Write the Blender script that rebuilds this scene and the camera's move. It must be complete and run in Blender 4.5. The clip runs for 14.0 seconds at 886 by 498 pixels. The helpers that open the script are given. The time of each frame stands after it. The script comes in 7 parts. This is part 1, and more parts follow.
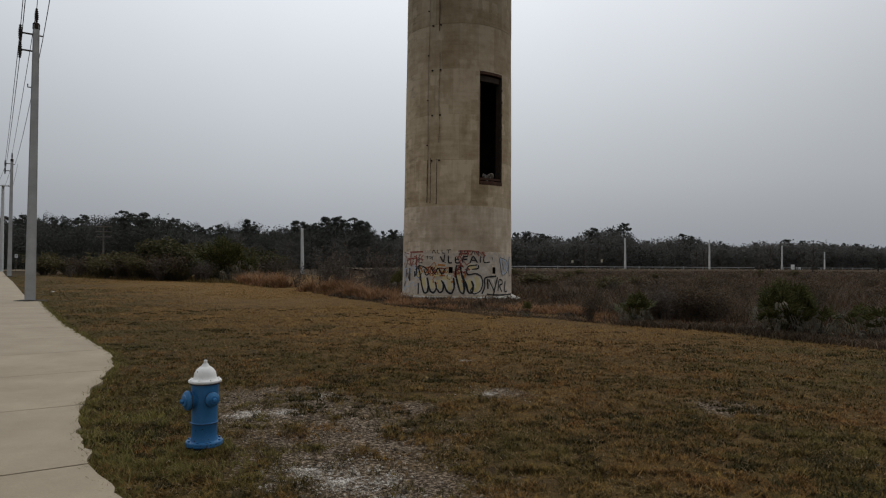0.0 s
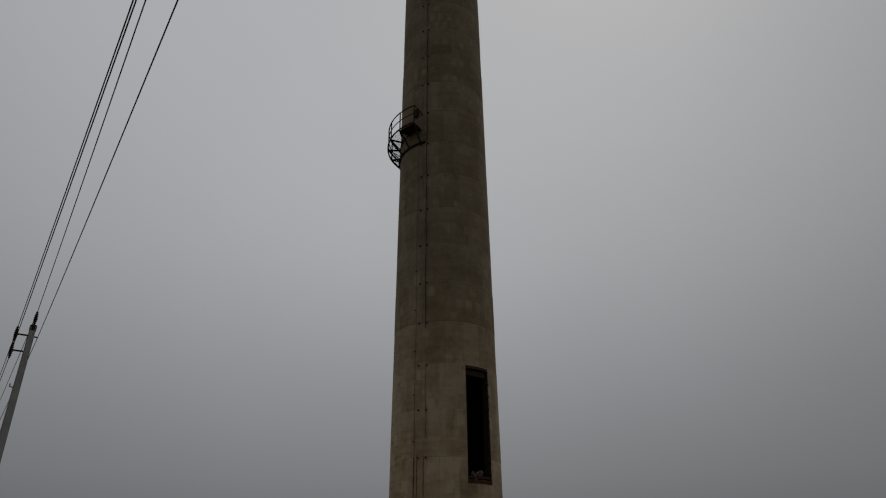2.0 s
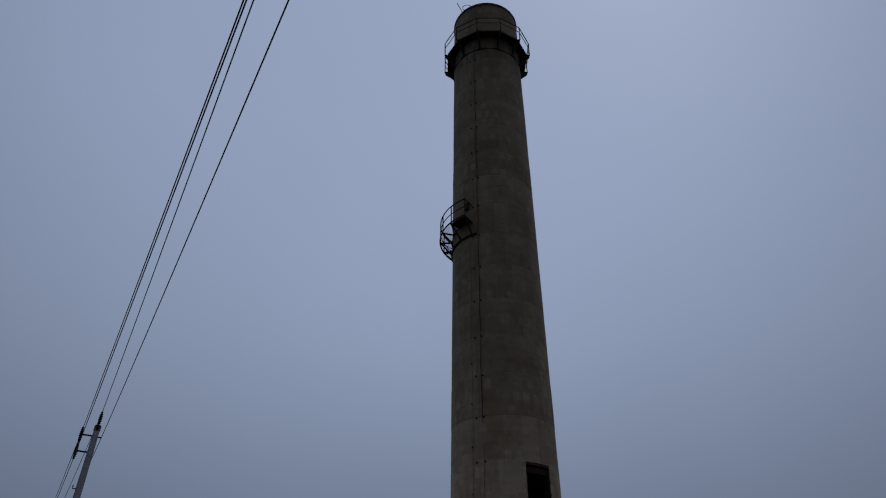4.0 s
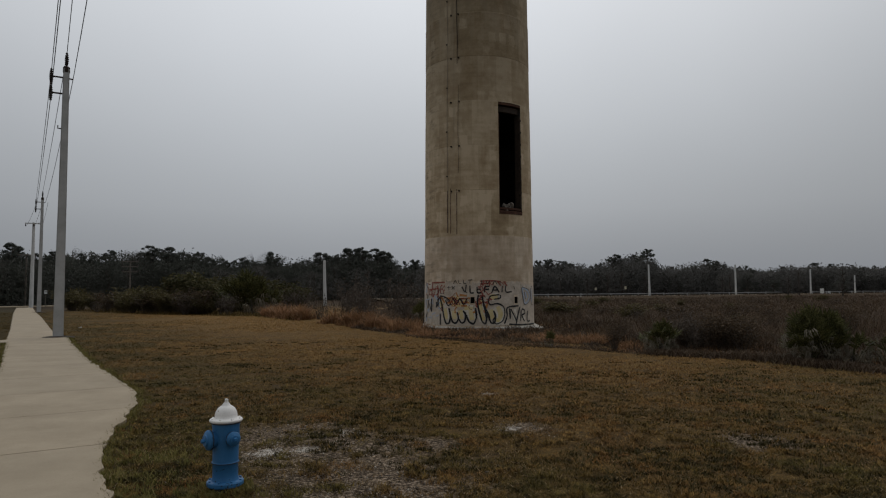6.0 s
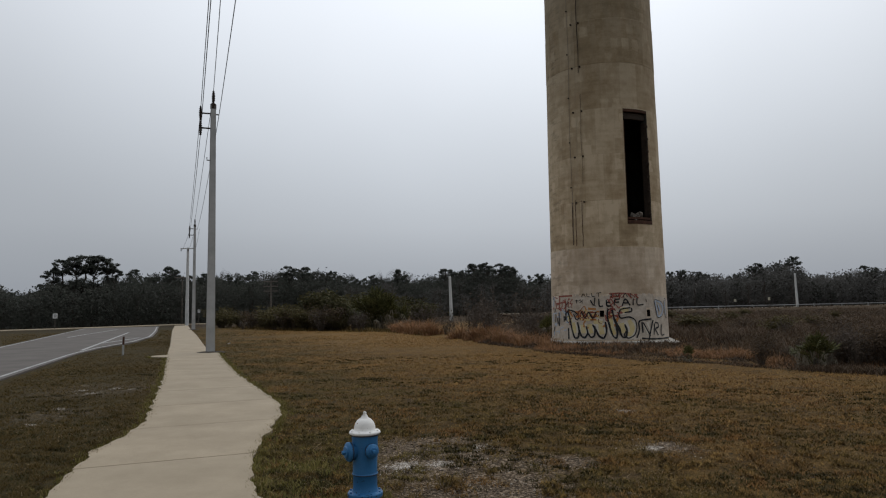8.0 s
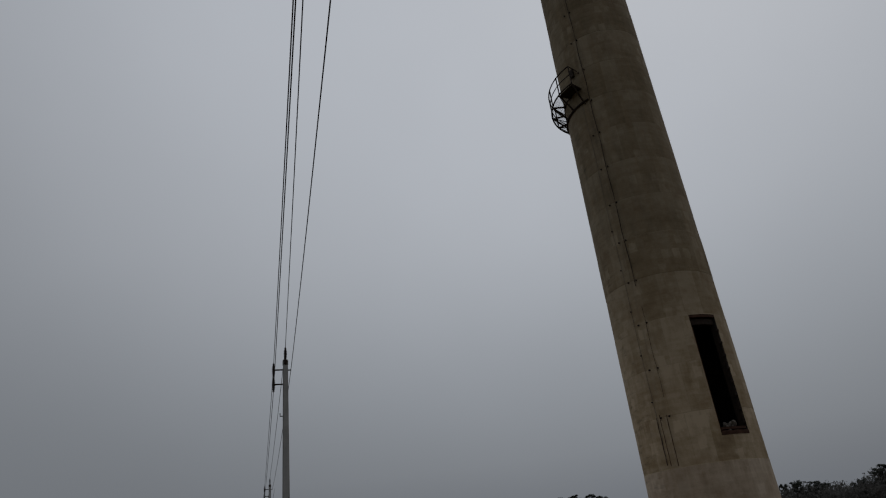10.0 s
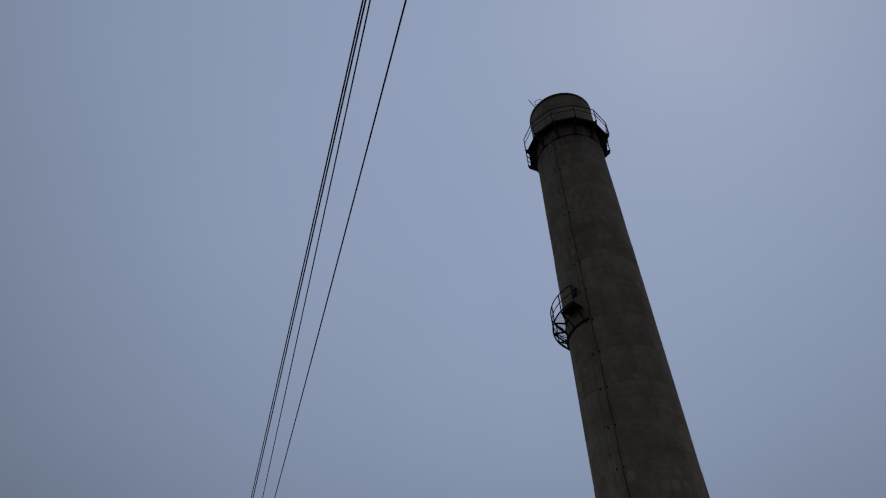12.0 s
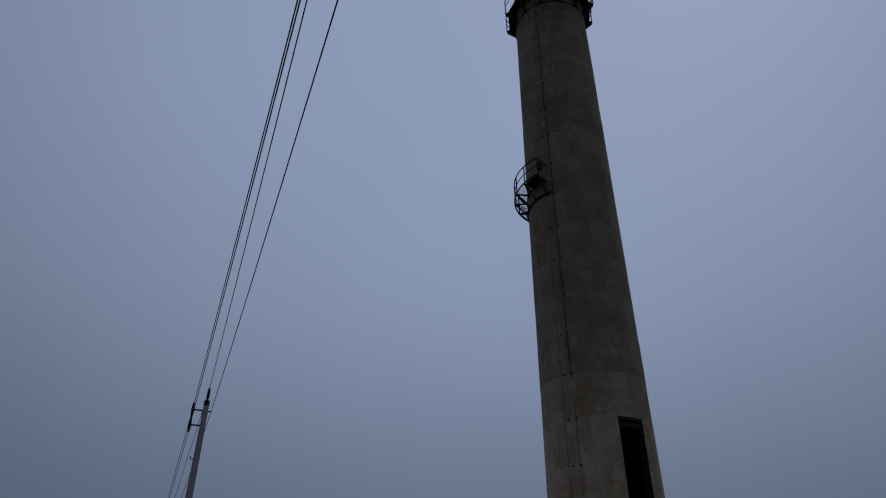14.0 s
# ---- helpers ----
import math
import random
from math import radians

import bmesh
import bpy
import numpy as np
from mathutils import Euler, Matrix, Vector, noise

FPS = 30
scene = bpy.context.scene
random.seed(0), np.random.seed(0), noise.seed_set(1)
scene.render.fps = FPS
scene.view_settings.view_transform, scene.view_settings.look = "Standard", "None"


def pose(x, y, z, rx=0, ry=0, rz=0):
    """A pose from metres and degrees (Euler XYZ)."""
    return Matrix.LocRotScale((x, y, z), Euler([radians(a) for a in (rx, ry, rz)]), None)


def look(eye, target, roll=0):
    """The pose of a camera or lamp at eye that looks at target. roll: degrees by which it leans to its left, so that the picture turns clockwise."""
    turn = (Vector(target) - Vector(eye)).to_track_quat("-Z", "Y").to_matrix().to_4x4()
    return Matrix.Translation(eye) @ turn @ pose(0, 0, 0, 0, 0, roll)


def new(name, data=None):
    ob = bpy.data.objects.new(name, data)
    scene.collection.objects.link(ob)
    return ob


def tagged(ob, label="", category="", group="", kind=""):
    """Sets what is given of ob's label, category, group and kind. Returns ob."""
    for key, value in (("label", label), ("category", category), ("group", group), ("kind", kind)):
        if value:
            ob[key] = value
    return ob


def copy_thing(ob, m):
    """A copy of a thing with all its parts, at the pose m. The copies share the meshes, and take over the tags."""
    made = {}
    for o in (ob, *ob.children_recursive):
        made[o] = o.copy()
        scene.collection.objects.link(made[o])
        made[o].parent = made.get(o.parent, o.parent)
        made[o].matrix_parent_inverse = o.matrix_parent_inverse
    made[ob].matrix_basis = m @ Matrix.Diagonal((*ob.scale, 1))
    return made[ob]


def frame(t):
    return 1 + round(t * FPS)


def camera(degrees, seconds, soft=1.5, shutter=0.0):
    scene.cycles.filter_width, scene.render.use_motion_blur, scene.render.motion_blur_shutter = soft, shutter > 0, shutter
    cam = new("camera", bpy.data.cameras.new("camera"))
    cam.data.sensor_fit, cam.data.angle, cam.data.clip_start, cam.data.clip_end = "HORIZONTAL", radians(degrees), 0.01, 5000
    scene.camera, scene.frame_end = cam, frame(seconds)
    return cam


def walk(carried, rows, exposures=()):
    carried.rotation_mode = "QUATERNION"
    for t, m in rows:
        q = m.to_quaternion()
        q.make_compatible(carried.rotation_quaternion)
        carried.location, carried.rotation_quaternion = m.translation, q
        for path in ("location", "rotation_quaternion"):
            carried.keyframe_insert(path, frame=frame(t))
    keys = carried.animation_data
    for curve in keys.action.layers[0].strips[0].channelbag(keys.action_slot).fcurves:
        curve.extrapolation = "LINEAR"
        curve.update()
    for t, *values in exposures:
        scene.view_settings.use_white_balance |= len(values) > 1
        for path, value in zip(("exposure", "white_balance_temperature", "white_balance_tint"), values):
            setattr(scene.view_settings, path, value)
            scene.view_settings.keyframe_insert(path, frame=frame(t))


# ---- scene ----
cam = camera(67.33, 14.0, soft=1.15)
PATH = [
    (0, pose(0.019, -0.075, 1.638, 91.20, -0.58, 0.00)),
    (0.5, pose(-0.007, -0.007, 1.667, 97.23, -0.60, 0.97)),
    (1, pose(-0.033, 0.013, 1.656, 103.90, 0.40, -0.29)),
    (1.5, pose(-0.031, 0.046, 1.67, 110.55, 0.74, -0.60)),
    (2, pose(-0.012, 0.053, 1.711, 116.08, 0.39, -1.01)),
    (2.2, pose(-0.006, 0.044, 1.712, 117.95, 0.87, -1.28)),
    (3.25, pose(-0.01, 0.04, 1.72, 129.50, 0.60, 2.20)),
    (4.3, pose(-0.009, 0.03, 1.719, 117.64, 0.21, 4.98)),
    (4.5, pose(-0.008, -0.014, 1.753, 112.41, 1.32, 5.44)),
    (5, pose(0.009, -0.025, 1.724, 104.64, 0.93, 2.69)),
    (5.5, pose(0.017, -0.027, 1.7, 100.76, 1.18, 2.27)),
    (6, pose(0.045, -0.062, 1.691, 93.71, 0.30, 1.91)),
    (6.5, pose(0.051, -0.091, 1.675, 92.09, 0.28, 1.39)),
    (7, pose(0.036, -0.089, 1.666, 89.87, 0.29, 2.66)),
    (7.5, pose(0.019, -0.064, 1.657, 89.67, 0.64, 6.14)),
    (8, pose(-0.023, 0.002, 1.675, 95.12, 1.07, 12.62)),
    (8.2, pose(-0.032, 0.036, 1.682, 98.22, 1.91, 15.53)),
    (9.2, pose(-0.025, 0.06, 1.7, 108.60, 5.20, 22.00)),
    (10.3, pose(-0.015, 0.093, 1.711, 118.61, 5.71, 19.14)),
    (10.5, pose(-0.021, 0.048, 1.68, 120.96, 4.89, 18.85)),
    (11, pose(-0.014, 0.057, 1.734, 125.67, 3.23, 18.54)),
    (11.5, pose(0.008, 0.024, 1.744, 129.82, 1.87, 18.14)),
    (12, pose(0.004, 0.009, 1.709, 132.51, 1.46, 16.82)),
    (12.5, pose(0.005, 0.003, 1.675, 132.32, 0.60, 16.42)),
    (13, pose(-0.003, 0.001, 1.647, 128.81, 0.52, 15.59)),
    (13.5, pose(-0.004, 0.002, 1.594, 127.00, 0.32, 12.60)),
    (14, pose(0, 0.002, 1.537, 121.00, -0.17, 11.79)),
]
EXPOSURES = [
    (0, -0.06, 6420, 10), (0.5, -0.10, 6400, 10), (1, -0.66, 6350, 10), (1.5, -1.08, 6450, 10), (2.2, -1.42, 6620, 10), (3.2, -1.60, 5700, 14), (4.3, -1.62, 5030, 15), (4.6, -1.47, 5110, 15), (5, -1.19, 5570, 14), (5.5, -0.92, 6120, 11),
    (6, -0.35, 6480, 10), (6.5, -0.1, 6450, 10), (7, 0.04, 6480, 10), (7.7, 0.14, 6420, 10), (8.2, -0.08, 6300, 10), (9.2, -0.62, 6350, 10), (10.3, -1.36, 6150, 11), (11, -1.60, 5300, 14), (12, -1.70, 5080, 15), (14, -1.76, 5000, 15)]
walk(cam, PATH, EXPOSURES)

# ---- world and light: a low, even overcast ----
world = bpy.data.worlds.new("overcast_sky")
scene.world = world
world.use_nodes = True
wn, wl = world.node_tree.nodes, world.node_tree.links
sky = wn.new("ShaderNodeTexSky")
sky.sky_type, sky.sun_disc = "NISHITA", False
sky.sun_elevation, sky.sun_rotation = radians(58), radians(25)
sky.dust_density, sky.air_density = 6.0, 2.0
sky_scale = wn.new("ShaderNodeVectorMath")
sky_scale.operation = "SCALE"
sky_scale.inputs["Scale"].default_value = 0.1
wl.new(sky.outputs[0], sky_scale.inputs[0])
coord = wn.new("ShaderNodeTexCoord")
split = wn.new("ShaderNodeSeparateXYZ")
wl.new(coord.outputs["Generated"], split.inputs[0])
ramp = wn.new("ShaderNodeValToRGB")
ramp.color_ramp.interpolation = "B_SPLINE"
ramp.color_ramp.elements[0].position = 0.0
ramp.color_ramp.elements[0].color = (0.424, 0.45, 0.49, 1)
ramp.color_ramp.elements[1].position = 1.0
ramp.color_ramp.elements[1].color = (0.765, 0.79, 0.83, 1)
mid = ramp.color_ramp.elements.new(0.12)
mid.color = (0.55, 0.585, 0.63, 1)
mid = ramp.color_ramp.elements.new(0.42)
mid.color = (0.745, 0.77, 0.805, 1)
wl.new(split.outputs["Z"], ramp.inputs[0])
cloud = wn.new("ShaderNodeTexNoise")
cloud.inputs["Scale"].default_value, cloud.inputs["Detail"].default_value = 1.6, 4.0
wl.new(coord.outputs["Generated"], cloud.inputs["Vector"])
cloud_range = wn.new("ShaderNodeMapRange")
cloud_range.inputs["To Min"].default_value, cloud_range.inputs["To Max"].default_value = 0.90, 1.10
wl.new(cloud.outputs["Fac"], cloud_range.inputs["Value"])
veil = wn.new("ShaderNodeVectorMath")
veil.operation = "DOT_PRODUCT"
veil.inputs[1].default_value = Vector((-0.05, 0.58, 0.81)).normalized()
wl.new(coord.outputs["Generated"], veil.inputs[0])
veil_range = wn.new("ShaderNodeMapRange")
veil_range.inputs["From Min"].default_value, veil_range.inputs["From Max"].default_value = -0.5, 1.0
veil_range.inputs["To Min"].default_value, veil_range.inputs["To Max"].default_value = 0.46, 1.0
wl.new(veil.outputs["Value"], veil_range.inputs["Value"])
veil_cloud = wn.new("ShaderNodeMath")
veil_cloud.operation = "MULTIPLY"
glow = wn.new("ShaderNodeMapRange")
glow.interpolation_type = "SMOOTHSTEP"
glow.inputs["From Min"].default_value, glow.inputs["From Max"].default_value = 0.52, 1.0
glow.inputs["To Min"].default_value, glow.inputs["To Max"].default_value = 0.83, 1.42
wl.new(veil.outputs["Value"], glow.inputs["Value"])
veil_glow = wn.new("ShaderNodeMath")
veil_glow.operation = "MULTIPLY"
wl.new(veil_range.outputs[0], veil_glow.inputs[0])
wl.new(glow.outputs[0], veil_glow.inputs[1])
wl.new(veil_glow.outputs[0], veil_cloud.inputs[0])
wl.new(cloud_range.outputs[0], veil_cloud.inputs[1])
cloudy = wn.new("ShaderNodeVectorMath")
cloudy.operation = "SCALE"
wl.new(ramp.outputs[0], cloudy.inputs[0])
wl.new(veil_cloud.outputs[0], cloudy.inputs["Scale"])
sky_mix = wn.new("ShaderNodeMix")
sky_mix.data_type = "RGBA"
sky_mix.inputs["Factor"].default_value = 0.95
wl.new(sky_scale.outputs[0], sky_mix.inputs["A"])
wl.new(cloudy.outputs[0], sky_mix.inputs["B"])
wl.new(sky_mix.outputs["Result"], wn["Background"].inputs["Color"])
wn["Background"].inputs["Strength"].default_value = 1.0

sun_data = bpy.data.lights.new("veiled_sun", "SUN")
sun_data.energy, sun_data.angle, sun_data.color = 0.45, radians(60), (1.0, 0.97, 0.92)
sun = new("veiled_sun", sun_data)
sun.matrix_world = look((24, 50, 90), (0, 0, 0))


# ---- materials ----
def material(name):
    m = bpy.data.materials.new(name)
    m.use_nodes = True
    return m, m.node_tree.nodes, m.node_tree.links, m.node_tree.nodes["Principled BSDF"]


def noise_tex(n, l, vec, scale, detail=4.0, rough=0.6):
    t = n.new("ShaderNodeTexNoise")
    t.inputs["Scale"].default_value = scale
    t.inputs["Detail"].default_value = detail
    t.inputs["Roughness"].default_value = rough
    if vec is not None:
        l.new(vec, t.inputs["Vector"])
    return t.outputs["Fac"]


def ramp_of(n, l, fac, stops):
    r = n.new("ShaderNodeValToRGB")
    el = r.color_ramp.elements
    while len(el) < len(stops):
        el.new(0.5)
    for e, (p, c) in zip(el, stops):
        e.position, e.color = p, (*c, 1)
    l.new(fac, r.inputs[0])
    return r.outputs[0]


def mixed(n, l, fac, a, b, mode="MIX"):
    m = n.new("ShaderNodeMix")
    m.data_type, m.blend_type = "RGBA", mode
    for sock, v in (("Factor", fac), ("A", a), ("B", b)):
        s = m.inputs[sock]
        if isinstance(v, (int, float)):
            s.default_value = v
        elif isinstance(v, tuple):
            s.default_value = (*v, 1)
        else:
            l.new(v, s)
    return m.outputs["Result"]


def math_of(n, l, op, a, b=0.0, clamp=False):
    m = n.new("ShaderNodeMath")
    m.operation, m.use_clamp = op, clamp
    for i, v in enumerate((a, b)):
        if isinstance(v, (int, float)):
            m.inputs[i].default_value = v
        else:
            l.new(v, m.inputs[i])
    return m.outputs[0]


def bump_of(n, l, height, bsdf, strength=0.3, distance=0.01):
    b = n.new("ShaderNodeBump")
    b.inputs["Strength"].default_value, b.inputs["Distance"].default_value = strength, distance
    l.new(height, b.inputs["Height"])
    l.new(b.outputs[0], bsdf.inputs["Normal"])


def position(n):
    return n.new("ShaderNodeNewGeometry").outputs["Position"]


def object_coord(n):
    return n.new("ShaderNodeTexCoord").outputs["Object"]


def plain(name, c1, c2, scale=8.0, rough=0.7, metal=0.0, bump=0.2, fine=60.0):
    """A surface that varies between two colours at two scales."""
    m, n, l, b = material(name)
    v = object_coord(n)
    big, small = noise_tex(n, l, v, scale), noise_tex(n, l, v, fine, 3)
    f = math_of(n, l, "ADD", math_of(n, l, "MULTIPLY", big, 0.65), math_of(n, l, "MULTIPLY", small, 0.35))
    l.new(ramp_of(n, l, f, [(0.34, c1), (0.66, c2)]), b.inputs["Base Color"])
    b.inputs["Roughness"].default_value, b.inputs["Metallic"].default_value = rough, metal
    b.inputs["Specular IOR Level"].default_value = 0.25
    bump_of(n, l, small, b, bump, 0.004)
    return m


def soft_normal(n, l, share):
    """A shading normal leaning to the sky, as thin blades and sprays take light from all round."""
    g = n.new("ShaderNodeNewGeometry")
    m = n.new("ShaderNodeMix")
    m.data_type = "VECTOR"
    m.inputs["Factor"].default_value = share
    m.inputs[5].default_value = (0, 0, 1)
    l.new(g.outputs["Normal"], m.inputs[4])
    u = n.new("ShaderNodeVectorMath")
    u.operation = "NORMALIZE"
    l.new(m.outputs[1], u.inputs[0])
    return u.outputs[0]


def foliage(name, colours, rough=0.7, streaks=0.0, low=0.72, gloss=0.08, thin_share=0.3, even=0.5):
    """Leaves or blades whose colour differs from piece to piece."""
    m, n, l, b = material(name)
    g = n.new("ShaderNodeNewGeometry")
    info = n.new("ShaderNodeObjectInfo")
    f = math_of(n, l, "FRACT", math_of(n, l, "ADD", g.outputs["Random Per Island"], math_of(n, l, "MULTIPLY", info.outputs["Random"], 0.35)))
    if streaks:
        f = math_of(n, l, "FRACT", math_of(n, l, "ADD", f, math_of(n, l, "MULTIPLY", noise_tex(n, l, object_coord(n), 16.0, 2), streaks)))
    stops = [(i / max(1, len(colours) - 1), c) for i, c in enumerate(colours)]
    patch = noise_tex(n, l, g.outputs["Position"], 0.35, 2)
    base = ramp_of(n, l, f, stops)
    shade = ramp_of(n, l, patch, [(0.34, (low, low, low)), (0.66, (1.0, 1.0, 1.0))])
    l.new(mixed(n, l, 1.0, base, shade, "MULTIPLY"), b.inputs["Base Color"])
    b.inputs["Roughness"].default_value = rough
    b.inputs["Specular IOR Level"].default_value = gloss
    thin = n.new("ShaderNodeBsdfTranslucent")
    l.new(b.inputs["Base Color"].links[0].from_socket, thin.inputs["Color"])
    l.new(soft_normal(n, l, even), b.inputs["Normal"])
    both = n.new("ShaderNodeMixShader")
    both.inputs[0].default_value = thin_share
    l.new(b.outputs[0], both.inputs[1])
    l.new(thin.outputs[0], both.inputs[2])
    l.new(both.outputs[0], n["Material Output"].inputs["Surface"])
    return m


def hollow(n, l, v):
    """The damper, greener corner of the lawn towards the field."""
    s = n.new("ShaderNodeSeparateXYZ")
    l.new(v, s.inputs[0])
    east = math_of(n, l, "MULTIPLY", math_of(n, l, "SUBTRACT", s.outputs["X"], 2.0), 0.06, True)
    near = math_of(n, l, "MULTIPLY", math_of(n, l, "SUBTRACT", 19.0, s.outputs["Y"]), 0.14, True)
    return math_of(n, l, "MULTIPLY", math_of(n, l, "MINIMUM", east, 0.34), near)


def turf_material(name, dark, middle, straw, green, rusty, rough=0.5):
    """Mown grass: each blade its own tint, drifting between straw, brown and green over the lawn."""
    m, n, l, b = material(name)
    g = n.new("ShaderNodeNewGeometry")
    blade = g.outputs["Random Per Island"]
    base = ramp_of(n, l, blade, [(0.0, dark), (0.45, middle), (0.85, middle), (1.0, straw)])
    patch = noise_tex(n, l, g.outputs["Position"], 0.48, 4, 0.62)
    small = noise_tex(n, l, g.outputs["Position"], 2.6, 3, 0.6)
    across = n.new("ShaderNodeVectorMath")
    across.operation = "DOT_PRODUCT"
    across.inputs[1].default_value = (0.834, 0.552, 0)
    l.new(g.outputs["Position"], across.inputs[0])
    moist = math_of(n, l, "SUBTRACT", 0.34, math_of(n, l, "MULTIPLY", across.outputs["Value"], 0.036))
    moist = math_of(n, l, "ADD", math_of(n, l, "MAXIMUM", moist, -0.06), hollow(n, l, g.outputs["Position"]))
    base = mixed(n, l, math_of(n, l, "MULTIPLY", math_of(n, l, "SUBTRACT", math_of(n, l, "ADD", patch, moist), 0.5), 3.5, True), base, green)
    base = mixed(n, l, 1.0, base, ramp_of(n, l, small, [(0.32, (1 - 0.6 * rough, 1 - 0.6 * rough, 1 - 0.6 * rough)), (0.68, (1.2, 1.17, 1.14))]), "MULTIPLY")
    ruddy = noise_tex(n, l, g.outputs["Position"], 0.62, 5, 0.7)
    base = mixed(n, l, math_of(n, l, "MULTIPLY", math_of(n, l, "SUBTRACT", ruddy, 0.48), 4.0, True), base, rusty)
    # fine dark and pale mottling paints the shadows between clumps of grass
    clump_shade = noise_tex(n, l, g.outputs["Position"], 19.0, 3, 0.6)
    base = mixed(n, l, 1.0, base, ramp_of(n, l, clump_shade, [(0.37, (1 - rough, 1 - rough, 1 - rough)), (0.5, (0.95, 0.93, 0.9)), (0.63, (1 + 0.75 * rough, 1 + 0.7 * rough, 1 + 0.6 * rough))]), "MULTIPLY")
    l.new(base, b.inputs["Base Color"])
    l.new(soft_normal(n, l, 0.6), b.inputs["Normal"])
    b.inputs["Roughness"].default_value = 0.8
    b.inputs["Specular IOR Level"].default_value = 0.12
    return m


SAND = [(-2.08, 7.12, 0.24), (-1.76, 7.24, 0.2), (-1.45, 8.2, 0.16), (-1.08, 5.2, 0.2), (-0.78, 5.1, 0.27), (-0.52, 5.0, 0.22), (-0.25, 4.55, 0.24), (0.58, 8.43, 0.16), (0.47, 11.3, 0.14), (-10.75, 12.7, 0.2), (-11.4, 13.2, 0.2), (-9.6, 10.6, 0.14), (-10.86, 13.6, 0.18), (-10.3, 13.4, 0.17), (-12.1, 14.0, 0.18), (-8.7, 9.0, 0.12)]
WORN = [(-2.05, 8.0, 0.75), (-1.5, 7.3, 0.85), (-1.05, 6.5, 0.85), (-0.75, 5.6, 0.8), (-0.35, 4.8, 0.7), (0.75, 8.5, 0.34), (3.4, 7.8, 0.4), (-0.4, 7.6, 0.35), (-11.1, 13.3, 1.2), (-9.2, 9.9, 0.7)]


def ground_material():
    m, n, l, b = material("worn_lawn_soil")
    v = position(n)
    big = noise_tex(n, l, v, 0.22, 4)
    mid_n = noise_tex(n, l, v, 1.7, 5, 0.7)
    fine = noise_tex(n, l, v, 38.0, 4, 0.7)
    grit = noise_tex(n, l, v, 48.0, 4, 0.8)
    turf = ramp_of(n, l, mid_n, [(0.30, (0.052, 0.032, 0.013)), (0.5, (0.125, 0.076, 0.026)), (0.70, (0.20, 0.125, 0.042))])
    away = n.new("ShaderNodeVectorMath")
    away.operation = "LENGTH"
    l.new(v, away.inputs[0])
    across = n.new("ShaderNodeVectorMath")
    across.operation = "DOT_PRODUCT"
    across.inputs[1].default_value = (0.834, 0.552, 0)
    l.new(v, across.inputs[0])
    field = math_of(n, l, "MULTIPLY", math_of(n, l, "SUBTRACT", across.outputs["Value"], 2.5), 0.12, True)
    dry = math_of(n, l, "MULTIPLY", math_of(n, l, "SUBTRACT", math_of(n, l, "ADD", math_of(n, l, "DIVIDE", away.outputs["Value"], 30.0), big), 0.85), 1.2, True)
    dry = math_of(n, l, "MULTIPLY", dry, field)
    turf = mixed(n, l, math_of(n, l, "MULTIPLY", dry, 0.75), turf, (0.215, 0.128, 0.041))
    olive = math_of(n, l, "MULTIPLY", math_of(n, l, "SUBTRACT", 7.5, across.outputs["Value"]), 0.13, True)
    turf = mixed(n, l, math_of(n, l, "MULTIPLY", olive, 0.75), turf, (0.062, 0.047, 0.015))
    turf = mixed(n, l, math_of(n, l, "MULTIPLY", hollow(n, l, v), 2.2), turf, (0.07, 0.053, 0.018))
    wild = math_of(n, l, "MULTIPLY", math_of(n, l, "SUBTRACT", away.outputs["Value"], 72.0), 0.05, True)
    turf = mixed(n, l, math_of(n, l, "MULTIPLY", wild, 0.85), turf, (0.036, 0.026, 0.018))
    drift = noise_tex(n, l, v, 0.6, 5, 0.7)
    turf = mixed(n, l, math_of(n, l, "MULTIPLY", math_of(n, l, "SUBTRACT", drift, 0.5), 2.2, True), turf, (0.070, 0.056, 0.020))
    turf = mixed(n, l, 0.7, turf, ramp_of(n, l, fine, [(0.35, (0.35, 0.33, 0.30)), (0.7, (1.4, 1.35, 1.25))]), "MULTIPLY")
    damp = math_of(n, l, "MULTIPLY", math_of(n, l, "SUBTRACT", noise_tex(n, l, v, 1.1, 5, 0.7), 0.53), 7.0, True)
    turf = mixed(n, l, math_of(n, l, "MULTIPLY", damp, 0.6), turf, (0.05, 0.035, 0.022))
    # bare sandy places with ragged rims
    mask = None
    flat = n.new("ShaderNodeVectorMath")
    flat.operation = "MULTIPLY"
    flat.inputs[1].default_value = (1, 1, 0)
    l.new(v, flat.inputs[0])
    scuffed = None
    for i, (x, y, r) in enumerate(SAND + WORN):
        d = n.new("ShaderNodeVectorMath")
        d.operation = "DISTANCE"
        l.new(flat.outputs[0], d.inputs[0])
        d.inputs[1].default_value = (x, y, 0)
        s = math_of(n, l, "SUBTRACT", 1.0, math_of(n, l, "DIVIDE", d.outputs["Value"], r * 1.5))
        if i < len(SAND):
            mask = s if mask is None else math_of(n, l, "MAXIMUM", mask, s)
        else:
            scuffed = s if scuffed is None else math_of(n, l, "MAXIMUM", scuffed, s)
    rag = math_of(n, l, "MULTIPLY", math_of(n, l, "SUBTRACT", noise_tex(n, l, v, 3.6, 6, 0.8), 0.5), 3.6)
    rag = math_of(n, l, "ADD", rag, math_of(n, l, "MULTIPLY", math_of(n, l, "SUBTRACT", noise_tex(n, l, v, 22.0, 4, 0.75), 0.5), 3.4))
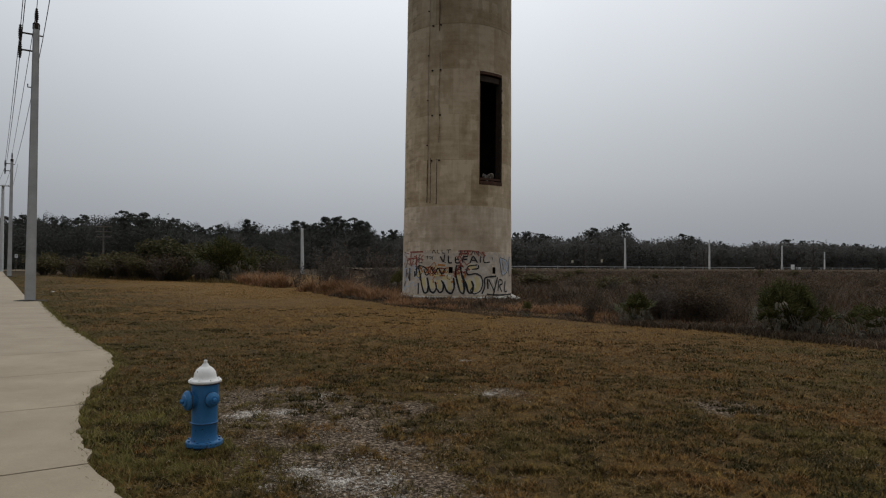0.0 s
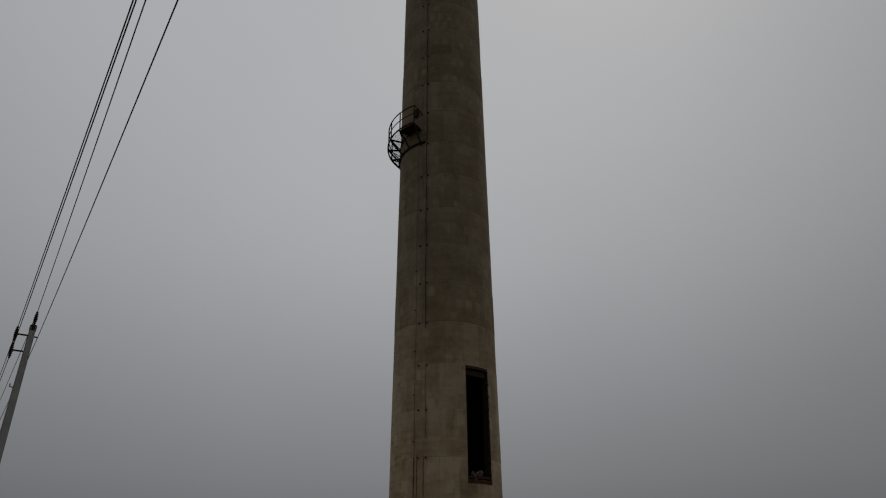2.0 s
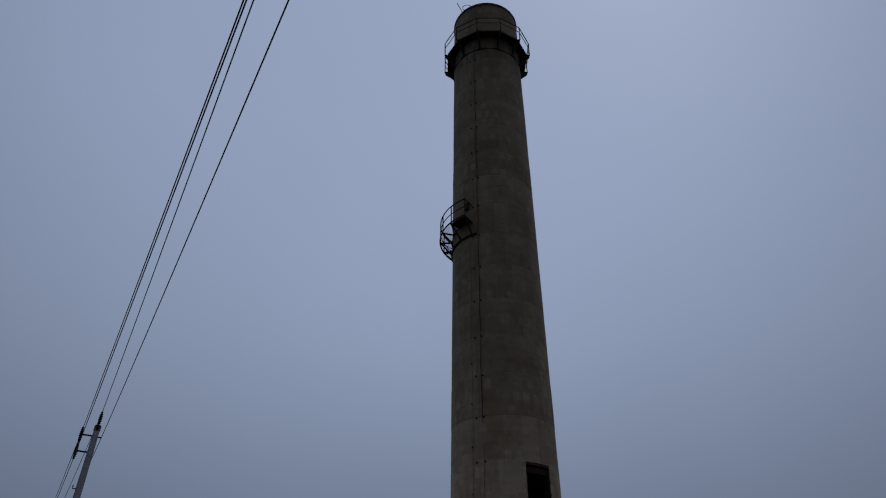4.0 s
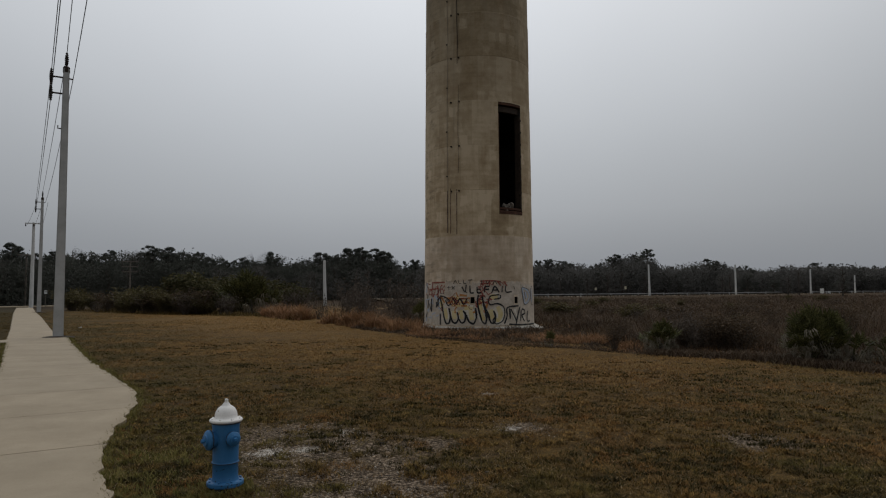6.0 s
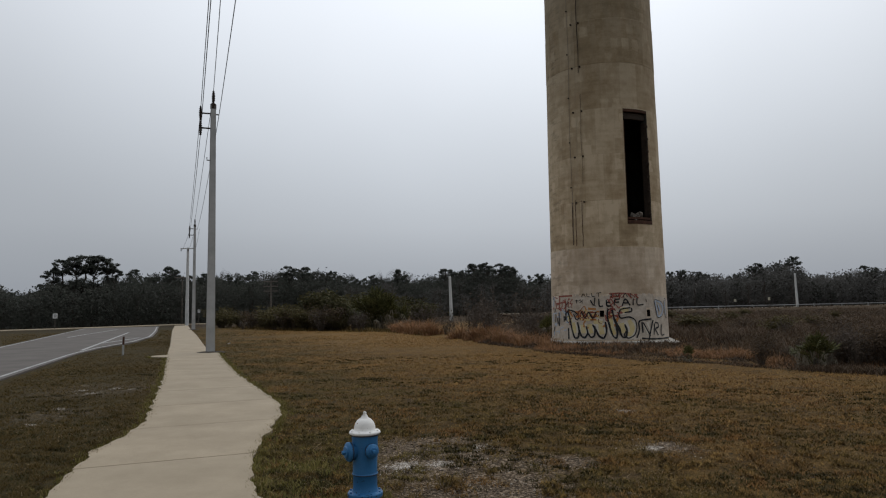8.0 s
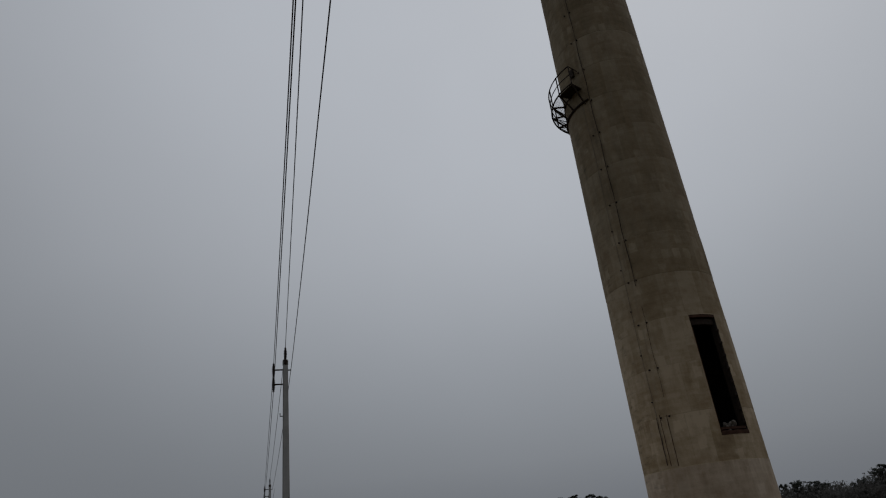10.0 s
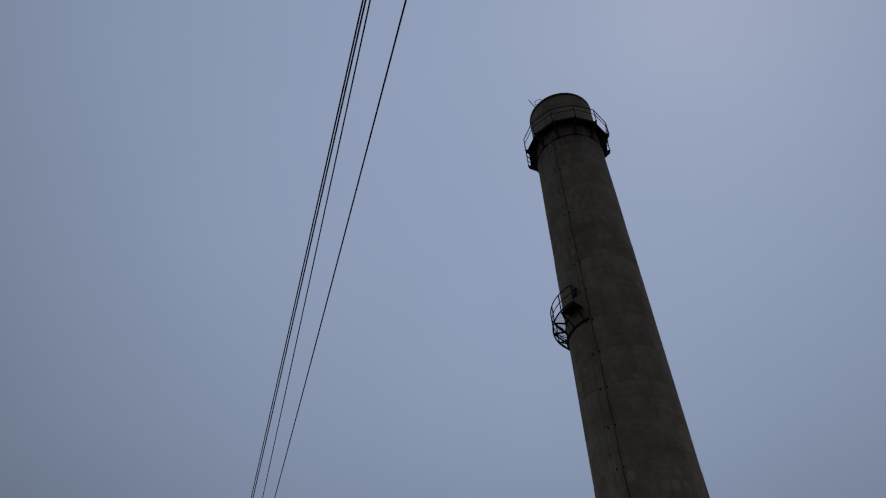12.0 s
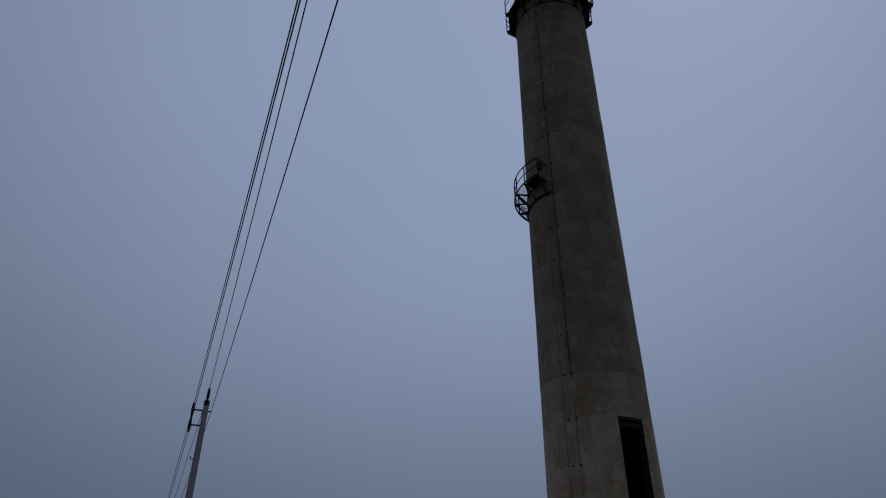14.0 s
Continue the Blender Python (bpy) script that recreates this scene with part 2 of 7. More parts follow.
    sandy = math_of(n, l, "MULTIPLY", math_of(n, l, "ADD", mask, math_of(n, l, "SUBTRACT", rag, 0.55)), 2.4, True)
    bare = math_of(n, l, "MULTIPLY", math_of(n, l, "ADD", scuffed, math_of(n, l, "MULTIPLY", rag, 0.45)), 2.0, True)
    crust = noise_tex(n, l, v, 27.0, 4, 0.75)
    turf = mixed(n, l, math_of(n, l, "MULTIPLY", bare, 0.85), turf, ramp_of(n, l, crust, [(0.40, (0.020, 0.015, 0.011)), (0.5, (0.092, 0.067, 0.046)), (0.61, (0.36, 0.29, 0.22))]))
    verge = math_of(n, l, "MULTIPLY", math_of(n, l, "SUBTRACT", -0.6, across.outputs["Value"]), 1.5, True)
    turf = mixed(n, l, math_of(n, l, "MULTIPLY", verge, 0.55), turf, (0.035, 0.030, 0.013))
    clod = math_of(n, l, "ADD", math_of(n, l, "MULTIPLY", noise_tex(n, l, v, 13.0, 3, 0.6), 0.5), math_of(n, l, "MULTIPLY", noise_tex(n, l, v, 60.0, 3, 0.7), 0.5))
    turf = mixed(n, l, 1.0, turf, ramp_of(n, l, clod, [(0.38, (0.56, 0.55, 0.54)), (0.5, (1.0, 0.98, 0.95)), (0.62, (1.5, 1.45, 1.38))]), "MULTIPLY")
    sand_colour = ramp_of(n, l, grit, [(0.40, (0.045, 0.034, 0.026)), (0.47, (0.32, 0.285, 0.24)), (0.55, (0.74, 0.69, 0.62))])
    l.new(mixed(n, l, math_of(n, l, "MULTIPLY", sandy, 0.85), turf, sand_colour), b.inputs["Base Color"])
    b.inputs["Roughness"].default_value = 0.95
    b.inputs["Specular IOR Level"].default_value = 0.1
    bump_of(n, l, math_of(n, l, "ADD", fine, math_of(n, l, "MULTIPLY", mid_n, 2.0)), b, 0.6, 0.03)
    return m


def chimney_concrete():
    """Board-marked concrete poured in lifts 2.11 m high, weathered, with panel tints."""
    m, n, l, b = material("weathered_chimney_concrete")
    v = object_coord(n)
    s = n.new("ShaderNodeSeparateXYZ")
    l.new(v, s.inputs[0])
    ang = math_of(n, l, "ARCTAN2", s.outputs["X"], math_of(n, l, "MULTIPLY", s.outputs["Y"], -1.0))
    uv = n.new("ShaderNodeCombineXYZ")
    l.new(math_of(n, l, "MULTIPLY", ang, 2.6), uv.inputs["X"])
    l.new(math_of(n, l, "SUBTRACT", s.outputs["Z"], 4.28 - 2.11 * 4), uv.inputs["Y"])
    brick = n.new("ShaderNodeTexBrick")
    brick.offset, brick.squash = 0.37, 1.0
    for key, val in (("Scale", 1.0), ("Mortar Size", 0.012), ("Mortar Smooth", 0.6), ("Brick Width", 0.86), ("Row Height", 2.11)):
        brick.inputs[key].default_value = val
    brick.inputs["Color1"].default_value = (0, 0, 0, 1)
    brick.inputs["Color2"].default_value = (1, 1, 1, 1)
    brick.inputs["Mortar"].default_value = (0.5, 0.5, 0.5, 1)
    l.new(uv.outputs[0], brick.inputs["Vector"])
    lift = n.new("ShaderNodeTexWhiteNoise")
    lift.noise_dimensions = "1D"
    l.new(math_of(n, l, "FLOOR", math_of(n, l, "DIVIDE", math_of(n, l, "SUBTRACT", s.outputs["Z"], 4.28), 2.11)), lift.inputs["W"])
    stretched = n.new("ShaderNodeVectorMath")
    stretched.operation = "MULTIPLY"
    stretched.inputs[1].default_value = (1.1, 0.12, 1.0)
    l.new(uv.outputs[0], stretched.inputs[0])
    streak = noise_tex(n, l, stretched.outputs[0], 2.4, 5, 0.65)
    wide = n.new("ShaderNodeVectorMath")
    wide.operation = "MULTIPLY"
    wide.inputs[1].default_value = (0.25, 2.2, 1.0)
    l.new(uv.outputs[0], wide.inputs[0])
    board = noise_tex(n, l, wide.outputs[0], 2.0, 3, 0.6)
    blot = noise_tex(n, l, v, 0.7, 5, 0.65)
    grain = noise_tex(n, l, v, 34.0, 3, 0.7)
    tone = math_of(n, l, "ADD", math_of(n, l, "MULTIPLY", brick.outputs["Color"], 0.15), math_of(n, l, "MULTIPLY", lift.outputs["Value"], 0.08))
    tone = math_of(n, l, "ADD", tone, math_of(n, l, "MULTIPLY", blot, 0.50))
    tone = math_of(n, l, "ADD", tone, math_of(n, l, "MULTIPLY", streak, 0.15))
    tone = math_of(n, l, "ADD", tone, math_of(n, l, "MULTIPLY", board, 0.26))
    tone = math_of(n, l, "ADD", tone, math_of(n, l, "MULTIPLY", grain, 0.10))
    # pale lime bloom that hangs from the head of each lift, in some panels
    rise = math_of(n, l, "FRACT", math_of(n, l, "DIVIDE", math_of(n, l, "ADD", s.outputs["Z"], 40.0 - 4.28 + 2.2), 2.11))
    bloom = math_of(n, l, "MULTIPLY", math_of(n, l, "POWER", rise, 2.0), math_of(n, l, "MULTIPLY", math_of(n, l, "SUBTRACT", streak, 0.38), 0.8, True))
    tone = math_of(n, l, "ADD", tone, bloom)
    # squarish pale patches left by single form boards
    wobble = n.new("ShaderNodeTexNoise")
    wobble.inputs["Scale"].default_value = 2.2
    l.new(uv.outputs[0], wobble.inputs["Vector"])
    shaken = n.new("ShaderNodeVectorMath")
    shaken.operation = "MULTIPLY_ADD"
    shaken.inputs[1].default_value = (0.3, 0.3, 0)
    l.new(wobble.outputs["Color"], shaken.inputs[0])
    l.new(uv.outputs[0], shaken.inputs[2])
    plate = n.new("ShaderNodeTexBrick")
    plate.offset = 0.5
    for key, val in (("Scale", 1.0), ("Mortar Size", 0.14), ("Mortar Smooth", 1.0), ("Brick Width", 0.55), ("Row Height", 0.7033)):
        plate.inputs[key].default_value = val
    plate.inputs["Color1"].default_value = (0, 0, 0, 1)
    plate.inputs["Color2"].default_value = (1, 1, 1, 1)
    plate.inputs["Mortar"].default_value = (0, 0, 0, 1)
    l.new(shaken.outputs[0], plate.inputs["Vector"])
    pale = math_of(n, l, "MULTIPLY", math_of(n, l, "SUBTRACT", plate.outputs["Color"], 0.55), 2.2, True)
    pale = math_of(n, l, "MULTIPLY", pale, math_of(n, l, "MULTIPLY", math_of(n, l, "SUBTRACT", blot, 0.34), 4.0, True))
    tone = math_of(n, l, "ADD", tone, math_of(n, l, "MULTIPLY", pale, 0.24))
    mottle = noise_tex(n, l, v, 3.1, 5, 0.7)
    tone = math_of(n, l, "ADD", tone, math_of(n, l, "MULTIPLY", math_of(n, l, "SUBTRACT", mottle, 0.5), 0.34))
    tone = math_of(n, l, "ADD", tone, 0.09)
    colour = ramp_of(n, l, tone, [(0.36, (0.172, 0.124, 0.069)), (0.63, (0.408, 0.307, 0.186)), (0.90, (0.66, 0.535, 0.37))])
    # the first lifts were cast against smoother forms and stayed greyer
    foot = math_of(n, l, "MULTIPLY", math_of(n, l, "SUBTRACT", 4.28, s.outputs["Z"]), 30.0, True)
    colour = mixed(n, l, math_of(n, l, "MULTIPLY", foot, 0.62), colour, ramp_of(n, l, tone, [(0.40, (0.40, 0.31, 0.22)), (0.64, (0.64, 0.52, 0.395)), (0.88, (0.78, 0.67, 0.54))]))
    # iron-brown seepage in broad soft stains
    seep = math_of(n, l, "MULTIPLY", math_of(n, l, "SUBTRACT", noise_tex(n, l, v, 0.95, 4, 0.55), 0.54), 6.0, True)
    colour = mixed(n, l, math_of(n, l, "MULTIPLY", seep, 0.32), colour, (0.27, 0.165, 0.085))
    # horizontal black algae marks on the damp flank
    flank = math_of(n, l, "MULTIPLY", math_of(n, l, "SUBTRACT", -0.55, ang), 2.2, True)
    smear_at = n.new("ShaderNodeVectorMath")
    smear_at.operation = "MULTIPLY"
    smear_at.inputs[1].default_value = (0.9, 3.2, 1.0)
    l.new(uv.outputs[0], smear_at.inputs[0])
    smear = math_of(n, l, "MULTIPLY", math_of(n, l, "SUBTRACT", noise_tex(n, l, smear_at.outputs[0], 1.5, 5, 0.7), 0.52), 5.0, True)
    colour = mixed(n, l, math_of(n, l, "MULTIPLY", math_of(n, l, "MULTIPLY", smear, flank), 0.6), colour, (0.085, 0.075, 0.06))
    # streaked darkening up the stack, painted in for its dim look against the sky
    height_shade = math_of(n, l, "MULTIPLY", math_of(n, l, "SUBTRACT", s.outputs["Z"], 6.5), 0.11, True)
    height_shade = math_of(n, l, "MULTIPLY", height_shade, math_of(n, l, "ADD", math_of(n, l, "MULTIPLY", streak, 0.6), 0.22))
    colour = mixed(n, l, height_shade, colour, (0.084, 0.072, 0.044))
    joint = math_of(n, l, "MULTIPLY", brick.outputs["Fac"], math_of(n, l, "ADD", math_of(n, l, "MULTIPLY", blot, 0.9), 0.0))
    colour = mixed(n, l, math_of(n, l, "MULTIPLY", joint, 0.3), colour, (0.16, 0.135, 0.10))
    # rust and damp runs beside the old ladder line
    run = math_of(n, l, "SUBTRACT", 1.0, math_of(n, l, "MULTIPLY", math_of(n, l, "ABSOLUTE", math_of(n, l, "ADD", ang, 0.46)), 5.0), True)
    run = math_of(n, l, "MULTIPLY", run, math_of(n, l, "MULTIPLY", math_of(n, l, "SUBTRACT", streak, 0.42), 3.0, True))
    colour = mixed(n, l, math_of(n, l, "MULTIPLY", run, 0.6), colour, (0.12, 0.095, 0.065))
    # streaked darker band from 35.5 m up to the top gallery's deck
    darkened = math_of(n, l, "MULTIPLY", math_of(n, l, "SUBTRACT", s.outputs["Z"], 35.5), 0.22, True)
    darkened = math_of(n, l, "MULTIPLY", darkened, math_of(n, l, "SUBTRACT", 1.0, math_of(n, l, "MULTIPLY", math_of(n, l, "SUBTRACT", s.outputs["Z"], 40.1), 4.0, True)))
    darkened = math_of(n, l, "MULTIPLY", darkened, math_of(n, l, "ADD", math_of(n, l, "MULTIPLY", streak, 1.6), -0.25), True)
    colour = mixed(n, l, darkened, colour, (0.06, 0.05, 0.04))
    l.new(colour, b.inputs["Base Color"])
    b.inputs["Roughness"].default_value = 0.92
    b.inputs["Specular IOR Level"].default_value = 0.2
    bump_of(n, l, math_of(n, l, "ADD", grain, math_of(n, l, "MULTIPLY", board, 1.5)), b, 0.5, 0.012)
    return m


def pavement_material():
    m, n, l, b = material("broomed_concrete")
    v = position(n)
    info = n.new("ShaderNodeObjectInfo")
    blot, fine = noise_tex(n, l, v, 0.9, 5, 0.7), noise_tex(n, l, v, 70.0, 3, 0.7)
    c = ramp_of(n, l, blot, [(0.3, (0.295, 0.235, 0.155)), (0.7, (0.415, 0.335, 0.23))])
    c = mixed(n, l, 0.35, c, ramp_of(n, l, fine, [(0.3, (0.6, 0.6, 0.6)), (0.7, (1.2, 1.2, 1.2))]), "MULTIPLY")
    c = mixed(n, l, math_of(n, l, "MULTIPLY", info.outputs["Random"], 0.25), c, (0.31, 0.258, 0.18))
    stain = math_of(n, l, "MULTIPLY", math_of(n, l, "SUBTRACT", noise_tex(n, l, v, 2.4, 6, 0.8), 0.60), 5.0, True)
    c = mixed(n, l, math_of(n, l, "MULTIPLY", stain, 0.35), c, (0.20, 0.165, 0.12))
    l.new(c, b.inputs["Base Color"])
    b.inputs["Roughness"].default_value = 0.85
    bump_of(n, l, fine, b, 0.35, 0.004)
    return m


M_GROUND = ground_material()
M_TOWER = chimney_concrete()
M_PAVE = pavement_material()
# concrete coloured near black: carries the shade inside the chimney and its openings
M_INSIDE_SHADE = plain("shade_darkened_inner_concrete", (0.018, 0.016, 0.014), (0.06, 0.054, 0.047), 1.2, 0.95)
M_ROAD = plain("grey_asphalt", (0.094, 0.083, 0.072), (0.148, 0.131, 0.116), 0.6, 0.9, fine=40.0)
M_LINE = plain("worn_road_paint", (0.24, 0.235, 0.225), (0.52, 0.515, 0.50), 3.0, 0.8)
M_POLE = plain("spun_pole_concrete", (0.36, 0.36, 0.35), (0.54, 0.54, 0.53), 1.5, 0.85)
M_POST = plain("white_pole_concrete", (0.52, 0.52, 0.50), (0.70, 0.70, 0.68), 1.0, 0.8)
M_STEEL = plain("dark_rusted_steel", (0.028, 0.022, 0.018), (0.065, 0.045, 0.032), 6.0, 0.75, 0.3)
M_RUST = plain("rusty_brown_steel", (0.04, 0.020, 0.014), (0.12, 0.060, 0.038), 5.0, 0.85, 0.1)
M_RAIL = plain("brown_rusted_rail", (0.05, 0.036, 0.025), (0.10, 0.07, 0.045), 6.0, 0.8, 0.1)
M_WIRE = plain("weathered_wire", (0.035, 0.035, 0.037), (0.06, 0.06, 0.062), 4.0, 0.6, 0.4)
M_PORC = plain("dark_brown_porcelain", (0.025, 0.018, 0.015), (0.05, 0.035, 0.03), 9.0, 0.3)
M_WOOD = plain("grey_weathered_wood", (0.11, 0.095, 0.08), (0.19, 0.165, 0.14), 3.0, 0.9)
M_RUBBLE = plain("broken_concrete", (0.14, 0.122, 0.10), (0.32, 0.285, 0.24), 3.0, 0.95)
M_PLINTH = plain("pale_plinth_concrete", (0.30, 0.275, 0.235), (0.58, 0.55, 0.49), 2.0, 0.9)
M_SOIL = plain("dark_damp_soil", (0.025, 0.02, 0.014), (0.06, 0.048, 0.034), 6.0, 0.95)
M_GRAVEL = plain("pale_limestone_chips", (0.13, 0.105, 0.08), (0.66, 0.595, 0.495), 14.0, 0.9)
M_SIGN = plain("white_sign_sheet", (0.62, 0.63, 0.62), (0.75, 0.76, 0.75), 3.0, 0.5)
M_YELLOW = plain("yellow_sign_sheet", (0.40, 0.38, 0.28), (0.52, 0.50, 0.40), 3.0, 0.5)
M_TURF = turf_material("short_winter_grass", (0.090, 0.053, 0.018), (0.225, 0.127, 0.039), (0.44, 0.28, 0.10), (0.120, 0.094, 0.024), (0.26, 0.119, 0.037), 0.8)
M_TURF_FAR = turf_material("dry_orange_grass", (0.21, 0.120, 0.037), (0.262, 0.149, 0.045), (0.30, 0.176, 0.062), (0.088, 0.067, 0.021), (0.27, 0.143, 0.041), 0.12)
M_VERGE = foliage("olive_verge_grass", [(0.068, 0.049, 0.016), (0.118, 0.080, 0.026), (0.165, 0.109, 0.038), (0.085, 0.065, 0.021)])
M_STRAW = foliage("bleached_thatch", [(0.26, 0.175, 0.08), (0.36, 0.26, 0.13), (0.18, 0.115, 0.05), (0.45, 0.34, 0.19)])
M_CLOD = foliage("dark_low_weeds", [(0.045, 0.042, 0.014), (0.07, 0.060, 0.021), (0.10, 0.078, 0.032)])
M_SHADED_TURF = foliage("shade_darkened_matted_turf", [(0.028, 0.024, 0.009), (0.042, 0.036, 0.012), (0.075, 0.058, 0.020), (0.036, 0.033, 0.011)])
M_GREEN = foliage("green_clover", [(0.12, 0.112, 0.028), (0.23, 0.185, 0.055), (0.15, 0.142, 0.038), (0.30, 0.23, 0.09)])
M_WEED = foliage("dead_weed_stalks", [(0.108, 0.069, 0.041), (0.148, 0.094, 0.057), (0.07, 0.047, 0.031), (0.22, 0.163, 0.108), (0.083, 0.054, 0.033), (0.13, 0.089, 0.058)], 0.7, 0.0, 0.45)
M_SEDGE = foliage("rust_broom_sedge", [(0.37, 0.185, 0.082), (0.27, 0.14, 0.07), (0.46, 0.26, 0.125), (0.21, 0.12, 0.068)])
M_BROWN = foliage("brown_withered_leaves", [(0.07, 0.046, 0.028), (0.11, 0.075, 0.045), (0.15, 0.105, 0.065), (0.055, 0.04, 0.028)])
M_SHRUB = foliage("dark_shrub_leaves", [(0.050, 0.052, 0.020), (0.080, 0.074, 0.030), (0.11, 0.094, 0.044), (0.062, 0.058, 0.026)])
M_LITTER = foliage("dead_leaf_litter", [(0.04, 0.03, 0.022), (0.065, 0.05, 0.036), (0.11, 0.085, 0.06), (0.05, 0.037, 0.026), (0.19, 0.16, 0.12)])
M_OLIVE = foliage("olive_brown_leaves", [(0.085, 0.072, 0.030), (0.125, 0.10, 0.044), (0.10, 0.09, 0.039), (0.15, 0.115, 0.058)])
M_TWIG = foliage("grey_bare_twigs", [(0.098, 0.077, 0.060), (0.14, 0.112, 0.088), (0.075, 0.059, 0.047)])
# far wood: distance haze is mixed into these greyed, lightened leaf colours
M_PINE = foliage("hazed_pine_needles", [(0.083, 0.091, 0.074), (0.097, 0.105, 0.086), (0.11, 0.117, 0.098)], even=0.65)
M_OAK = foliage("hazed_oak_leaves", [(0.069, 0.075, 0.062), (0.081, 0.087, 0.070), (0.095, 0.096, 0.080), (0.087, 0.086, 0.073)], even=0.65)
M_HAZEL = foliage("hazed_thicket_twigs", [(0.137, 0.131, 0.119), (0.163, 0.156, 0.143), (0.12, 0.115, 0.103)], even=0.65)
M_BARK = plain("grey_brown_bark", (0.05, 0.042, 0.035), (0.11, 0.095, 0.08), 2.0, 0.95)
# the palest stop paints the gleam of glossy leaf tops into the green
M_FROND = foliage("palmetto_fronds", [(0.022, 0.026, 0.008), (0.042, 0.045, 0.012), (0.19, 0.18, 0.07), (0.028, 0.031, 0.009), (0.085, 0.084, 0.027), (0.024, 0.028, 0.008)], 0.5, 1.6, 0.8, 0.15, 0.2, 0.05)
M_FROND_DRY = foliage("dry_palmetto_fronds", [(0.26, 0.23, 0.17), (0.16, 0.135, 0.095), (0.60, 0.56, 0.46), (0.08, 0.064, 0.046)], 0.7, 0.8, 0.8, 0.1, 0.2, 0.3)


# ---- building helpers ----
def part(name, bm, mat, parent=None, label="", smooth=False):
    me = bpy.data.meshes.new(name)
    bm.to_mesh(me)
    bm.free()
    if smooth:
        me.polygons.foreach_set("use_smooth", [True] * len(me.polygons))
    me.materials.append(mat)
    ob = new(name, me)
    ob.parent = parent
    if label:
        ob["label"] = label
    return ob


def thing(name, m, label, category, group="", kind=""):
    ob = new(name)
    ob.empty_display_size = 0.2
    ob.matrix_basis = m
    return tagged(ob, label, category, group, kind)


def box(bm, size, m, bevel=0.0):
    r = bmesh.ops.create_cube(bm, size=1, matrix=m @ Matrix.Diagonal((*size, 1)))
    if bevel:
        es = list({e for v in r["verts"] for e in v.link_edges})
        bmesh.ops.bevel(bm, geom=es, offset=bevel, segments=2, affect="EDGES", profile=0.5)
    return bm


def lathe(bm, profile, seg=32, m=Matrix(), closed=True):
    """A turned shape from (radius, height) pairs."""
    rings = []
    for r, z in profile:
        if r < 1e-4:
            rings.append([bm.verts.new(m @ Vector((0, 0, z)))])
        else:
            rings.append([bm.verts.new(m @ Vector((r * math.cos(2 * math.pi * i / seg), r * math.sin(2 * math.pi * i / seg), z))) for i in range(seg)])
    for a, b in zip(rings, rings[1:]):
        for i in range(seg):
            j = (i + 1) % seg
            if len(a) == 1 and len(b) == 1:
                continue
            if len(a) == 1:
                bm.faces.new((a[0], b[j], b[i]))
            elif len(b) == 1:
                bm.faces.new((a[i], a[j], b[0]))
            else:
                bm.faces.new((a[i], a[j], b[j], b[i]))
    return bm


def tube(bm, pts, r, seg=6, r_end=None):
    """A round bar along points."""
    pts = [Vector(p) for p in pts]
    prev = None
    for k, p in enumerate(pts):
        d = (pts[min(k + 1, len(pts) - 1)] - pts[max(k - 1, 0)]).normalized()
        side = d.cross(Vector((0, 0, 1)))
        side = Vector((1, 0, 0)) if side.length < 1e-3 else side.normalized()
        up = side.cross(d)
        rad = r if r_end is None else r + (r_end - r) * k / (len(pts) - 1)
        ring = [bm.verts.new(p + rad * (math.cos(2 * math.pi * i / seg) * side + math.sin(2 * math.pi * i / seg) * up)) for i in range(seg)]
        if prev:
            for i in range(seg):
                bm.faces.new((prev[i], prev[(i + 1) % seg], ring[(i + 1) % seg], ring[i]))
        else:
            bm.faces.new(ring[::-1])
        prev = ring
    bm.faces.new(prev)
    return bm


def mesh_from(name, verts, faces, mat, parent=None):
    """One mesh from numpy arrays of corners and equal-sided faces."""
    me = bpy.data.meshes.new(name)
    k = faces.shape[1]
    me.vertices.add(len(verts))
    me.vertices.foreach_set("co", np.ascontiguousarray(verts, dtype=np.float32).ravel())
    me.loops.add(faces.size)
    me.loops.foreach_set("vertex_index", np.ascontiguousarray(faces, dtype=np.int32).ravel())
    me.polygons.add(len(faces))
    me.polygons.foreach_set("loop_start", np.arange(0, faces.size, k, dtype=np.int32))
    me.update(calc_edges=True)
    me.materials.append(mat)
    ob = new(name, me)
    ob.parent = parent
    return ob


def blades(rng, base, height, width, lean, bend=0.5):
    """Grass-like blades: a bent strip of two pieces, three faces, on each base point."""
    k = len(base)
    a = rng.uniform(0, 2 * np.pi, k)
    side = np.stack([np.cos(a), np.sin(a), np.zeros(k)], 1) * width[:, None] * 0.5
    b = a + rng.uniform(0.6, 2.5, k)
    out = np.stack([np.cos(b), np.sin(b), np.zeros(k)], 1) * (height * lean)[:, None]
    up = np.zeros((k, 3))
    up[:, 2] = height
    p0, p1 = base - side, base + side
    midp = base + up * 0.55 + out * (1 - bend) * 0.55
    p2, p3 = midp + side * 0.75, midp - side * 0.75
    tip = base + up * rng.uniform(0.8, 1.0, k)[:, None] + out
    verts = np.stack([p0, p1, p2, p3, tip], 1).reshape(-1, 3)
    o = (np.arange(k) * 5)[:, None]
    faces = np.concatenate([o + np.array([[0, 1, 2]]), o + np.array([[0, 2, 3]]), o + np.array([[3, 2, 4]])])
    return verts, faces


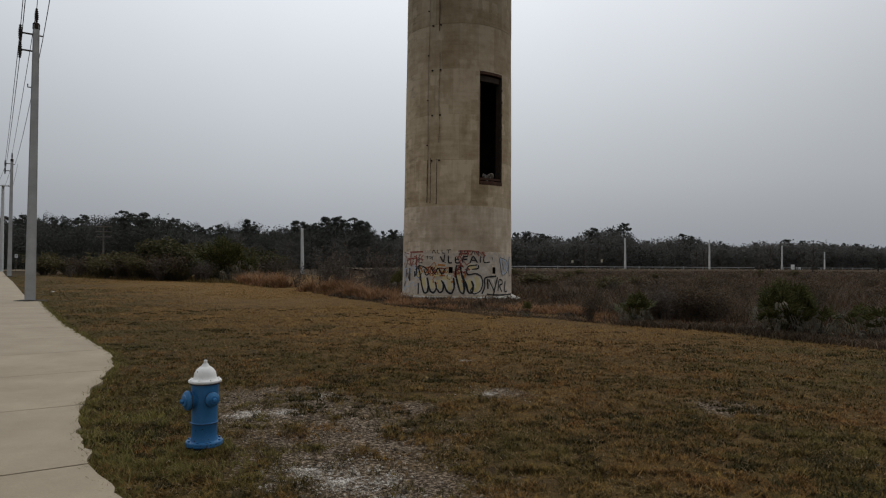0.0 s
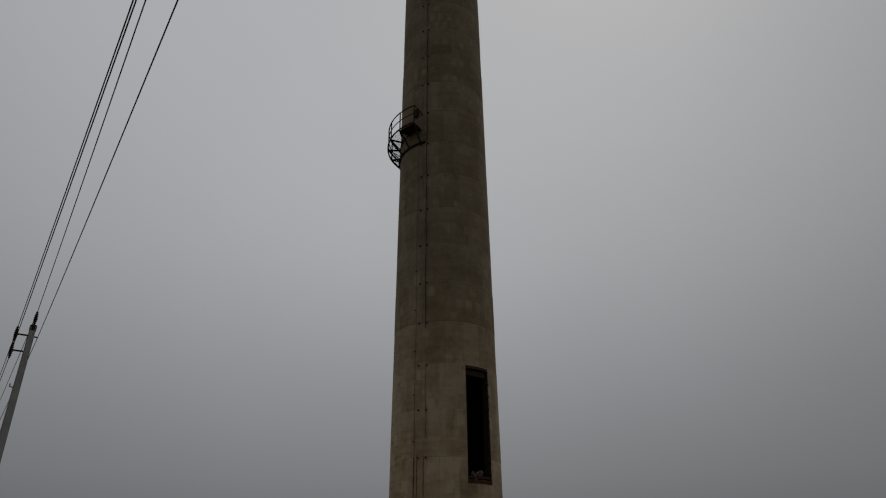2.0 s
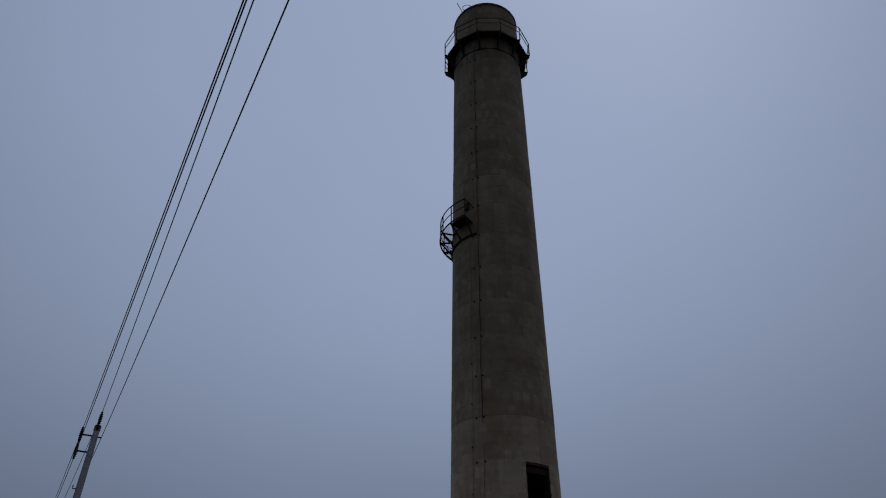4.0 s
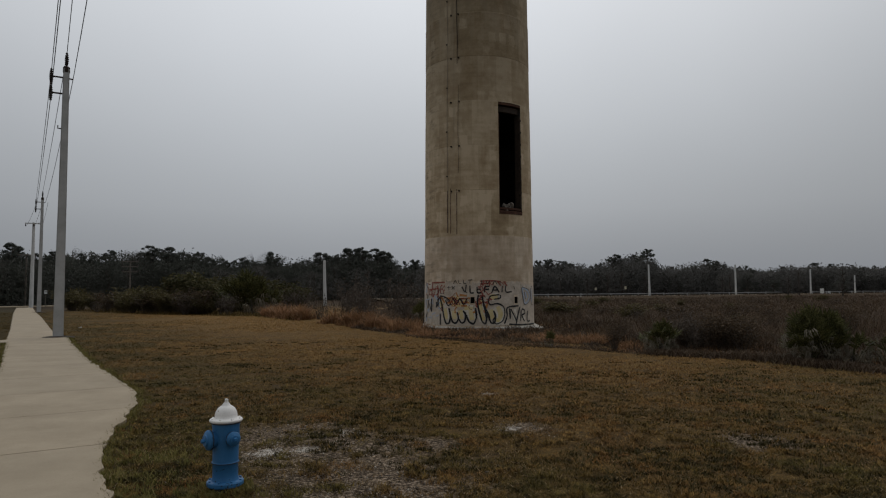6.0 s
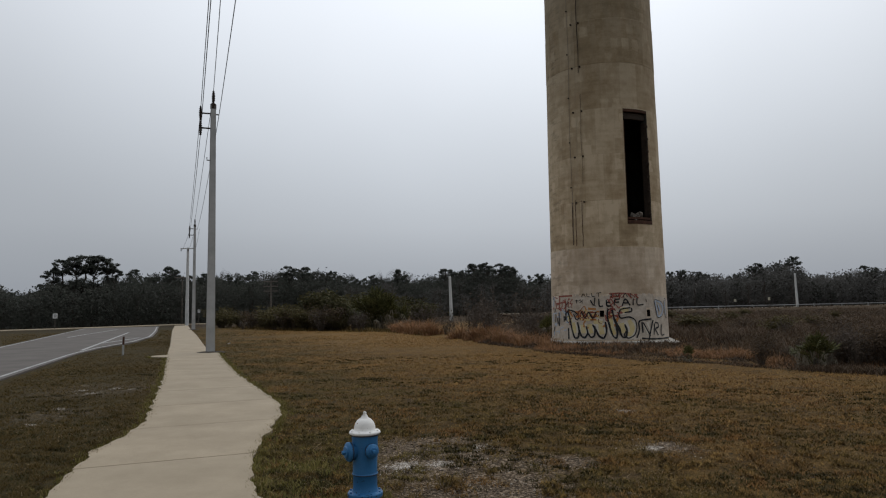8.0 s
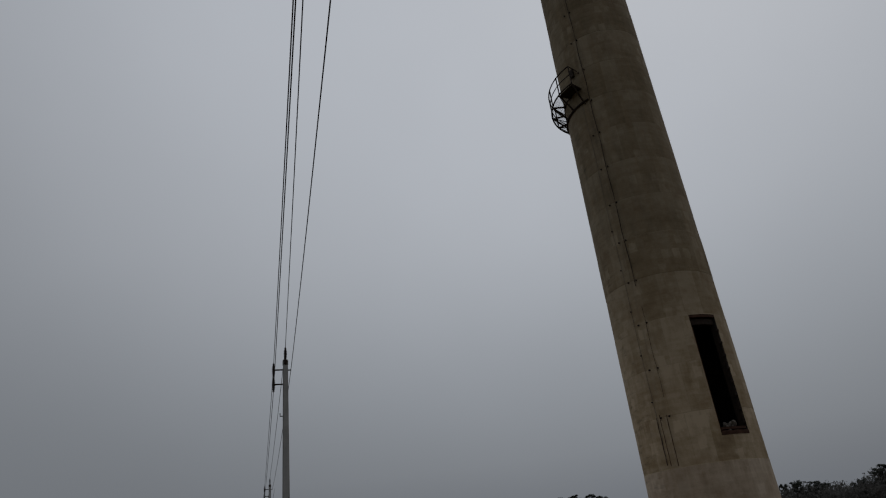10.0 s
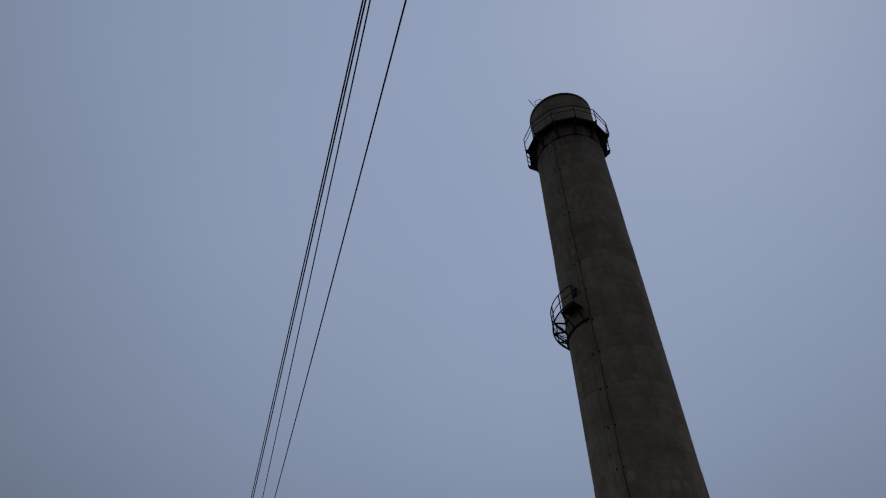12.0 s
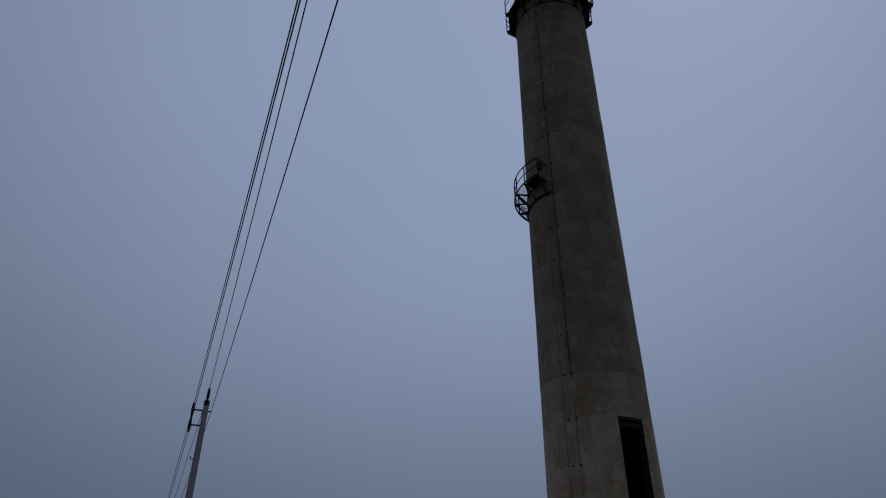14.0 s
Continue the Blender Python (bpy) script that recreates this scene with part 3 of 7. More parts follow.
def slivers(rng, base, height, width, lean):
    """The shortest mown blades: one slim leaning triangle on each base point."""
    k = len(base)
    a = rng.uniform(0, 2 * np.pi, k)
    side = np.stack([np.cos(a), np.sin(a), np.zeros(k)], 1) * width[:, None] * 0.5
    b = a + rng.uniform(0.6, 2.5, k)
    tip = base + np.stack([np.cos(b) * height * lean, np.sin(b) * height * lean, height], 1)
    return np.stack([base - side, base + side, tip], 1).reshape(-1, 3), np.arange(3 * k).reshape(-1, 3)


def leaf_cards(rng, centres, size):
    """Small bent leaf sprays (two triangles each) round the given points."""
    k = len(centres)
    u = rng.normal(size=(k, 3))
    u /= np.linalg.norm(u, axis=1)[:, None]
    w = rng.normal(size=(k, 3))
    w -= (w * u).sum(1)[:, None] * u
    w /= np.linalg.norm(w, axis=1)[:, None]
    s = (size * rng.uniform(0.6, 1.4, k))[:, None]
    fold = np.cross(u, w) * s * 0.25
    verts = np.stack([centres - u * s * 0.6, centres + w * s * 0.42 + fold, centres + u * s * 0.6, centres - w * s * 0.42 + fold], 1).reshape(-1, 3)
    o = (np.arange(k) * 4)[:, None]
    faces = np.concatenate([o + np.array([[0, 1, 2]]), o + np.array([[0, 2, 3]])])
    return verts, faces


# ---- the plan: the walk runs along U, and N points across it towards the field ----
U, N = Vector((-0.552, 0.834)), Vector((0.834, 0.552))


def along(s, k, z=0.0):
    return Vector((s * U.x + k * N.x, s * U.y + k * N.y, z))


WALK_R = [(-30, 0.95), (0, 1.0), (4.4, 0.80), (5.7, 0.59), (7.0, 0.59), (8.4, 0.75), (9.4, 0.96), (11.4, 1.45), (12.8, 1.56), (14.8, 1.46), (19, 1.26), (26.4, 1.18), (29.6, 1.22), (30.6, 0.86), (36, 0.78), (54, 0.60), (74, 0.25), (98, 0.0)]
WALK_L = [(-30, -0.95), (0, -1.2), (6, -1.32), (9.4, -1.08), (10.3, -0.81), (11.6, -0.62), (18.8, -0.59), (27.8, -0.74), (28.3, -1.34), (29.2, -1.36), (29.5, -0.78), (38, -0.87), (70, -1.43), (98, -1.7)]
ROAD_R = [(-60, -4.75), (17, -4.72), (33, -4.5), (38, -4.1), (45, -3.0), (54, -2.45), (70, -2.75), (93, -3.5)]
ROAD_L = [(-60, -8.4), (17, -8.8), (34, -9.36), (50, -10.1), (97, -12.4)]
MOW_AZ = [-60, -31, -24.2, -17.7, -15.4, -11.6, -7.8, -3.4, -1, 4.3, 9.3, 14.1, 19.4, 22.8, 27.8, 35, 45, 60]
MOW_D = [90, 72, 57.8, 50.9, 45.2, 36.5, 30.3, 25.2, 24.1, 21.2, 20.5, 19.0, 18.5, 18.2, 17.0, 16.2, 15.4, 14.0]
TOWER = Vector((0.72, 33.0))


def edge(table, s):
    return np.interp(s, [a for a, _ in table], [b for _, b in table])


def in_walk(x, y, grow=0.0):
    s, k = x * U.x + y * U.y, x * N.x + y * N.y
    return (k < edge(WALK_R, s) + grow) & (k > edge(WALK_L, s) - grow) & (s < 98)


def in_road(x, y, grow=0.0):
    s, k = x * U.x + y * U.y, x * N.x + y * N.y
    return (k < edge(ROAD_R, s) + grow) & (k > edge(ROAD_L, s) - grow) & (s < 98)


def mow_limit(x, y):
    return np.interp(np.degrees(np.arctan2(x, y)), MOW_AZ, MOW_D)


def sandiness(x, y):
    v = np.zeros_like(x)
    for sx, sy, r in SAND:
        v = np.maximum(v, 1 - np.hypot(x - sx, y - sy) / (r * 1.25))
    return np.clip(v * 1.6, 0, 1)


def wornness(x, y):
    v = np.zeros_like(x)
    for sx, sy, r in WORN:
        v = np.maximum(v, 1 - (np.hypot(x - sx, y - sy) / (r * 1.3)) ** 2)
    return np.clip(v * 1.5, 0, 1)


# ---- ground: one sheet to the horizon, fine near the walk ----
def ground_sheet():
    q = np.linspace(-1, 1, 261)
    c = np.sinh(q * 6.2) / np.sinh(6.2) * 1800
    X, Y = np.meshgrid(c, c + 12, indexing="ij")
    Zg = np.full_like(X, -0.03)
    for i in range(X.shape[0]):
        for j in range(X.shape[1]):
            x, y = X[i, j], Y[i, j]
            d = math.hypot(x, y)
            if d < 140:
                Zg[i, j] += 0.022 * noise.noise(Vector((x * 0.9, y * 0.9, 0))) + 0.05 * noise.noise(Vector((x * 0.13, y * 0.13, 5))) * min(1, d / 40)
    flat = in_walk(X, Y, 0.5) | in_road(X, Y, 1.0)
    Zg = np.where(flat, np.minimum(Zg, -0.03), Zg)
    k = len(q)
    verts = np.stack([X, Y, Zg], 2).reshape(-1, 3)
    a = (np.arange(k - 1)[:, None] * k + np.arange(k - 1)[None]).ravel()
    faces = np.stack([a, a + k, a + k + 1, a + 1], 1)
    ob = mesh_from("ground", verts, faces, M_GROUND)
    ob.data.polygons.foreach_set("use_smooth", [True] * len(ob.data.polygons))
    return tagged(ob, "worn winter lawn and brown field with sandy patches", "ground", kind="structure")


ground_sheet()


def strip(name, left, right, s0, s1, step, z, mat, label, category, thick=0.12):
    """A paved strip with real thickness between two edge lines."""
    bm = bmesh.new()
    ss = np.arange(s0, s1 + 1e-6, step)
    top = [[bm.verts.new(along(s, float(edge(left, s)), z)), bm.verts.new(along(s, float(edge(right, s)), z))] for s in ss]
    low = [[bm.verts.new(along(s, float(edge(left, s)), z - thick)), bm.verts.new(along(s, float(edge(right, s)), z - thick))] for s in ss]
    for a, b, c, d in zip(top, top[1:], low, low[1:]):
        bm.faces.new((a[0], a[1], b[1], b[0]))
        bm.faces.new((a[1], c[1], d[1], b[1]))
        bm.faces.new((a[0], b[0], d[0], c[0]))
    return tagged(part(name, bm, mat), label, category, kind="structure")


def painted_line(parent, pts, width=0.12, z=0.021):
    bm = bmesh.new()
    prev = None
    pts = [Vector(p) for p in pts]
    for i, p in enumerate(pts):
        d = (pts[min(i + 1, len(pts) - 1)] - pts[max(i - 1, 0)])
        d = Vector((d.x, d.y)).normalized()
        sd = Vector((-d.y, d.x)) * width / 2
        cur = [bm.verts.new((p.x - sd.x, p.y - sd.y, z)), bm.verts.new((p.x + sd.x, p.y + sd.y, z))]
        if prev:
            bm.faces.new((prev[0], prev[1], cur[1], cur[0]))
        prev = cur
    return part("painted_line", bm, M_LINE, parent, "worn white road paint")


road = strip("road", ROAD_L, ROAD_R, -60, 97, 1.0, 0.015, M_ROAD, "grey asphalt two-lane road with a widened mouth", "road")
painted_line(road, [along(s, float(edge(ROAD_R, s)) - 0.22) for s in np.arange(-40, 94, 1.5)], 0.12)
painted_line(road, [along(s, float(edge(ROAD_L, s)) + 0.22) for s in np.arange(-40, 94, 1.5)], 0.12)
painted_line(road, [along(s, -4.7 - (s - 34) * 0.012) for s in np.arange(36, 70, 2)], 0.17)
painted_line(road, [along(58, -8.6), along(84, -7.4)], 0.17)
painted_line(road, [along(44, -4.75), along(52, -3.2)], 0.17)


def far_road():
    """The crossing road along the wood, beyond the end of the lane."""
    line = [(-150, -20), (-98, 30), (-72, 62.8), (-65, 76), (-62.5, 88), (-50, 108)]
    bm = bmesh.new()
    prev = None
    for i, p in enumerate(line):
        p = Vector(p)
        d = (Vector(line[min(i + 1, len(line) - 1)]) - Vector(line[max(i - 1, 0)])).normalized()
        sd = Vector((-d.y, d.x)) * 2.2
        cur = [bm.verts.new((*(p - sd), 0.05)), bm.verts.new((*(p + sd), 0.05))]
        if prev:
            bm.faces.new((prev[0], prev[1], cur[1], cur[0]))
        prev = cur
    r = bmesh.ops.extrude_face_region(bm, geom=bm.faces[:])
    bmesh.ops.translate(bm, vec=(0, 0, -0.15), verts=[v for v in r["geom"] if isinstance(v, bmesh.types.BMVert)])
    bmesh.ops.recalc_face_normals(bm, faces=bm.faces[:])
    tagged(part("road_crossing", bm, M_PAVE), "pale concrete crossing road beside the wood", "road", kind="structure")


far_road()


# ---- the chimney ----
def shell_r(z):
    return 2.69 - 0.0078 * z


chimney = thing("chimney", pose(TOWER.x, TOWER.y, 0), "tall weathered concrete chimney with a graffiti-covered foot", "chimney")


def ring_point(theta, r, z):
    a = radians(theta)
    return Vector((r * math.sin(a), -r * math.cos(a), z))


HOLES = [(20.6, 50.4, 5.29, 10.56), (-9.4, -5.4, 1.18, 1.46), (36.6, 40.6, 1.16, 1.46)]


def chimney_shaft():
    top = 44.0
    th = sorted({round(x, 2) for x in list(np.arange(-180, 180, 3.75)) + [h[i] for h in HOLES for i in (0, 1)]})
    joints = [4.28 + 2.11 * i for i in range(-1, 19)]
    zs = {0.0, top}
    for i, zj in enumerate(joints):
        zs |= {round(zj - 0.016, 3), round(zj, 3), round(zj + 0.016, 3), round(zj + 0.7, 3), round(zj + 1.4, 3)}
    for h in HOLES:
        zs |= {h[2], h[3]}
    zs = sorted(z for z in zs if 0 <= z <= top)
    rng = np.random.default_rng(3)
    swell = {i: rng.uniform(-0.008, 0.008) for i in range(-4, 30)}

    def radius(t, z):
        for zj in joints:
            if abs(z - zj) < 0.004:
                return shell_r(z) - 0.0035
        lift = math.floor((z - 4.28) / 2.11)
        a = radians(t)
        w = noise.noise(Vector((math.sin(a) * 2.5, math.cos(a) * 2.5, z * 0.8)))
        return shell_r(z) + swell[lift] + 0.006 * w

    bm = bmesh.new()
    outer = [[bm.verts.new(ring_point(t, radius(t, z), z)) for t in th] for z in zs]
    inner = [[bm.verts.new(ring_point(t, shell_r(z) - 0.34, z)) for t in th] for z in zs]
    k = len(th)

    def hollow(i, j):
        t = th[j] + 0.01
        z = zs[i] + 0.001
        return any(h[0] <= t < h[1] and h[2] <= z < h[3] for h in HOLES)

    # reveals and inner wall take the dark colour, as shade in the openings
    darkened = []
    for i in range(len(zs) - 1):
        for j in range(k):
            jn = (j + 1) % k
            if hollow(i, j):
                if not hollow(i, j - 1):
                    darkened.append(bm.faces.new((outer[i][j], inner[i][j], inner[i + 1][j], outer[i + 1][j])))
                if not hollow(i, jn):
                    darkened.append(bm.faces.new((outer[i][jn], outer[i + 1][jn], inner[i + 1][jn], inner[i][jn])))
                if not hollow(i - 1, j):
                    darkened.append(bm.faces.new((outer[i][j], outer[i][jn], inner[i][jn], inner[i][j])))
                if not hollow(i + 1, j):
                    darkened.append(bm.faces.new((outer[i + 1][j], inner[i + 1][j], inner[i + 1][jn], outer[i + 1][jn])))
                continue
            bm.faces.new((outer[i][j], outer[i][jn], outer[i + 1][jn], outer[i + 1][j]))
            darkened.append(bm.faces.new((inner[i][j], inner[i + 1][j], inner[i + 1][jn], inner[i][jn])))
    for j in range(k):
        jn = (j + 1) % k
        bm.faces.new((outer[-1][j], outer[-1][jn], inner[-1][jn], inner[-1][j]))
    for f in darkened:
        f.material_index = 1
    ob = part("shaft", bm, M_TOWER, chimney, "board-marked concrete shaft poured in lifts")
    ob.data.materials.append(M_INSIDE_SHADE)
    return ob


chimney_shaft()


def arc_block(bm, t0, t1, z0, z1, r0, r1, steps=8):
    """A curved block on the shaft."""
    rows = []
    for i in range(steps + 1):
        t = t0 + (t1 - t0) * i / steps
        rows.append([bm.verts.new(ring_point(t, r, z)) for r, z in ((r0, z0), (r1, z0), (r1, z1), (r0, z1))])
    for a, b in zip(rows, rows[1:]):
        for q in range(4):
            bm.faces.new((a[q], a[(q + 1) % 4], b[(q + 1) % 4], b[q]))
    bm.faces.new(rows[0][::-1])
    bm.faces.new(rows[-1])
    return bm


# the tall opening: rusted steel lining, sill and rubble
frame_part = part("window_frame", arc_block(bmesh.new(), 20.7, 50.3, 10.44, 10.555, 2.30, 2.60), M_RUST, chimney, "rusted steel lintel of the tall opening")
part("lintel_plate", arc_block(bmesh.new(), 21.2, 49.4, 10.12, 10.38, 2.33, 2.50), M_STEEL, frame_part)
part("jamb_plate", arc_block(bmesh.new(), 49.2, 50.3, 5.3, 10.0, 2.30, 2.61, 3), M_STEEL, frame_part, "bolted rusty jamb plate")
part("jamb_plate", arc_block(bmesh.new(), 20.7, 21.6, 5.3, 10.0, 2.30, 2.60, 2), M_RUST, frame_part)
part("sill_plate", arc_block(bmesh.new(), 21.0, 50.2, 5.29, 5.45, 2.30, 2.665), M_RUST, frame_part, "rusty sill plate")
part("sill_plate", arc_block(bmesh.new(), 21.6, 48.4, 5.50, 5.60, 2.32, 2.63), M_RUST, frame_part)
for i in range(8):
    bm = bmesh.new()
    box(bm, (0.12, 0.10, 0.11), Matrix.Translation(ring_point(48.5, 2.63, 5.75 + i * 0.58)), 0.02)
    part("bolt", bm, M_STEEL, frame_part)


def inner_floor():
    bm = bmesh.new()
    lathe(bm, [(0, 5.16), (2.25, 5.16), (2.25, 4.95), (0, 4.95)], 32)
    return part("inner_floor", bm, M_INSIDE_SHADE, chimney)


inner_floor()
rubble_rng = random.Random(8)
bm = bmesh.new()
for _ in range(90):
    t, r = rubble_rng.gauss(36, 6), rubble_rng.uniform(1.9, 2.56)
    t = min(47, max(24, t))
    sz = rubble_rng.uniform(0.05, 0.14)
    z = 5.3 + 0.62 * max(0.12, 1 - abs(t - 36) / 12) * rubble_rng.random()
    res = bmesh.ops.create_icosphere(bm, subdivisions=1, radius=sz * 0.7, matrix=Matrix.Translation(ring_point(t, r, z)) @ Euler((rubble_rng.random() * 3, rubble_rng.random() * 3, 0)).to_matrix().to_4x4())
    for v in res["verts"]:
        v.co += Vector([rubble_rng.uniform(-0.3, 0.3) * sz for _ in range(3)])
part("rubble", bm, M_RUBBLE, chimney, "heap of broken concrete in the opening")


def plinth():
    """A low square footing, its front corner towards the walk cut off."""
    h, c = 2.86, 0.92
    outline = [(-h + c, -h), (h - 0.12, -h), (h, -h + 0.12), (h, h), (-h, h), (-h, -h + c)]
    bm = bmesh.new()
    rings = []
    for grow, z in ((0.0, -0.2), (0.0, 0.07), (-0.05, 0.10), (-0.9, 0.115)):
        rings.append([bm.verts.new((x * (1 + grow / h), y * (1 + grow / h), z)) for x, y in outline])
    for a, b in zip(rings, rings[1:]):
        for i in range(len(outline)):
            j = (i + 1) % len(outline)
            bm.faces.new((a[i], a[j], b[j], b[i]))
    return part("plinth", bm, M_PLINTH, chimney, "pale chipped concrete footing")


plinth()


# bolts and rods where the old ladder ran
def wall_bolt(theta, z, size=0.068):
    bm = bmesh.new()
    m = Matrix.Translation(ring_point(theta, shell_r(z) + 0.02, z)) @ Matrix.Rotation(radians(theta), 4, "Z")
    box(bm, (size, 0.10, size), m, 0.012)
    part("ladder_bolt", bm, M_STEEL, chimney)


for i in range(16):
    z = 6.37 + 2.105 * i
    wall_bolt(-29.0 + 0.2 * math.sin(i * 2.1), z)
    wall_bolt(-20.4 + 0.3 * math.sin(i), z)
bm = bmesh.new()
tube(bm, [ring_point(-21.8 + 0.5 * math.sin(i * 1.7), shell_r(12.4 + i) + 0.05, 12.4 + i) for i in range(28)], 0.017)
part("ladder_rail", bm, M_STEEL, chimney, "leftover ladder rail, rusted dark")
bm = bmesh.new()
tube(bm, [ring_point(-21.0 + 0.4 * math.sin(i * 1.3), shell_r(7.2 + i * 0.6) + 0.03, 7.2 + i * 0.6) for i in range(8)], 0.007)
part("ladder_rail", bm, M_STEEL, chimney)
bm = bmesh.new()
tube(bm, [ring_point(-33.5 + 0.5 * math.sin(i * 0.9), shell_r(4.5 + i) + 0.02, 4.5 + i) for i in range(20)], 0.008)
part("conduit", bm, M_RUBBLE, chimney, "thin grey conduit")


for theta, z0, z1, r in ((-33.8, 4.45, 6.4, 0.016), (-30.0, 4.4, 6.5, 0.012), (-23.0, 4.35, 6.45, 0.013)):
    bm = bmesh.new()
    tube(bm, [ring_point(theta + 0.12 * math.sin(i * 1.9 + z0), shell_r(z0) + 0.006, z0 + (z1 - z0) * i / 9) for i in range(10)], r, 5)
    part("ladder_stringer", bm, M_RUST, chimney, "rusty stub of the old ladder's stringer")
for i in range(5):
    wall_bolt(-34.2 + 0.4 * math.sin(i * 3.3), 7.1 + 2.105 * i, 0.05)


def gallery(name, angles, floor_z, r_in, r_out, rail_h, drop, label, depth=0.06):
    """A railed steel gallery on brackets: deck, rails, posts and brackets are parts of it."""
    deck_bm = bmesh.new()
    rim = r_out - 0.22
    rows = [[deck_bm.verts.new(ring_point(t, r, z)) for r, z in ((r_in, floor_z), (rim, floor_z), (rim, floor_z + depth), (r_in, floor_z + depth))] for t in angles]
    for a, b in zip(rows, rows[1:]):
        for q in range(4):
            deck_bm.faces.new((a[q], a[(q + 1) % 4], b[(q + 1) % 4], b[q]))
    whole = abs(angles[-1] - angles[0] - 360) < 1
    if not whole:
        deck_bm.faces.new(rows[0][::-1])
        deck_bm.faces.new(rows[-1])
    if not whole:
        deck_bm.free()
        deck_bm = bmesh.new()
        for r in (r_in, r_out):
            tube(deck_bm, [ring_point(t, r, floor_z + 0.03) for t in np.linspace(angles[0], angles[-1], 40)], 0.045, 5)
        for i in range(70):
            t = angles[0] + (angles[-1] - angles[0]) * i / 69
            tube(deck_bm, [ring_point(t, r_in, floor_z + 0.04), ring_point(t, r_out, floor_z + 0.04)], 0.009, 4)
        for a, b in zip(angles, angles[1:]):
            tube(deck_bm, [ring_point(a, r_out, floor_z), ring_point(b, r_in, floor_z)], 0.03, 4)
    deck = part(name, deck_bm, M_STEEL, chimney, label)
    for h, rad in ((rail_h, 0.036), (rail_h * 0.52, 0.028)):
        b = bmesh.new()
        tube(b, [ring_point(t, r_out - 0.03, floor_z + depth + h) for t in (angles if whole else np.linspace(angles[0], angles[-1], 28))], rad, 6)
        part("rail", b, M_RAIL if whole else M_STEEL, deck, "brown rusted rail" if whole else "")
    if not whole:
        for t in (angles[0], angles[-1]):
            b = bmesh.new()
            tube(b, [ring_point(t, r_in, floor_z + depth + rail_h), ring_point(t, r_out - 0.03, floor_z + depth + rail_h)], 0.028)
            part("rail", b, M_STEEL, deck)
    b = bmesh.new()
    ends = list(angles) if whole else [angles[0] + 7, angles[0] + 3] + list(np.linspace(angles[0], angles[-1], 24))
    tube(b, [ring_point(t, shell_r(floor_z - drop) + 0.05, floor_z - drop) for t in ends], 0.06, 6)
    part("wall_ring", b, M_STEEL, deck)
    for t in angles[:-1] if whole else angles:
        b = bmesh.new()
        tube(b, [ring_point(t, r_out - 0.03, floor_z), ring_point(t, r_out - 0.03, floor_z + depth + rail_h)], 0.034)
        part("post", b, M_STEEL, deck)
        b = bmesh.new()
        tube(b, [ring_point(t, r_in - 0.05, floor_z - 0.03), ring_point(t, r_out, floor_z - 0.03)], 0.055)
        tube(b, [ring_point(t, r_out - 0.05, floor_z - 0.05), ring_point(t, r_in - 0.02, floor_z - drop)], 0.05)
        if whole:
            corners = [(r_in - 0.03, floor_z - drop), (r_out - 0.06, floor_z - 0.30), (r_out - 0.02, floor_z - 0.03), (r_in - 0.03, floor_z - 0.03)]
            sides = [[b.verts.new(ring_point(t + w, r, z)) for r, z in corners] for w in (-0.5, 0.5)]
            b.faces.new(sides[0][::-1])
            b.faces.new(sides[1])
            for q in range(4):
                b.faces.new((sides[0][q], sides[0][(q + 1) % 4], sides[1][(q + 1) % 4], sides[1][q]))
        part("bracket", b, M_STEEL, deck)
    return deck


side = gallery("side_gallery", [-31 - 19 * i for i in range(6)], 24.3, 2.5, 3.26, 1.15, 0.95, "rusty railed half-round gallery")
part("floor_plate", arc_block(bmesh.new(), -52, -31, 24.26, 24.30, 2.52, 3.2), M_STEEL, side, "solid steel floor plate")
bm = bmesh.new()
box(bm, (0.28, 0.12, 0.5), Matrix.Translation(ring_point(-38, 2.58, 25.5)) @ Matrix.Rotation(radians(-38), 4, "Z"), 0.02)
part("junction_box", bm, M_STEEL, side, "dark steel box on the wall")
gallery("top_gallery", [-191.5 + 30 * i for i in range(13)], 40.15, 2.36, 3.18, 1.1, 1.2, "dark railed gallery under the chimney's rim", 0.12)
part("rim_band", lathe(bmesh.new(), [(2.36, 43.78), (2.385, 43.80), (2.385, 44.02), (2.30, 44.05)], 96), M_STEEL, chimney, "dark steel band round the rim")
bm = bmesh.new()
tube(bm, [ring_point(-44, 2.3, 43.8), ring_point(-56, 2.5, 45.5)], 0.03)
part("lightning_rod", bm, M_STEEL, chimney, "bent lightning rod")
bm = bmesh.new()
tube(bm, [ring_point(-36, 2.25, 44.3) + Vector((0.33 * math.cos(a), 0, 0.33 * math.sin(a))) for a in np.linspace(0, 2 * math.pi, 16)], 0.022)
part("lifting_ring", bm, M_STEEL, chimney, "thin steel ring on the rim")


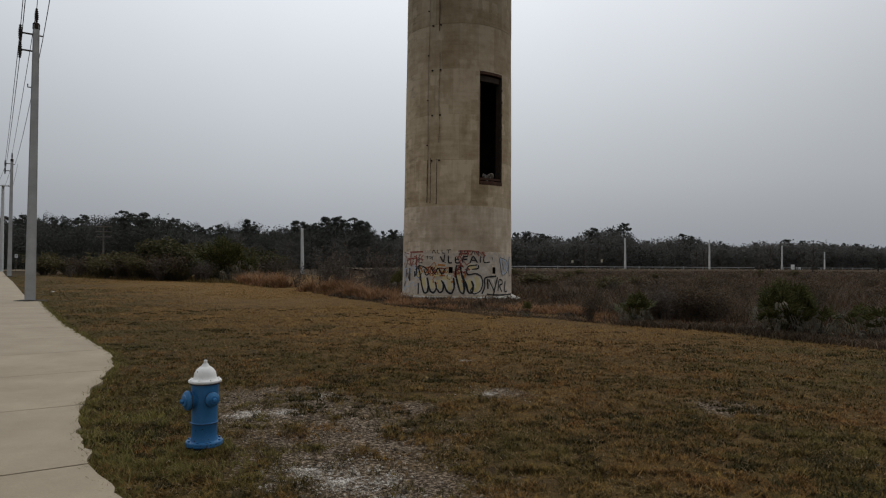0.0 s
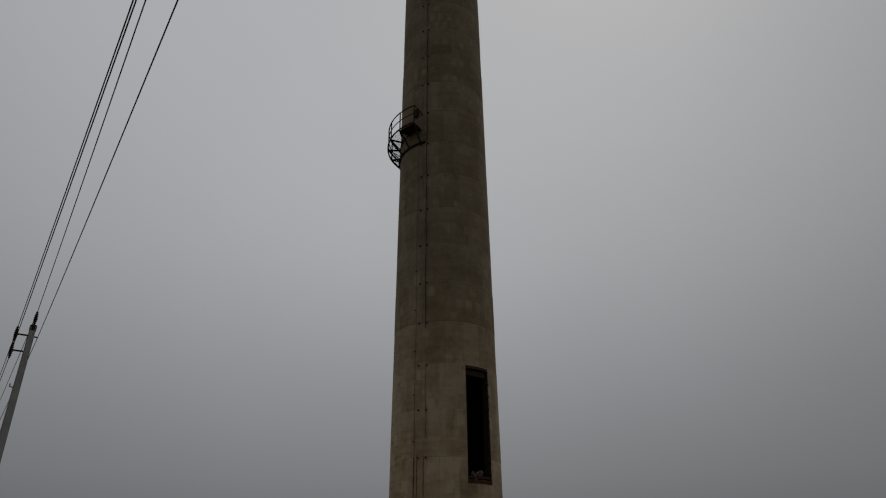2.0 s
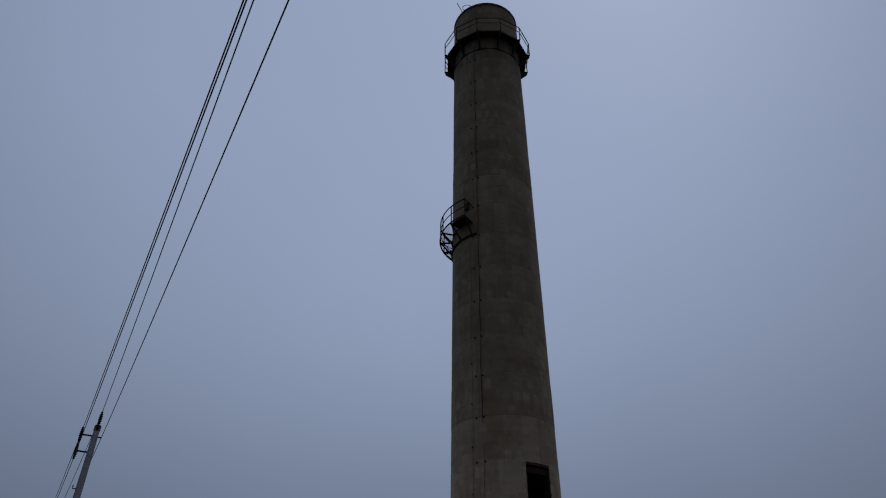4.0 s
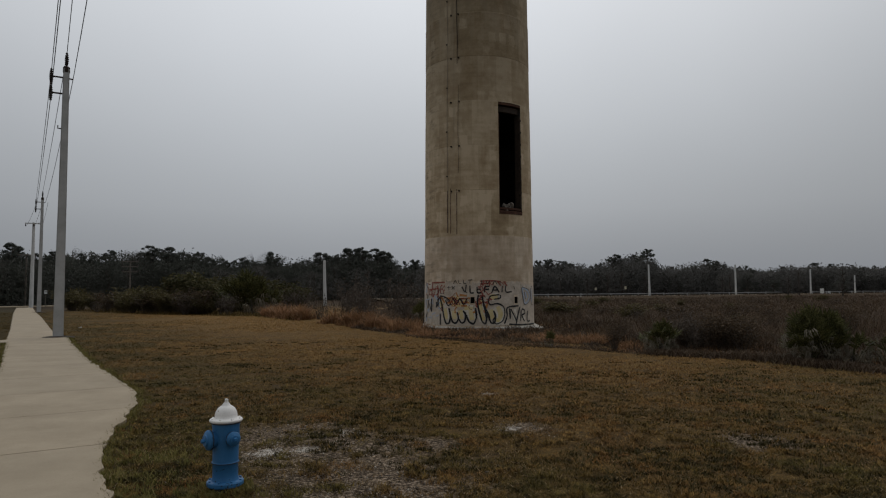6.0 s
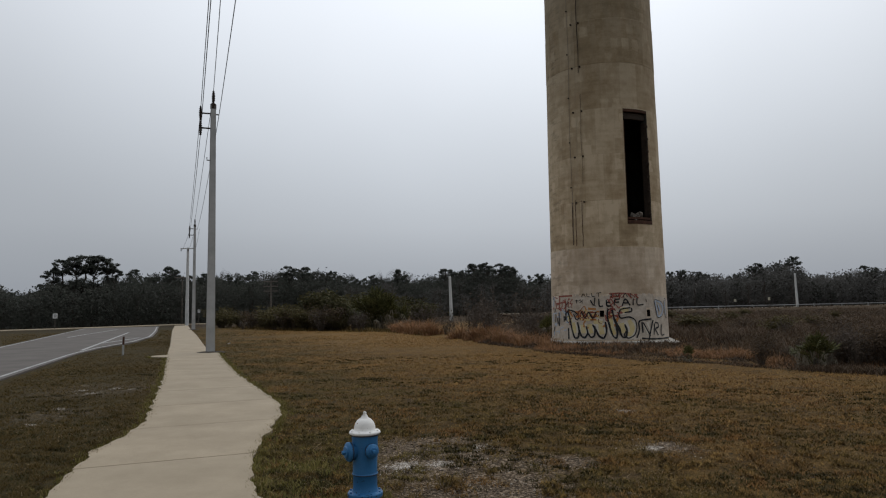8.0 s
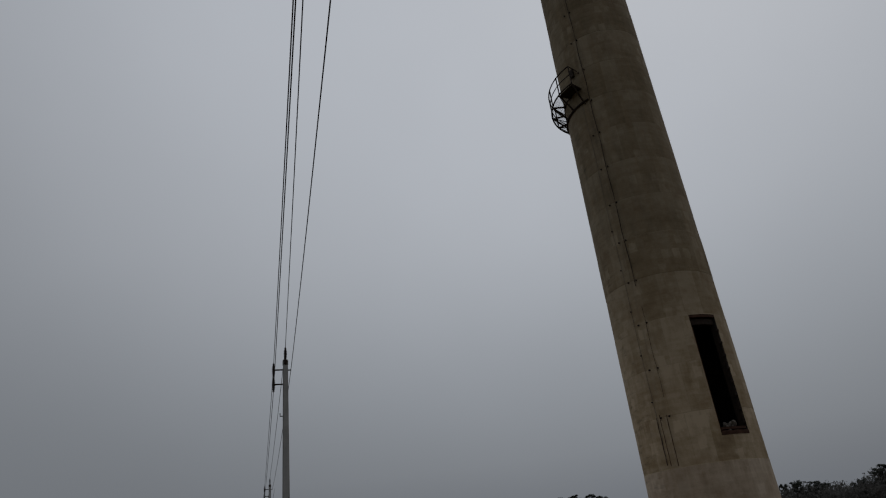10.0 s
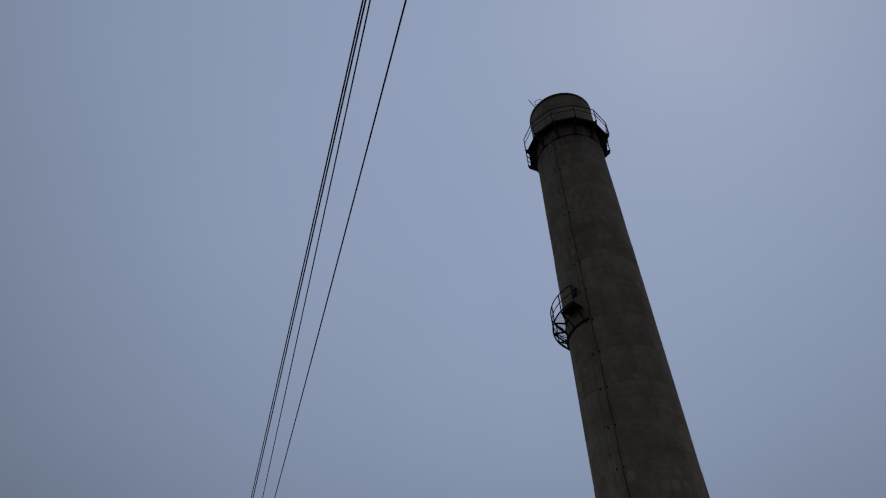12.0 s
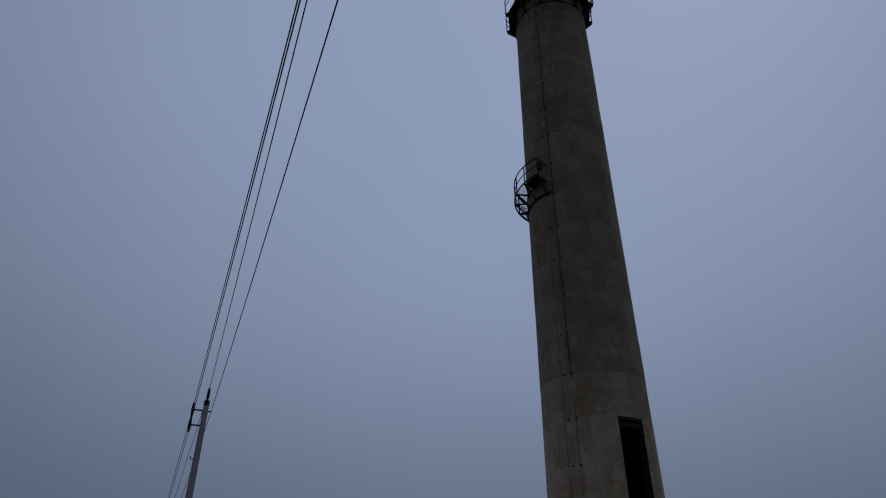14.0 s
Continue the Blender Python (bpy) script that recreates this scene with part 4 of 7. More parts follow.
# graffiti: sprayed strokes that lie on the curved foot of the shaft
def spray(name, lines, width, mat, layer, label):
    for line in lines:
        bm = bmesh.new()
        pts = []
        for (s0, z0), (s1, z1) in zip(line, line[1:]):
            for q in range(6):
                pts.append((s0 + (s1 - s0) * q / 6, z0 + (z1 - z0) * q / 6))
        pts.append(line[-1])
        arcs = [Vector((math.asin(max(-0.985, min(0.985, s))) * 2.68, z)) for s, z in pts]
        smooth = [(arcs[max(i - 2, 0)] + arcs[max(i - 1, 0)] + arcs[i] * 2 + arcs[min(i + 1, len(arcs) - 1)] + arcs[min(i + 2, len(arcs) - 1)]) / 6 for i in range(len(arcs))]
        prev = None
        for i, p in enumerate(smooth):
            d = smooth[min(i + 1, len(smooth) - 1)] - smooth[max(i - 1, 0)]
            d = d.normalized() if d.length > 1e-6 else Vector((1, 0))
            w = width * (0.8 + 0.35 * noise.noise(Vector((p.x * 4, p.y * 4, layer)))) / 2
            sd = Vector((-d.y, d.x)) * w
            r = shell_r(p.y) + 0.012 + 0.003 * layer
            turn = math.degrees(p.x / 2.68)
            if 1.05 < p.y < 1.6 and (-10.2 < turn < -4.6 or 35.8 < turn < 41.4):
                prev = None
                continue
            cur = [bm.verts.new(ring_point(math.degrees((p + e).x / 2.68), r, (p + e).y)) for e in (sd, -sd)]
            if prev:
                bm.faces.new((prev[0], prev[1], cur[1], cur[0]))
            prev = cur
        bmesh.ops.delete(bm, geom=[v for v in bm.verts if not v.link_faces], context="VERTS")
        if bm.faces:
            part(name, bm, mat, chimney, label)


BUBBLE = [[(-0.69, 1.52), (-0.65, 1.1), (-0.62, 0.6), (-0.58, 0.23), (-0.52, 0.26), (-0.5, 0.62), (-0.53, 0.99)], [(-0.5, 0.62), (-0.47, 0.32), (-0.41, 0.25), (-0.36, 0.47), (-0.39, 0.8)], [(-0.36, 0.47), (-0.32, 0.27), (-0.26, 0.33), (-0.24, 0.67), (-0.29, 0.86)], [(-0.24, 0.67), (-0.19, 0.33), (-0.11, 0.22), (-0.06, 0.53), (-0.08, 1.0)], [(-0.03, 1.58), (-0.05, 1.2), (-0.01, 0.72), (0.03, 0.33), (0.09, 0.22), (0.11, 0.53), (0.06, 1.11), (0.03, 1.52)], [(0.06, 1.11), (0.13, 0.72), (0.17, 0.29), (0.24, 0.26), (0.26, 0.6), (0.22, 0.86)]]
FIVE = [[(0.34, 1.57), (0.17, 1.52), (0.13, 1.3), (0.16, 1.09), (0.3, 1.18), (0.4, 1.03), (0.42, 0.69), (0.38, 0.35), (0.27, 0.21), (0.2, 0.37), (0.26, 0.6)], [(0.34, 1.57), (0.35, 1.4), (0.22, 1.35)], [(-0.69, 1.52), (-0.59, 1.47), (-0.51, 1.28)], [(-0.47, 1.47), (-0.4, 1.09), (-0.34, 1.45), (-0.28, 1.07), (-0.21, 1.44)], [(-0.59, 1.36), (-0.55, 1.04), (-0.48, 1.17)], [(-0.17, 1.52), (-0.18, 1.11), (-0.1, 1.06)]]
NRL = [[(0.4, 0.2), (0.46, 0.58), (0.44, 1.0), (0.68, 1.05)], [(0.5, 0.98), (0.51, 0.41)], [(0.51, 0.96), (0.64, 0.24)], [(0.69, 1.04), (0.64, 0.57), (0.6, 0.09)], [(0.71, 0.89), (0.69, 0.3)], [(0.71, 0.89), (0.77, 0.86), (0.78, 0.68), (0.71, 0.62), (0.77, 0.29)], [(0.83, 0.84), (0.81, 0.29), (0.88, 0.33)], [(0.47, 0.22), (0.68, 0.16), (0.98, 0.17)]]
TEXT = [[(-0.31, 1.96), (-0.25, 1.63), (-0.23, 2.06)], [(-0.17, 2.01), (-0.17, 1.63), (-0.1, 1.66)], [(-0.05, 1.95), (-0.05, 1.64), (0.03, 1.66)], [(-0.05, 1.81), (0.02, 1.82)], [(0.08, 1.95), (0.07, 1.64)], [(0.08, 1.94), (0.17, 1.95)], [(0.08, 1.8), (0.16, 1.82)], [(0.19, 1.61), (0.25, 2.01), (0.33, 1.63)], [(0.22, 1.77), (0.31, 1.78)], [(0.38, 1.99), (0.37, 1.64)], [(0.44, 2.01), (0.43, 1.66), (0.55, 1.7)]]
SMALL = [[(-0.45, 2.06), (-0.42, 2.25), (-0.38, 2.06)], [(-0.36, 2.25), (-0.36, 2.08), (-0.31, 2.09)], [(-0.28, 2.25), (-0.28, 2.08), (-0.23, 2.09)], [(-0.21, 2.23), (-0.12, 2.25)], [(-0.17, 2.24), (-0.17, 2.06)], [(0.03, 2.25), (0.03, 2.01)], [(0.1, 2.23), (0.12, 2.02), (0.17, 2.23)], [(0.22, 2.01), (0.25, 2.23), (0.29, 2.02)], [(0.34, 2.22), (0.34, 2.01)], [(-0.56, 1.91), (-0.51, 1.92)], [(-0.53, 1.99), (-0.53, 1.77)], [(0.58, 1.96), (0.6, 1.78)]]
REDS = [[(-0.86, 2.13), (-0.58, 2.15)], [(-0.82, 2.14), (-0.84, 1.52)], [(-0.9, 1.81), (-0.69, 1.86)], [(-0.73, 2.05), (-0.71, 1.63), (-0.76, 1.55)], [(-0.67, 1.91), (-0.68, 1.63)], [(-0.91, 1.97), (-0.88, 1.54)], [(-0.02, 2.18), (0.2, 2.21), (0.37, 2.16)], [(0.06, 2.26), (0.05, 1.95)], [(0.16, 2.25), (0.16, 1.95)], [(0.29, 2.18), (0.36, 1.96)], [(0.4, 2.15), (0.47, 1.96)], [(-0.01, 2.06), (0.2, 2.08)]]
PINK = [[(-0.05, 1.47), (0.03, 1.56), (0.1, 1.44)], [(-0.03, 1.33), (0.06, 1.37)], [(-0.49, 1.31), (-0.45, 1.09), (-0.38, 1.37), (-0.34, 1.09)], [(-0.31, 1.28), (-0.25, 1.11), (-0.21, 1.32)], [(-0.51, 1.47), (-0.51, 1.14)], [(-0.34, 1.4), (-0.21, 1.37)]]
ORANGE = [[(-0.59, 1.43), (-0.45, 1.37), (-0.25, 1.4)], [(-0.55, 1.24), (-0.38, 1.21), (-0.21, 1.23)], [(-0.5, 1.09), (-0.34, 1.06), (-0.21, 1.06)], [(-0.11, 1.52), (-0.08, 1.18)], [(-0.36, 1.56), (-0.21, 1.52)], [(-0.67, 1.49), (-0.6, 1.17)]]
YELLOW = [[(-0.6, 0.99), (-0.57, 0.41)], [(-0.45, 0.88), (-0.43, 0.42)], [(-0.34, 0.9), (-0.3, 0.42)], [(-0.17, 0.93), (-0.13, 0.37)], [(-0.01, 1.37), (0.01, 0.72), (0.06, 0.37)], [(0.15, 1.45), (0.31, 1.47)], [(0.17, 0.93), (0.21, 0.42)], [(0.29, 1.06), (0.35, 0.72), (0.32, 0.37), (0.25, 0.45)], [(-0.28, 0.99), (-0.11, 0.92)], [(-0.69, 1.36), (-0.64, 0.9)]]
BLUE = [[(0.73, 1.89), (0.76, 1.45), (0.78, 1.11)], [(0.73, 1.89), (0.84, 1.77), (0.88, 1.48), (0.84, 1.21), (0.78, 1.11)], [(0.91, 1.91), (0.92, 1.12)], [(-0.96, 1.35), (-0.94, 0.9)], [(-0.93, 0.54), (-0.95, 0.28)], [(-0.92, 2.17), (-0.95, 1.62)], [(0.79, 1.71), (0.82, 1.36)]]
LEFT = [[(-0.84, 1.45), (-0.84, 0.71)], [(-0.75, 1.27), (-0.75, 0.95)], [(-0.71, 1.47), (-0.73, 0.99)], [(-0.9, 1.35), (-0.91, 0.9)], [(-0.92, 0.76), (-0.95, 0.44)], [(-0.88, 1.18), (-0.86, 0.84)], [(-0.68, 0.75), (-0.68, 0.13)], [(-0.91, 1.62), (-0.92, 1.35)]]
EDGE = [[(0.72, 1.93), (0.75, 1.36), (0.77, 1.06), (0.86, 1.18), (0.9, 1.48), (0.86, 1.8), (0.72, 1.93)], [(0.9, 1.95), (0.91, 1.06), (0.95, 1.08), (0.94, 1.95), (0.9, 1.95)], [(0.77, 1.71), (0.8, 1.31)]]
M_SPRAY_BLACK = plain("black_spray_paint", (0.015, 0.015, 0.017), (0.035, 0.035, 0.037), 5.0, 0.6)
M_SPRAY_RED = plain("faded_red_spray_paint", (0.26, 0.07, 0.05), (0.36, 0.13, 0.10), 5.0, 0.7)
M_SPRAY_CRIMSON = plain("dark_red_spray_paint", (0.16, 0.03, 0.025), (0.24, 0.06, 0.045), 5.0, 0.7)
M_SPRAY_ORANGE = plain("orange_spray_paint", (0.45, 0.17, 0.04), (0.52, 0.27, 0.10), 5.0, 0.7)
M_SPRAY_YELLOW = plain("pale_yellow_spray_paint", (0.62, 0.49, 0.21), (0.70, 0.60, 0.36), 4.0, 0.7)
M_SPRAY_BLUE = plain("pale_blue_spray_paint", (0.36, 0.42, 0.52), (0.52, 0.57, 0.63), 4.0, 0.7)


def wash_material():
    """Thin, patchy white roller paint under the sprayed strokes."""
    m, n, l, b = material("patchy_white_roller_paint")
    v = object_coord(n)
    f = noise_tex(n, l, v, 2.2, 6, 0.75)
    l.new(ramp_of(n, l, f, [(0.36, (0.42, 0.35, 0.275)), (0.52, (0.56, 0.485, 0.395)), (0.68, (0.70, 0.63, 0.545))]), b.inputs["Base Color"])
    b.inputs["Roughness"].default_value = 0.85
    return m


def paint_wash():
    bm = bmesh.new()
    cols = []
    for i in range(221):
        t = -88 + i * 0.8
        hi = 2.12 + 0.16 * noise.noise(Vector((t * 0.11, 3, 0))) + 0.14 * noise.noise(Vector((t * 0.5, 7, 0))) + 0.12 * noise.noise(Vector((t * 1.9, 2, 0))) - 0.25 * max(0, (t - 45) / 45)
        cols.append([bm.verts.new(ring_point(t, shell_r(z) + 0.008, z)) for z in (0.16, 0.9, 1.1, 1.55, hi)])
    mids = [(-9.4, -5.4), (36.6, 40.6)]
    for i, (a, b) in enumerate(zip(cols, cols[1:])):
        t = -88 + (i + 0.5) * 0.8
        for q in range(4):
            if q == 2 and any(m0 - 0.6 < t < m1 + 0.6 for m0, m1 in mids):
                continue
            bm.faces.new((a[q], b[q], b[q + 1], a[q + 1]))
    return part("paint_wash", bm, wash_material(), chimney, "patchy white paint on the foot")


paint_wash()
scrawl = random.Random(12)


def scribbles(count, s_range, z_range):
    out = []
    for _ in range(count):
        x, z = scrawl.uniform(*s_range), scrawl.uniform(*z_range)
        line = [(x, z)]
        for _ in range(scrawl.randint(2, 4)):
            x, z = x + scrawl.uniform(-0.05, 0.06), z + scrawl.uniform(-0.16, 0.16)
            line.append((max(-0.97, min(0.97, x)), max(0.3, min(2.15, z))))
        out.append(line)
    return out


M_SPRAY_WHITE = plain("white_spray_paint", (0.60, 0.55, 0.46), (0.76, 0.71, 0.62), 4.0, 0.7)
spray("graffiti_fill", YELLOW, 0.46, M_SPRAY_WHITE, 1, "off-white bubble fill")
spray("graffiti_fill", YELLOW, 0.25, M_SPRAY_YELLOW, 2, "pale yellow bubble fill")
spray("graffiti_stroke", ORANGE, 0.11, M_SPRAY_ORANGE, 3, "orange sprayed band")
spray("graffiti_stroke", scribbles(16, (-0.5, 0.12), (0.75, 1.5)), 0.07, M_SPRAY_ORANGE, 3, "orange scribble")
spray("graffiti_stroke", scribbles(9, (-0.12, 0.14), (1.2, 1.6)), 0.08, M_SPRAY_RED, 4, "faded red scribble")
spray("graffiti_stroke", scribbles(12, (-0.6, -0.1), (1.0, 1.5)), 0.10, M_SPRAY_YELLOW, 3, "pale yellow scribble")
spray("graffiti_stroke", scribbles(14, (-0.95, -0.6), (1.5, 2.1)), 0.05, M_SPRAY_RED, 3, "faded red scribble")
spray("graffiti_stroke", scribbles(10, (-0.05, 0.45), (1.75, 2.2)), 0.045, M_SPRAY_RED, 3, "faded red scribble")
spray("graffiti_stroke", scribbles(12, (-0.97, -0.72), (0.4, 1.5)), 0.06, M_SPRAY_BLUE, 3, "pale blue scribble")
spray("graffiti_stroke", scribbles(16, (-0.92, -0.15), (1.2, 2.0)), 0.028, M_SPRAY_BLACK, 4, "thin black scribble")
spray("graffiti_stroke", REDS, 0.075, M_SPRAY_RED, 4, "faded red sprayed stroke")
spray("graffiti_stroke", PINK, 0.055, M_SPRAY_CRIMSON, 5, "dark red sprayed letter")
spray("graffiti_stroke", BLUE, 0.13, M_SPRAY_BLUE, 4, "pale blue-white sprayed stroke")
spray("graffiti_stroke", scribbles(14, (-0.62, 0.1), (1.0, 1.5)), 0.035, M_SPRAY_CRIMSON, 5, "thin dark red scribble")
spray("graffiti_stroke", [[(0.52, 0.9), (0.6, 0.35)], [(0.58, 0.95), (0.64, 0.5)]], 0.12, M_SPRAY_WHITE, 5, "off-white letter fill")
spray("graffiti_stroke", EDGE, 0.032, M_SPRAY_BLACK, 6, "thin dark outline")
spray("graffiti_stroke", SMALL, 0.036, M_SPRAY_BLACK, 5, "thin black sprayed letter")
spray("graffiti_stroke", TEXT, 0.07, M_SPRAY_BLACK, 6, "black sprayed letter")
spray("graffiti_stroke", LEFT, 0.10, M_SPRAY_BLACK, 6, "black sprayed smear")
spray("graffiti_stroke", BUBBLE, 0.10, M_SPRAY_BLACK, 7, "thick black bubble outline")
spray("graffiti_stroke", FIVE, 0.07, M_SPRAY_BLACK, 7, "black bubble outline")
spray("graffiti_stroke", NRL, 0.085, M_SPRAY_BLACK, 7, "black sprayed tag stroke")


# ---- fire hydrant ----
def hydrant():
    blue1, blue2 = (0.027, 0.128, 0.292), (0.047, 0.182, 0.38)
    m_blue = plain("blue_hydrant_paint", blue1, blue2, 7.0, 0.4, fine=120.0)
    m_white = plain("white_hydrant_paint", (0.78, 0.76, 0.72), (0.90, 0.88, 0.84), 9.0, 0.55, fine=90.0)
    wn_, wl_ = m_white.node_tree.nodes, m_white.node_tree.links
    wb = wn_["Principled BSDF"]
    fleck = math_of(wn_, wl_, "MULTIPLY", math_of(wn_, wl_, "SUBTRACT", noise_tex(wn_, wl_, object_coord(wn_), 34.0, 4, 0.7), 0.62), 14.0, True)
    wl_.new(mixed(wn_, wl_, fleck, wb.inputs["Base Color"].links[0].from_socket, (0.20, 0.12, 0.07)), wb.inputs["Base Color"])
    m_chip = plain("chipped_dark_paint", (0.02, 0.025, 0.035), (0.06, 0.06, 0.06), 20.0, 0.8)
    bn, bl = m_blue.node_tree.nodes, m_blue.node_tree.links
    bb = bn["Principled BSDF"]
    at = bn.new("ShaderNodeSeparateXYZ")
    bl.new(object_coord(bn), at.inputs[0])
    scuffed = math_of(bn, bl, "SUBTRACT", 1.0, math_of(bn, bl, "MULTIPLY", at.outputs["Z"], 4.5), True)
    chip = math_of(bn, bl, "ADD", noise_tex(bn, bl, object_coord(bn), 26.0, 4, 0.65), math_of(bn, bl, "MULTIPLY", scuffed, 0.10))
    chip = math_of(bn, bl, "MULTIPLY", math_of(bn, bl, "SUBTRACT", chip, 0.665), 30.0, True)
    bl.new(mixed(bn, bl, chip, bb.inputs["Base Color"].links[0].from_socket, (0.02, 0.022, 0.026)), bb.inputs["Base Color"])
    # local -y faces the viewer's side
    th = thing("fire_hydrant", pose(-2.07, 5.82, 0.018, 0, 0, 19.5), "blue fire hydrant with white bonnet on worn grass", "hydrant")
    S = 32
    part("base_flange", lathe(bmesh.new(), [(0, 0.0), (0.152, 0.0), (0.157, 0.008), (0.157, 0.034), (0.151, 0.042), (0.118, 0.046), (0.11, 0.05)], S), m_blue, th, smooth=False)
    part("standpipe", lathe(bmesh.new(), [(0.125, -0.12), (0.128, -0.01), (0.12, 0.004)], S), m_chip, th, "dark pipe going into the soil", True)
    part("lower_barrel", lathe(bmesh.new(), [(0.118, 0.044), (0.112, 0.06), (0.108, 0.09), (0.107, 0.185), (0.112, 0.19), (0.116, 0.196), (0.116, 0.203), (0.111, 0.207)], S), m_blue, th, smooth=True)
    part("upper_barrel", lathe(bmesh.new(), [(0.111, 0.207), (0.109, 0.215), (0.109, 0.30), (0.113, 0.35), (0.116, 0.42), (0.115, 0.49), (0.118, 0.52), (0.120, 0.545)], S), m_blue, th, smooth=True)
    bonnet = part("bonnet", lathe(bmesh.new(), [(0.10, 0.545), (0.133, 0.547), (0.141, 0.554), (0.141, 0.565), (0.135, 0.573), (0.112, 0.577), (0.098, 0.587), (0.095, 0.610), (0.088, 0.637), (0.072, 0.663), (0.050, 0.681), (0.036, 0.687), (0.034, 0.694), (0.028, 0.697), (0.027, 0.706), (0.022, 0.709)], S), m_white, th, "white domed bonnet", True)
    bm = bmesh.new()
    lathe(bm, [(0.022, 0.708), (0.021, 0.714), (0.017, 0.717), (0.017, 0.738), (0.011, 0.743), (0, 0.743)], 5)
    part("operating_nut", bm, m_white, bonnet)
    part("flange_gasket", lathe(bmesh.new(), [(0.112, 0.534), (0.129, 0.536), (0.129, 0.547), (0.112, 0.549)], S), m_chip, th, "dark gap under the bonnet flange")
    part("breakaway_ring", lathe(bmesh.new(), [(0.110, 0.194), (0.1178, 0.195), (0.1178, 0.2005), (0.110, 0.2015)], S), m_chip, th, "dark seam round the barrel")
    for i in range(8):
        a = 2 * math.pi * (i + 0.5) / 8
        b = bmesh.new()
        lathe(b, [(0, 0.573), (0.008, 0.573), (0.008, 0.582), (0, 0.582)][::-1], 6, Matrix.Translation((0.122 * math.cos(a), 0.122 * math.sin(a), 0)))
        bmesh.ops.recalc_face_normals(b, faces=b.faces[:])
        part("flange_bolt", b, m_white, bonnet)
        b = bmesh.new()
        lathe(b, [(0, 0.042), (0.010, 0.042), (0.010, 0.054), (0, 0.054)][::-1], 6, Matrix.Translation((0.138 * math.cos(a), 0.138 * math.sin(a), 0)))
        bmesh.ops.recalc_face_normals(b, faces=b.faces[:])
        part("base_bolt", b, m_blue, th)

    def nozzle(name, angle, r, z, reach, label):
        a = radians(angle)
        out = Vector((math.sin(a), -math.cos(a), 0))
        m = Matrix.Translation(Vector((0, 0, z)) + out * 0.075) @ out.to_track_quat("Z", "Y").to_matrix().to_4x4()
        nz = part(name, lathe(bmesh.new(), [(r * 0.86, 0), (r * 0.86, reach * 0.45), (r * 1.02, reach * 0.47), (r * 1.02, reach * 0.60)], 28, m), m_blue, th, label, True)
        part("cap", lathe(bmesh.new(), [(r * 1.0, reach * 0.60), (r * 1.08, reach * 0.62), (r * 1.10, reach * 0.74), (r * 1.0, reach * 0.84), (r * 0.62, reach * 0.90), (r * 0.5, reach * 0.96), (r * 0.36, reach * 0.98), (0, reach * 0.98)], 28, m), m_blue, nz, smooth=True)
        part("cap_seam", lathe(bmesh.new(), [(r * 0.9, reach * 0.575), (r * 1.115, reach * 0.56), (r * 1.115, reach * 0.625), (r * 0.9, reach * 0.62)], 28, m), m_chip, nz)
        part("cap_step", lathe(bmesh.new(), [(r * 0.66, reach * 0.88), (r * 0.64, reach * 1.0), (r * 0.56, reach * 1.03), (r * 0.3, reach * 1.035), (0, reach * 1.035)], 24, m), m_blue, nz)
        part("cap_nut", lathe(bmesh.new(), [(0.021, reach * 0.96), (0.019, reach * 1.24), (0.012, reach * 1.27), (0, reach * 1.27)], 5, m), m_blue, nz)

    nozzle("pumper_nozzle", -66, 0.078, 0.405, 0.115, "large capped pumper nozzle")
    nozzle("hose_nozzle", 26, 0.058, 0.415, 0.10, "capped hose nozzle")
    nozzle("hose_nozzle", 206, 0.052, 0.415, 0.10, "capped hose nozzle")
    return th


hydrant()


# ---- utility poles and wires ----
def insulator(bm, p, length, r=0.055):
    prof = [(0.0, 0)]
    for i in range(8):
        z = length * i / 8
        w = r * (0.55 + 0.5 * math.sin(math.pi * (i + 0.5) / 8))
        prof += [(w * 0.62, z + 0.001), (w, z + length / 26), (w, z + length / 13), (w * 0.62, z + length / 9)]
    prof += [(r * 0.4, length), (0, length)]
    lathe(bm, prof, 10, Matrix.Translation(p))
    return bm


POLE_A = Vector((-15.96, 25.72))
POLE_B = Vector((-39.9, 61.2))
POLE_C = Vector((-56.8, 85.5))
POLE_D = POLE_A - (POLE_B - POLE_A) * 1.05
HEAD = math.degrees(math.atan2(-U.x, U.y))


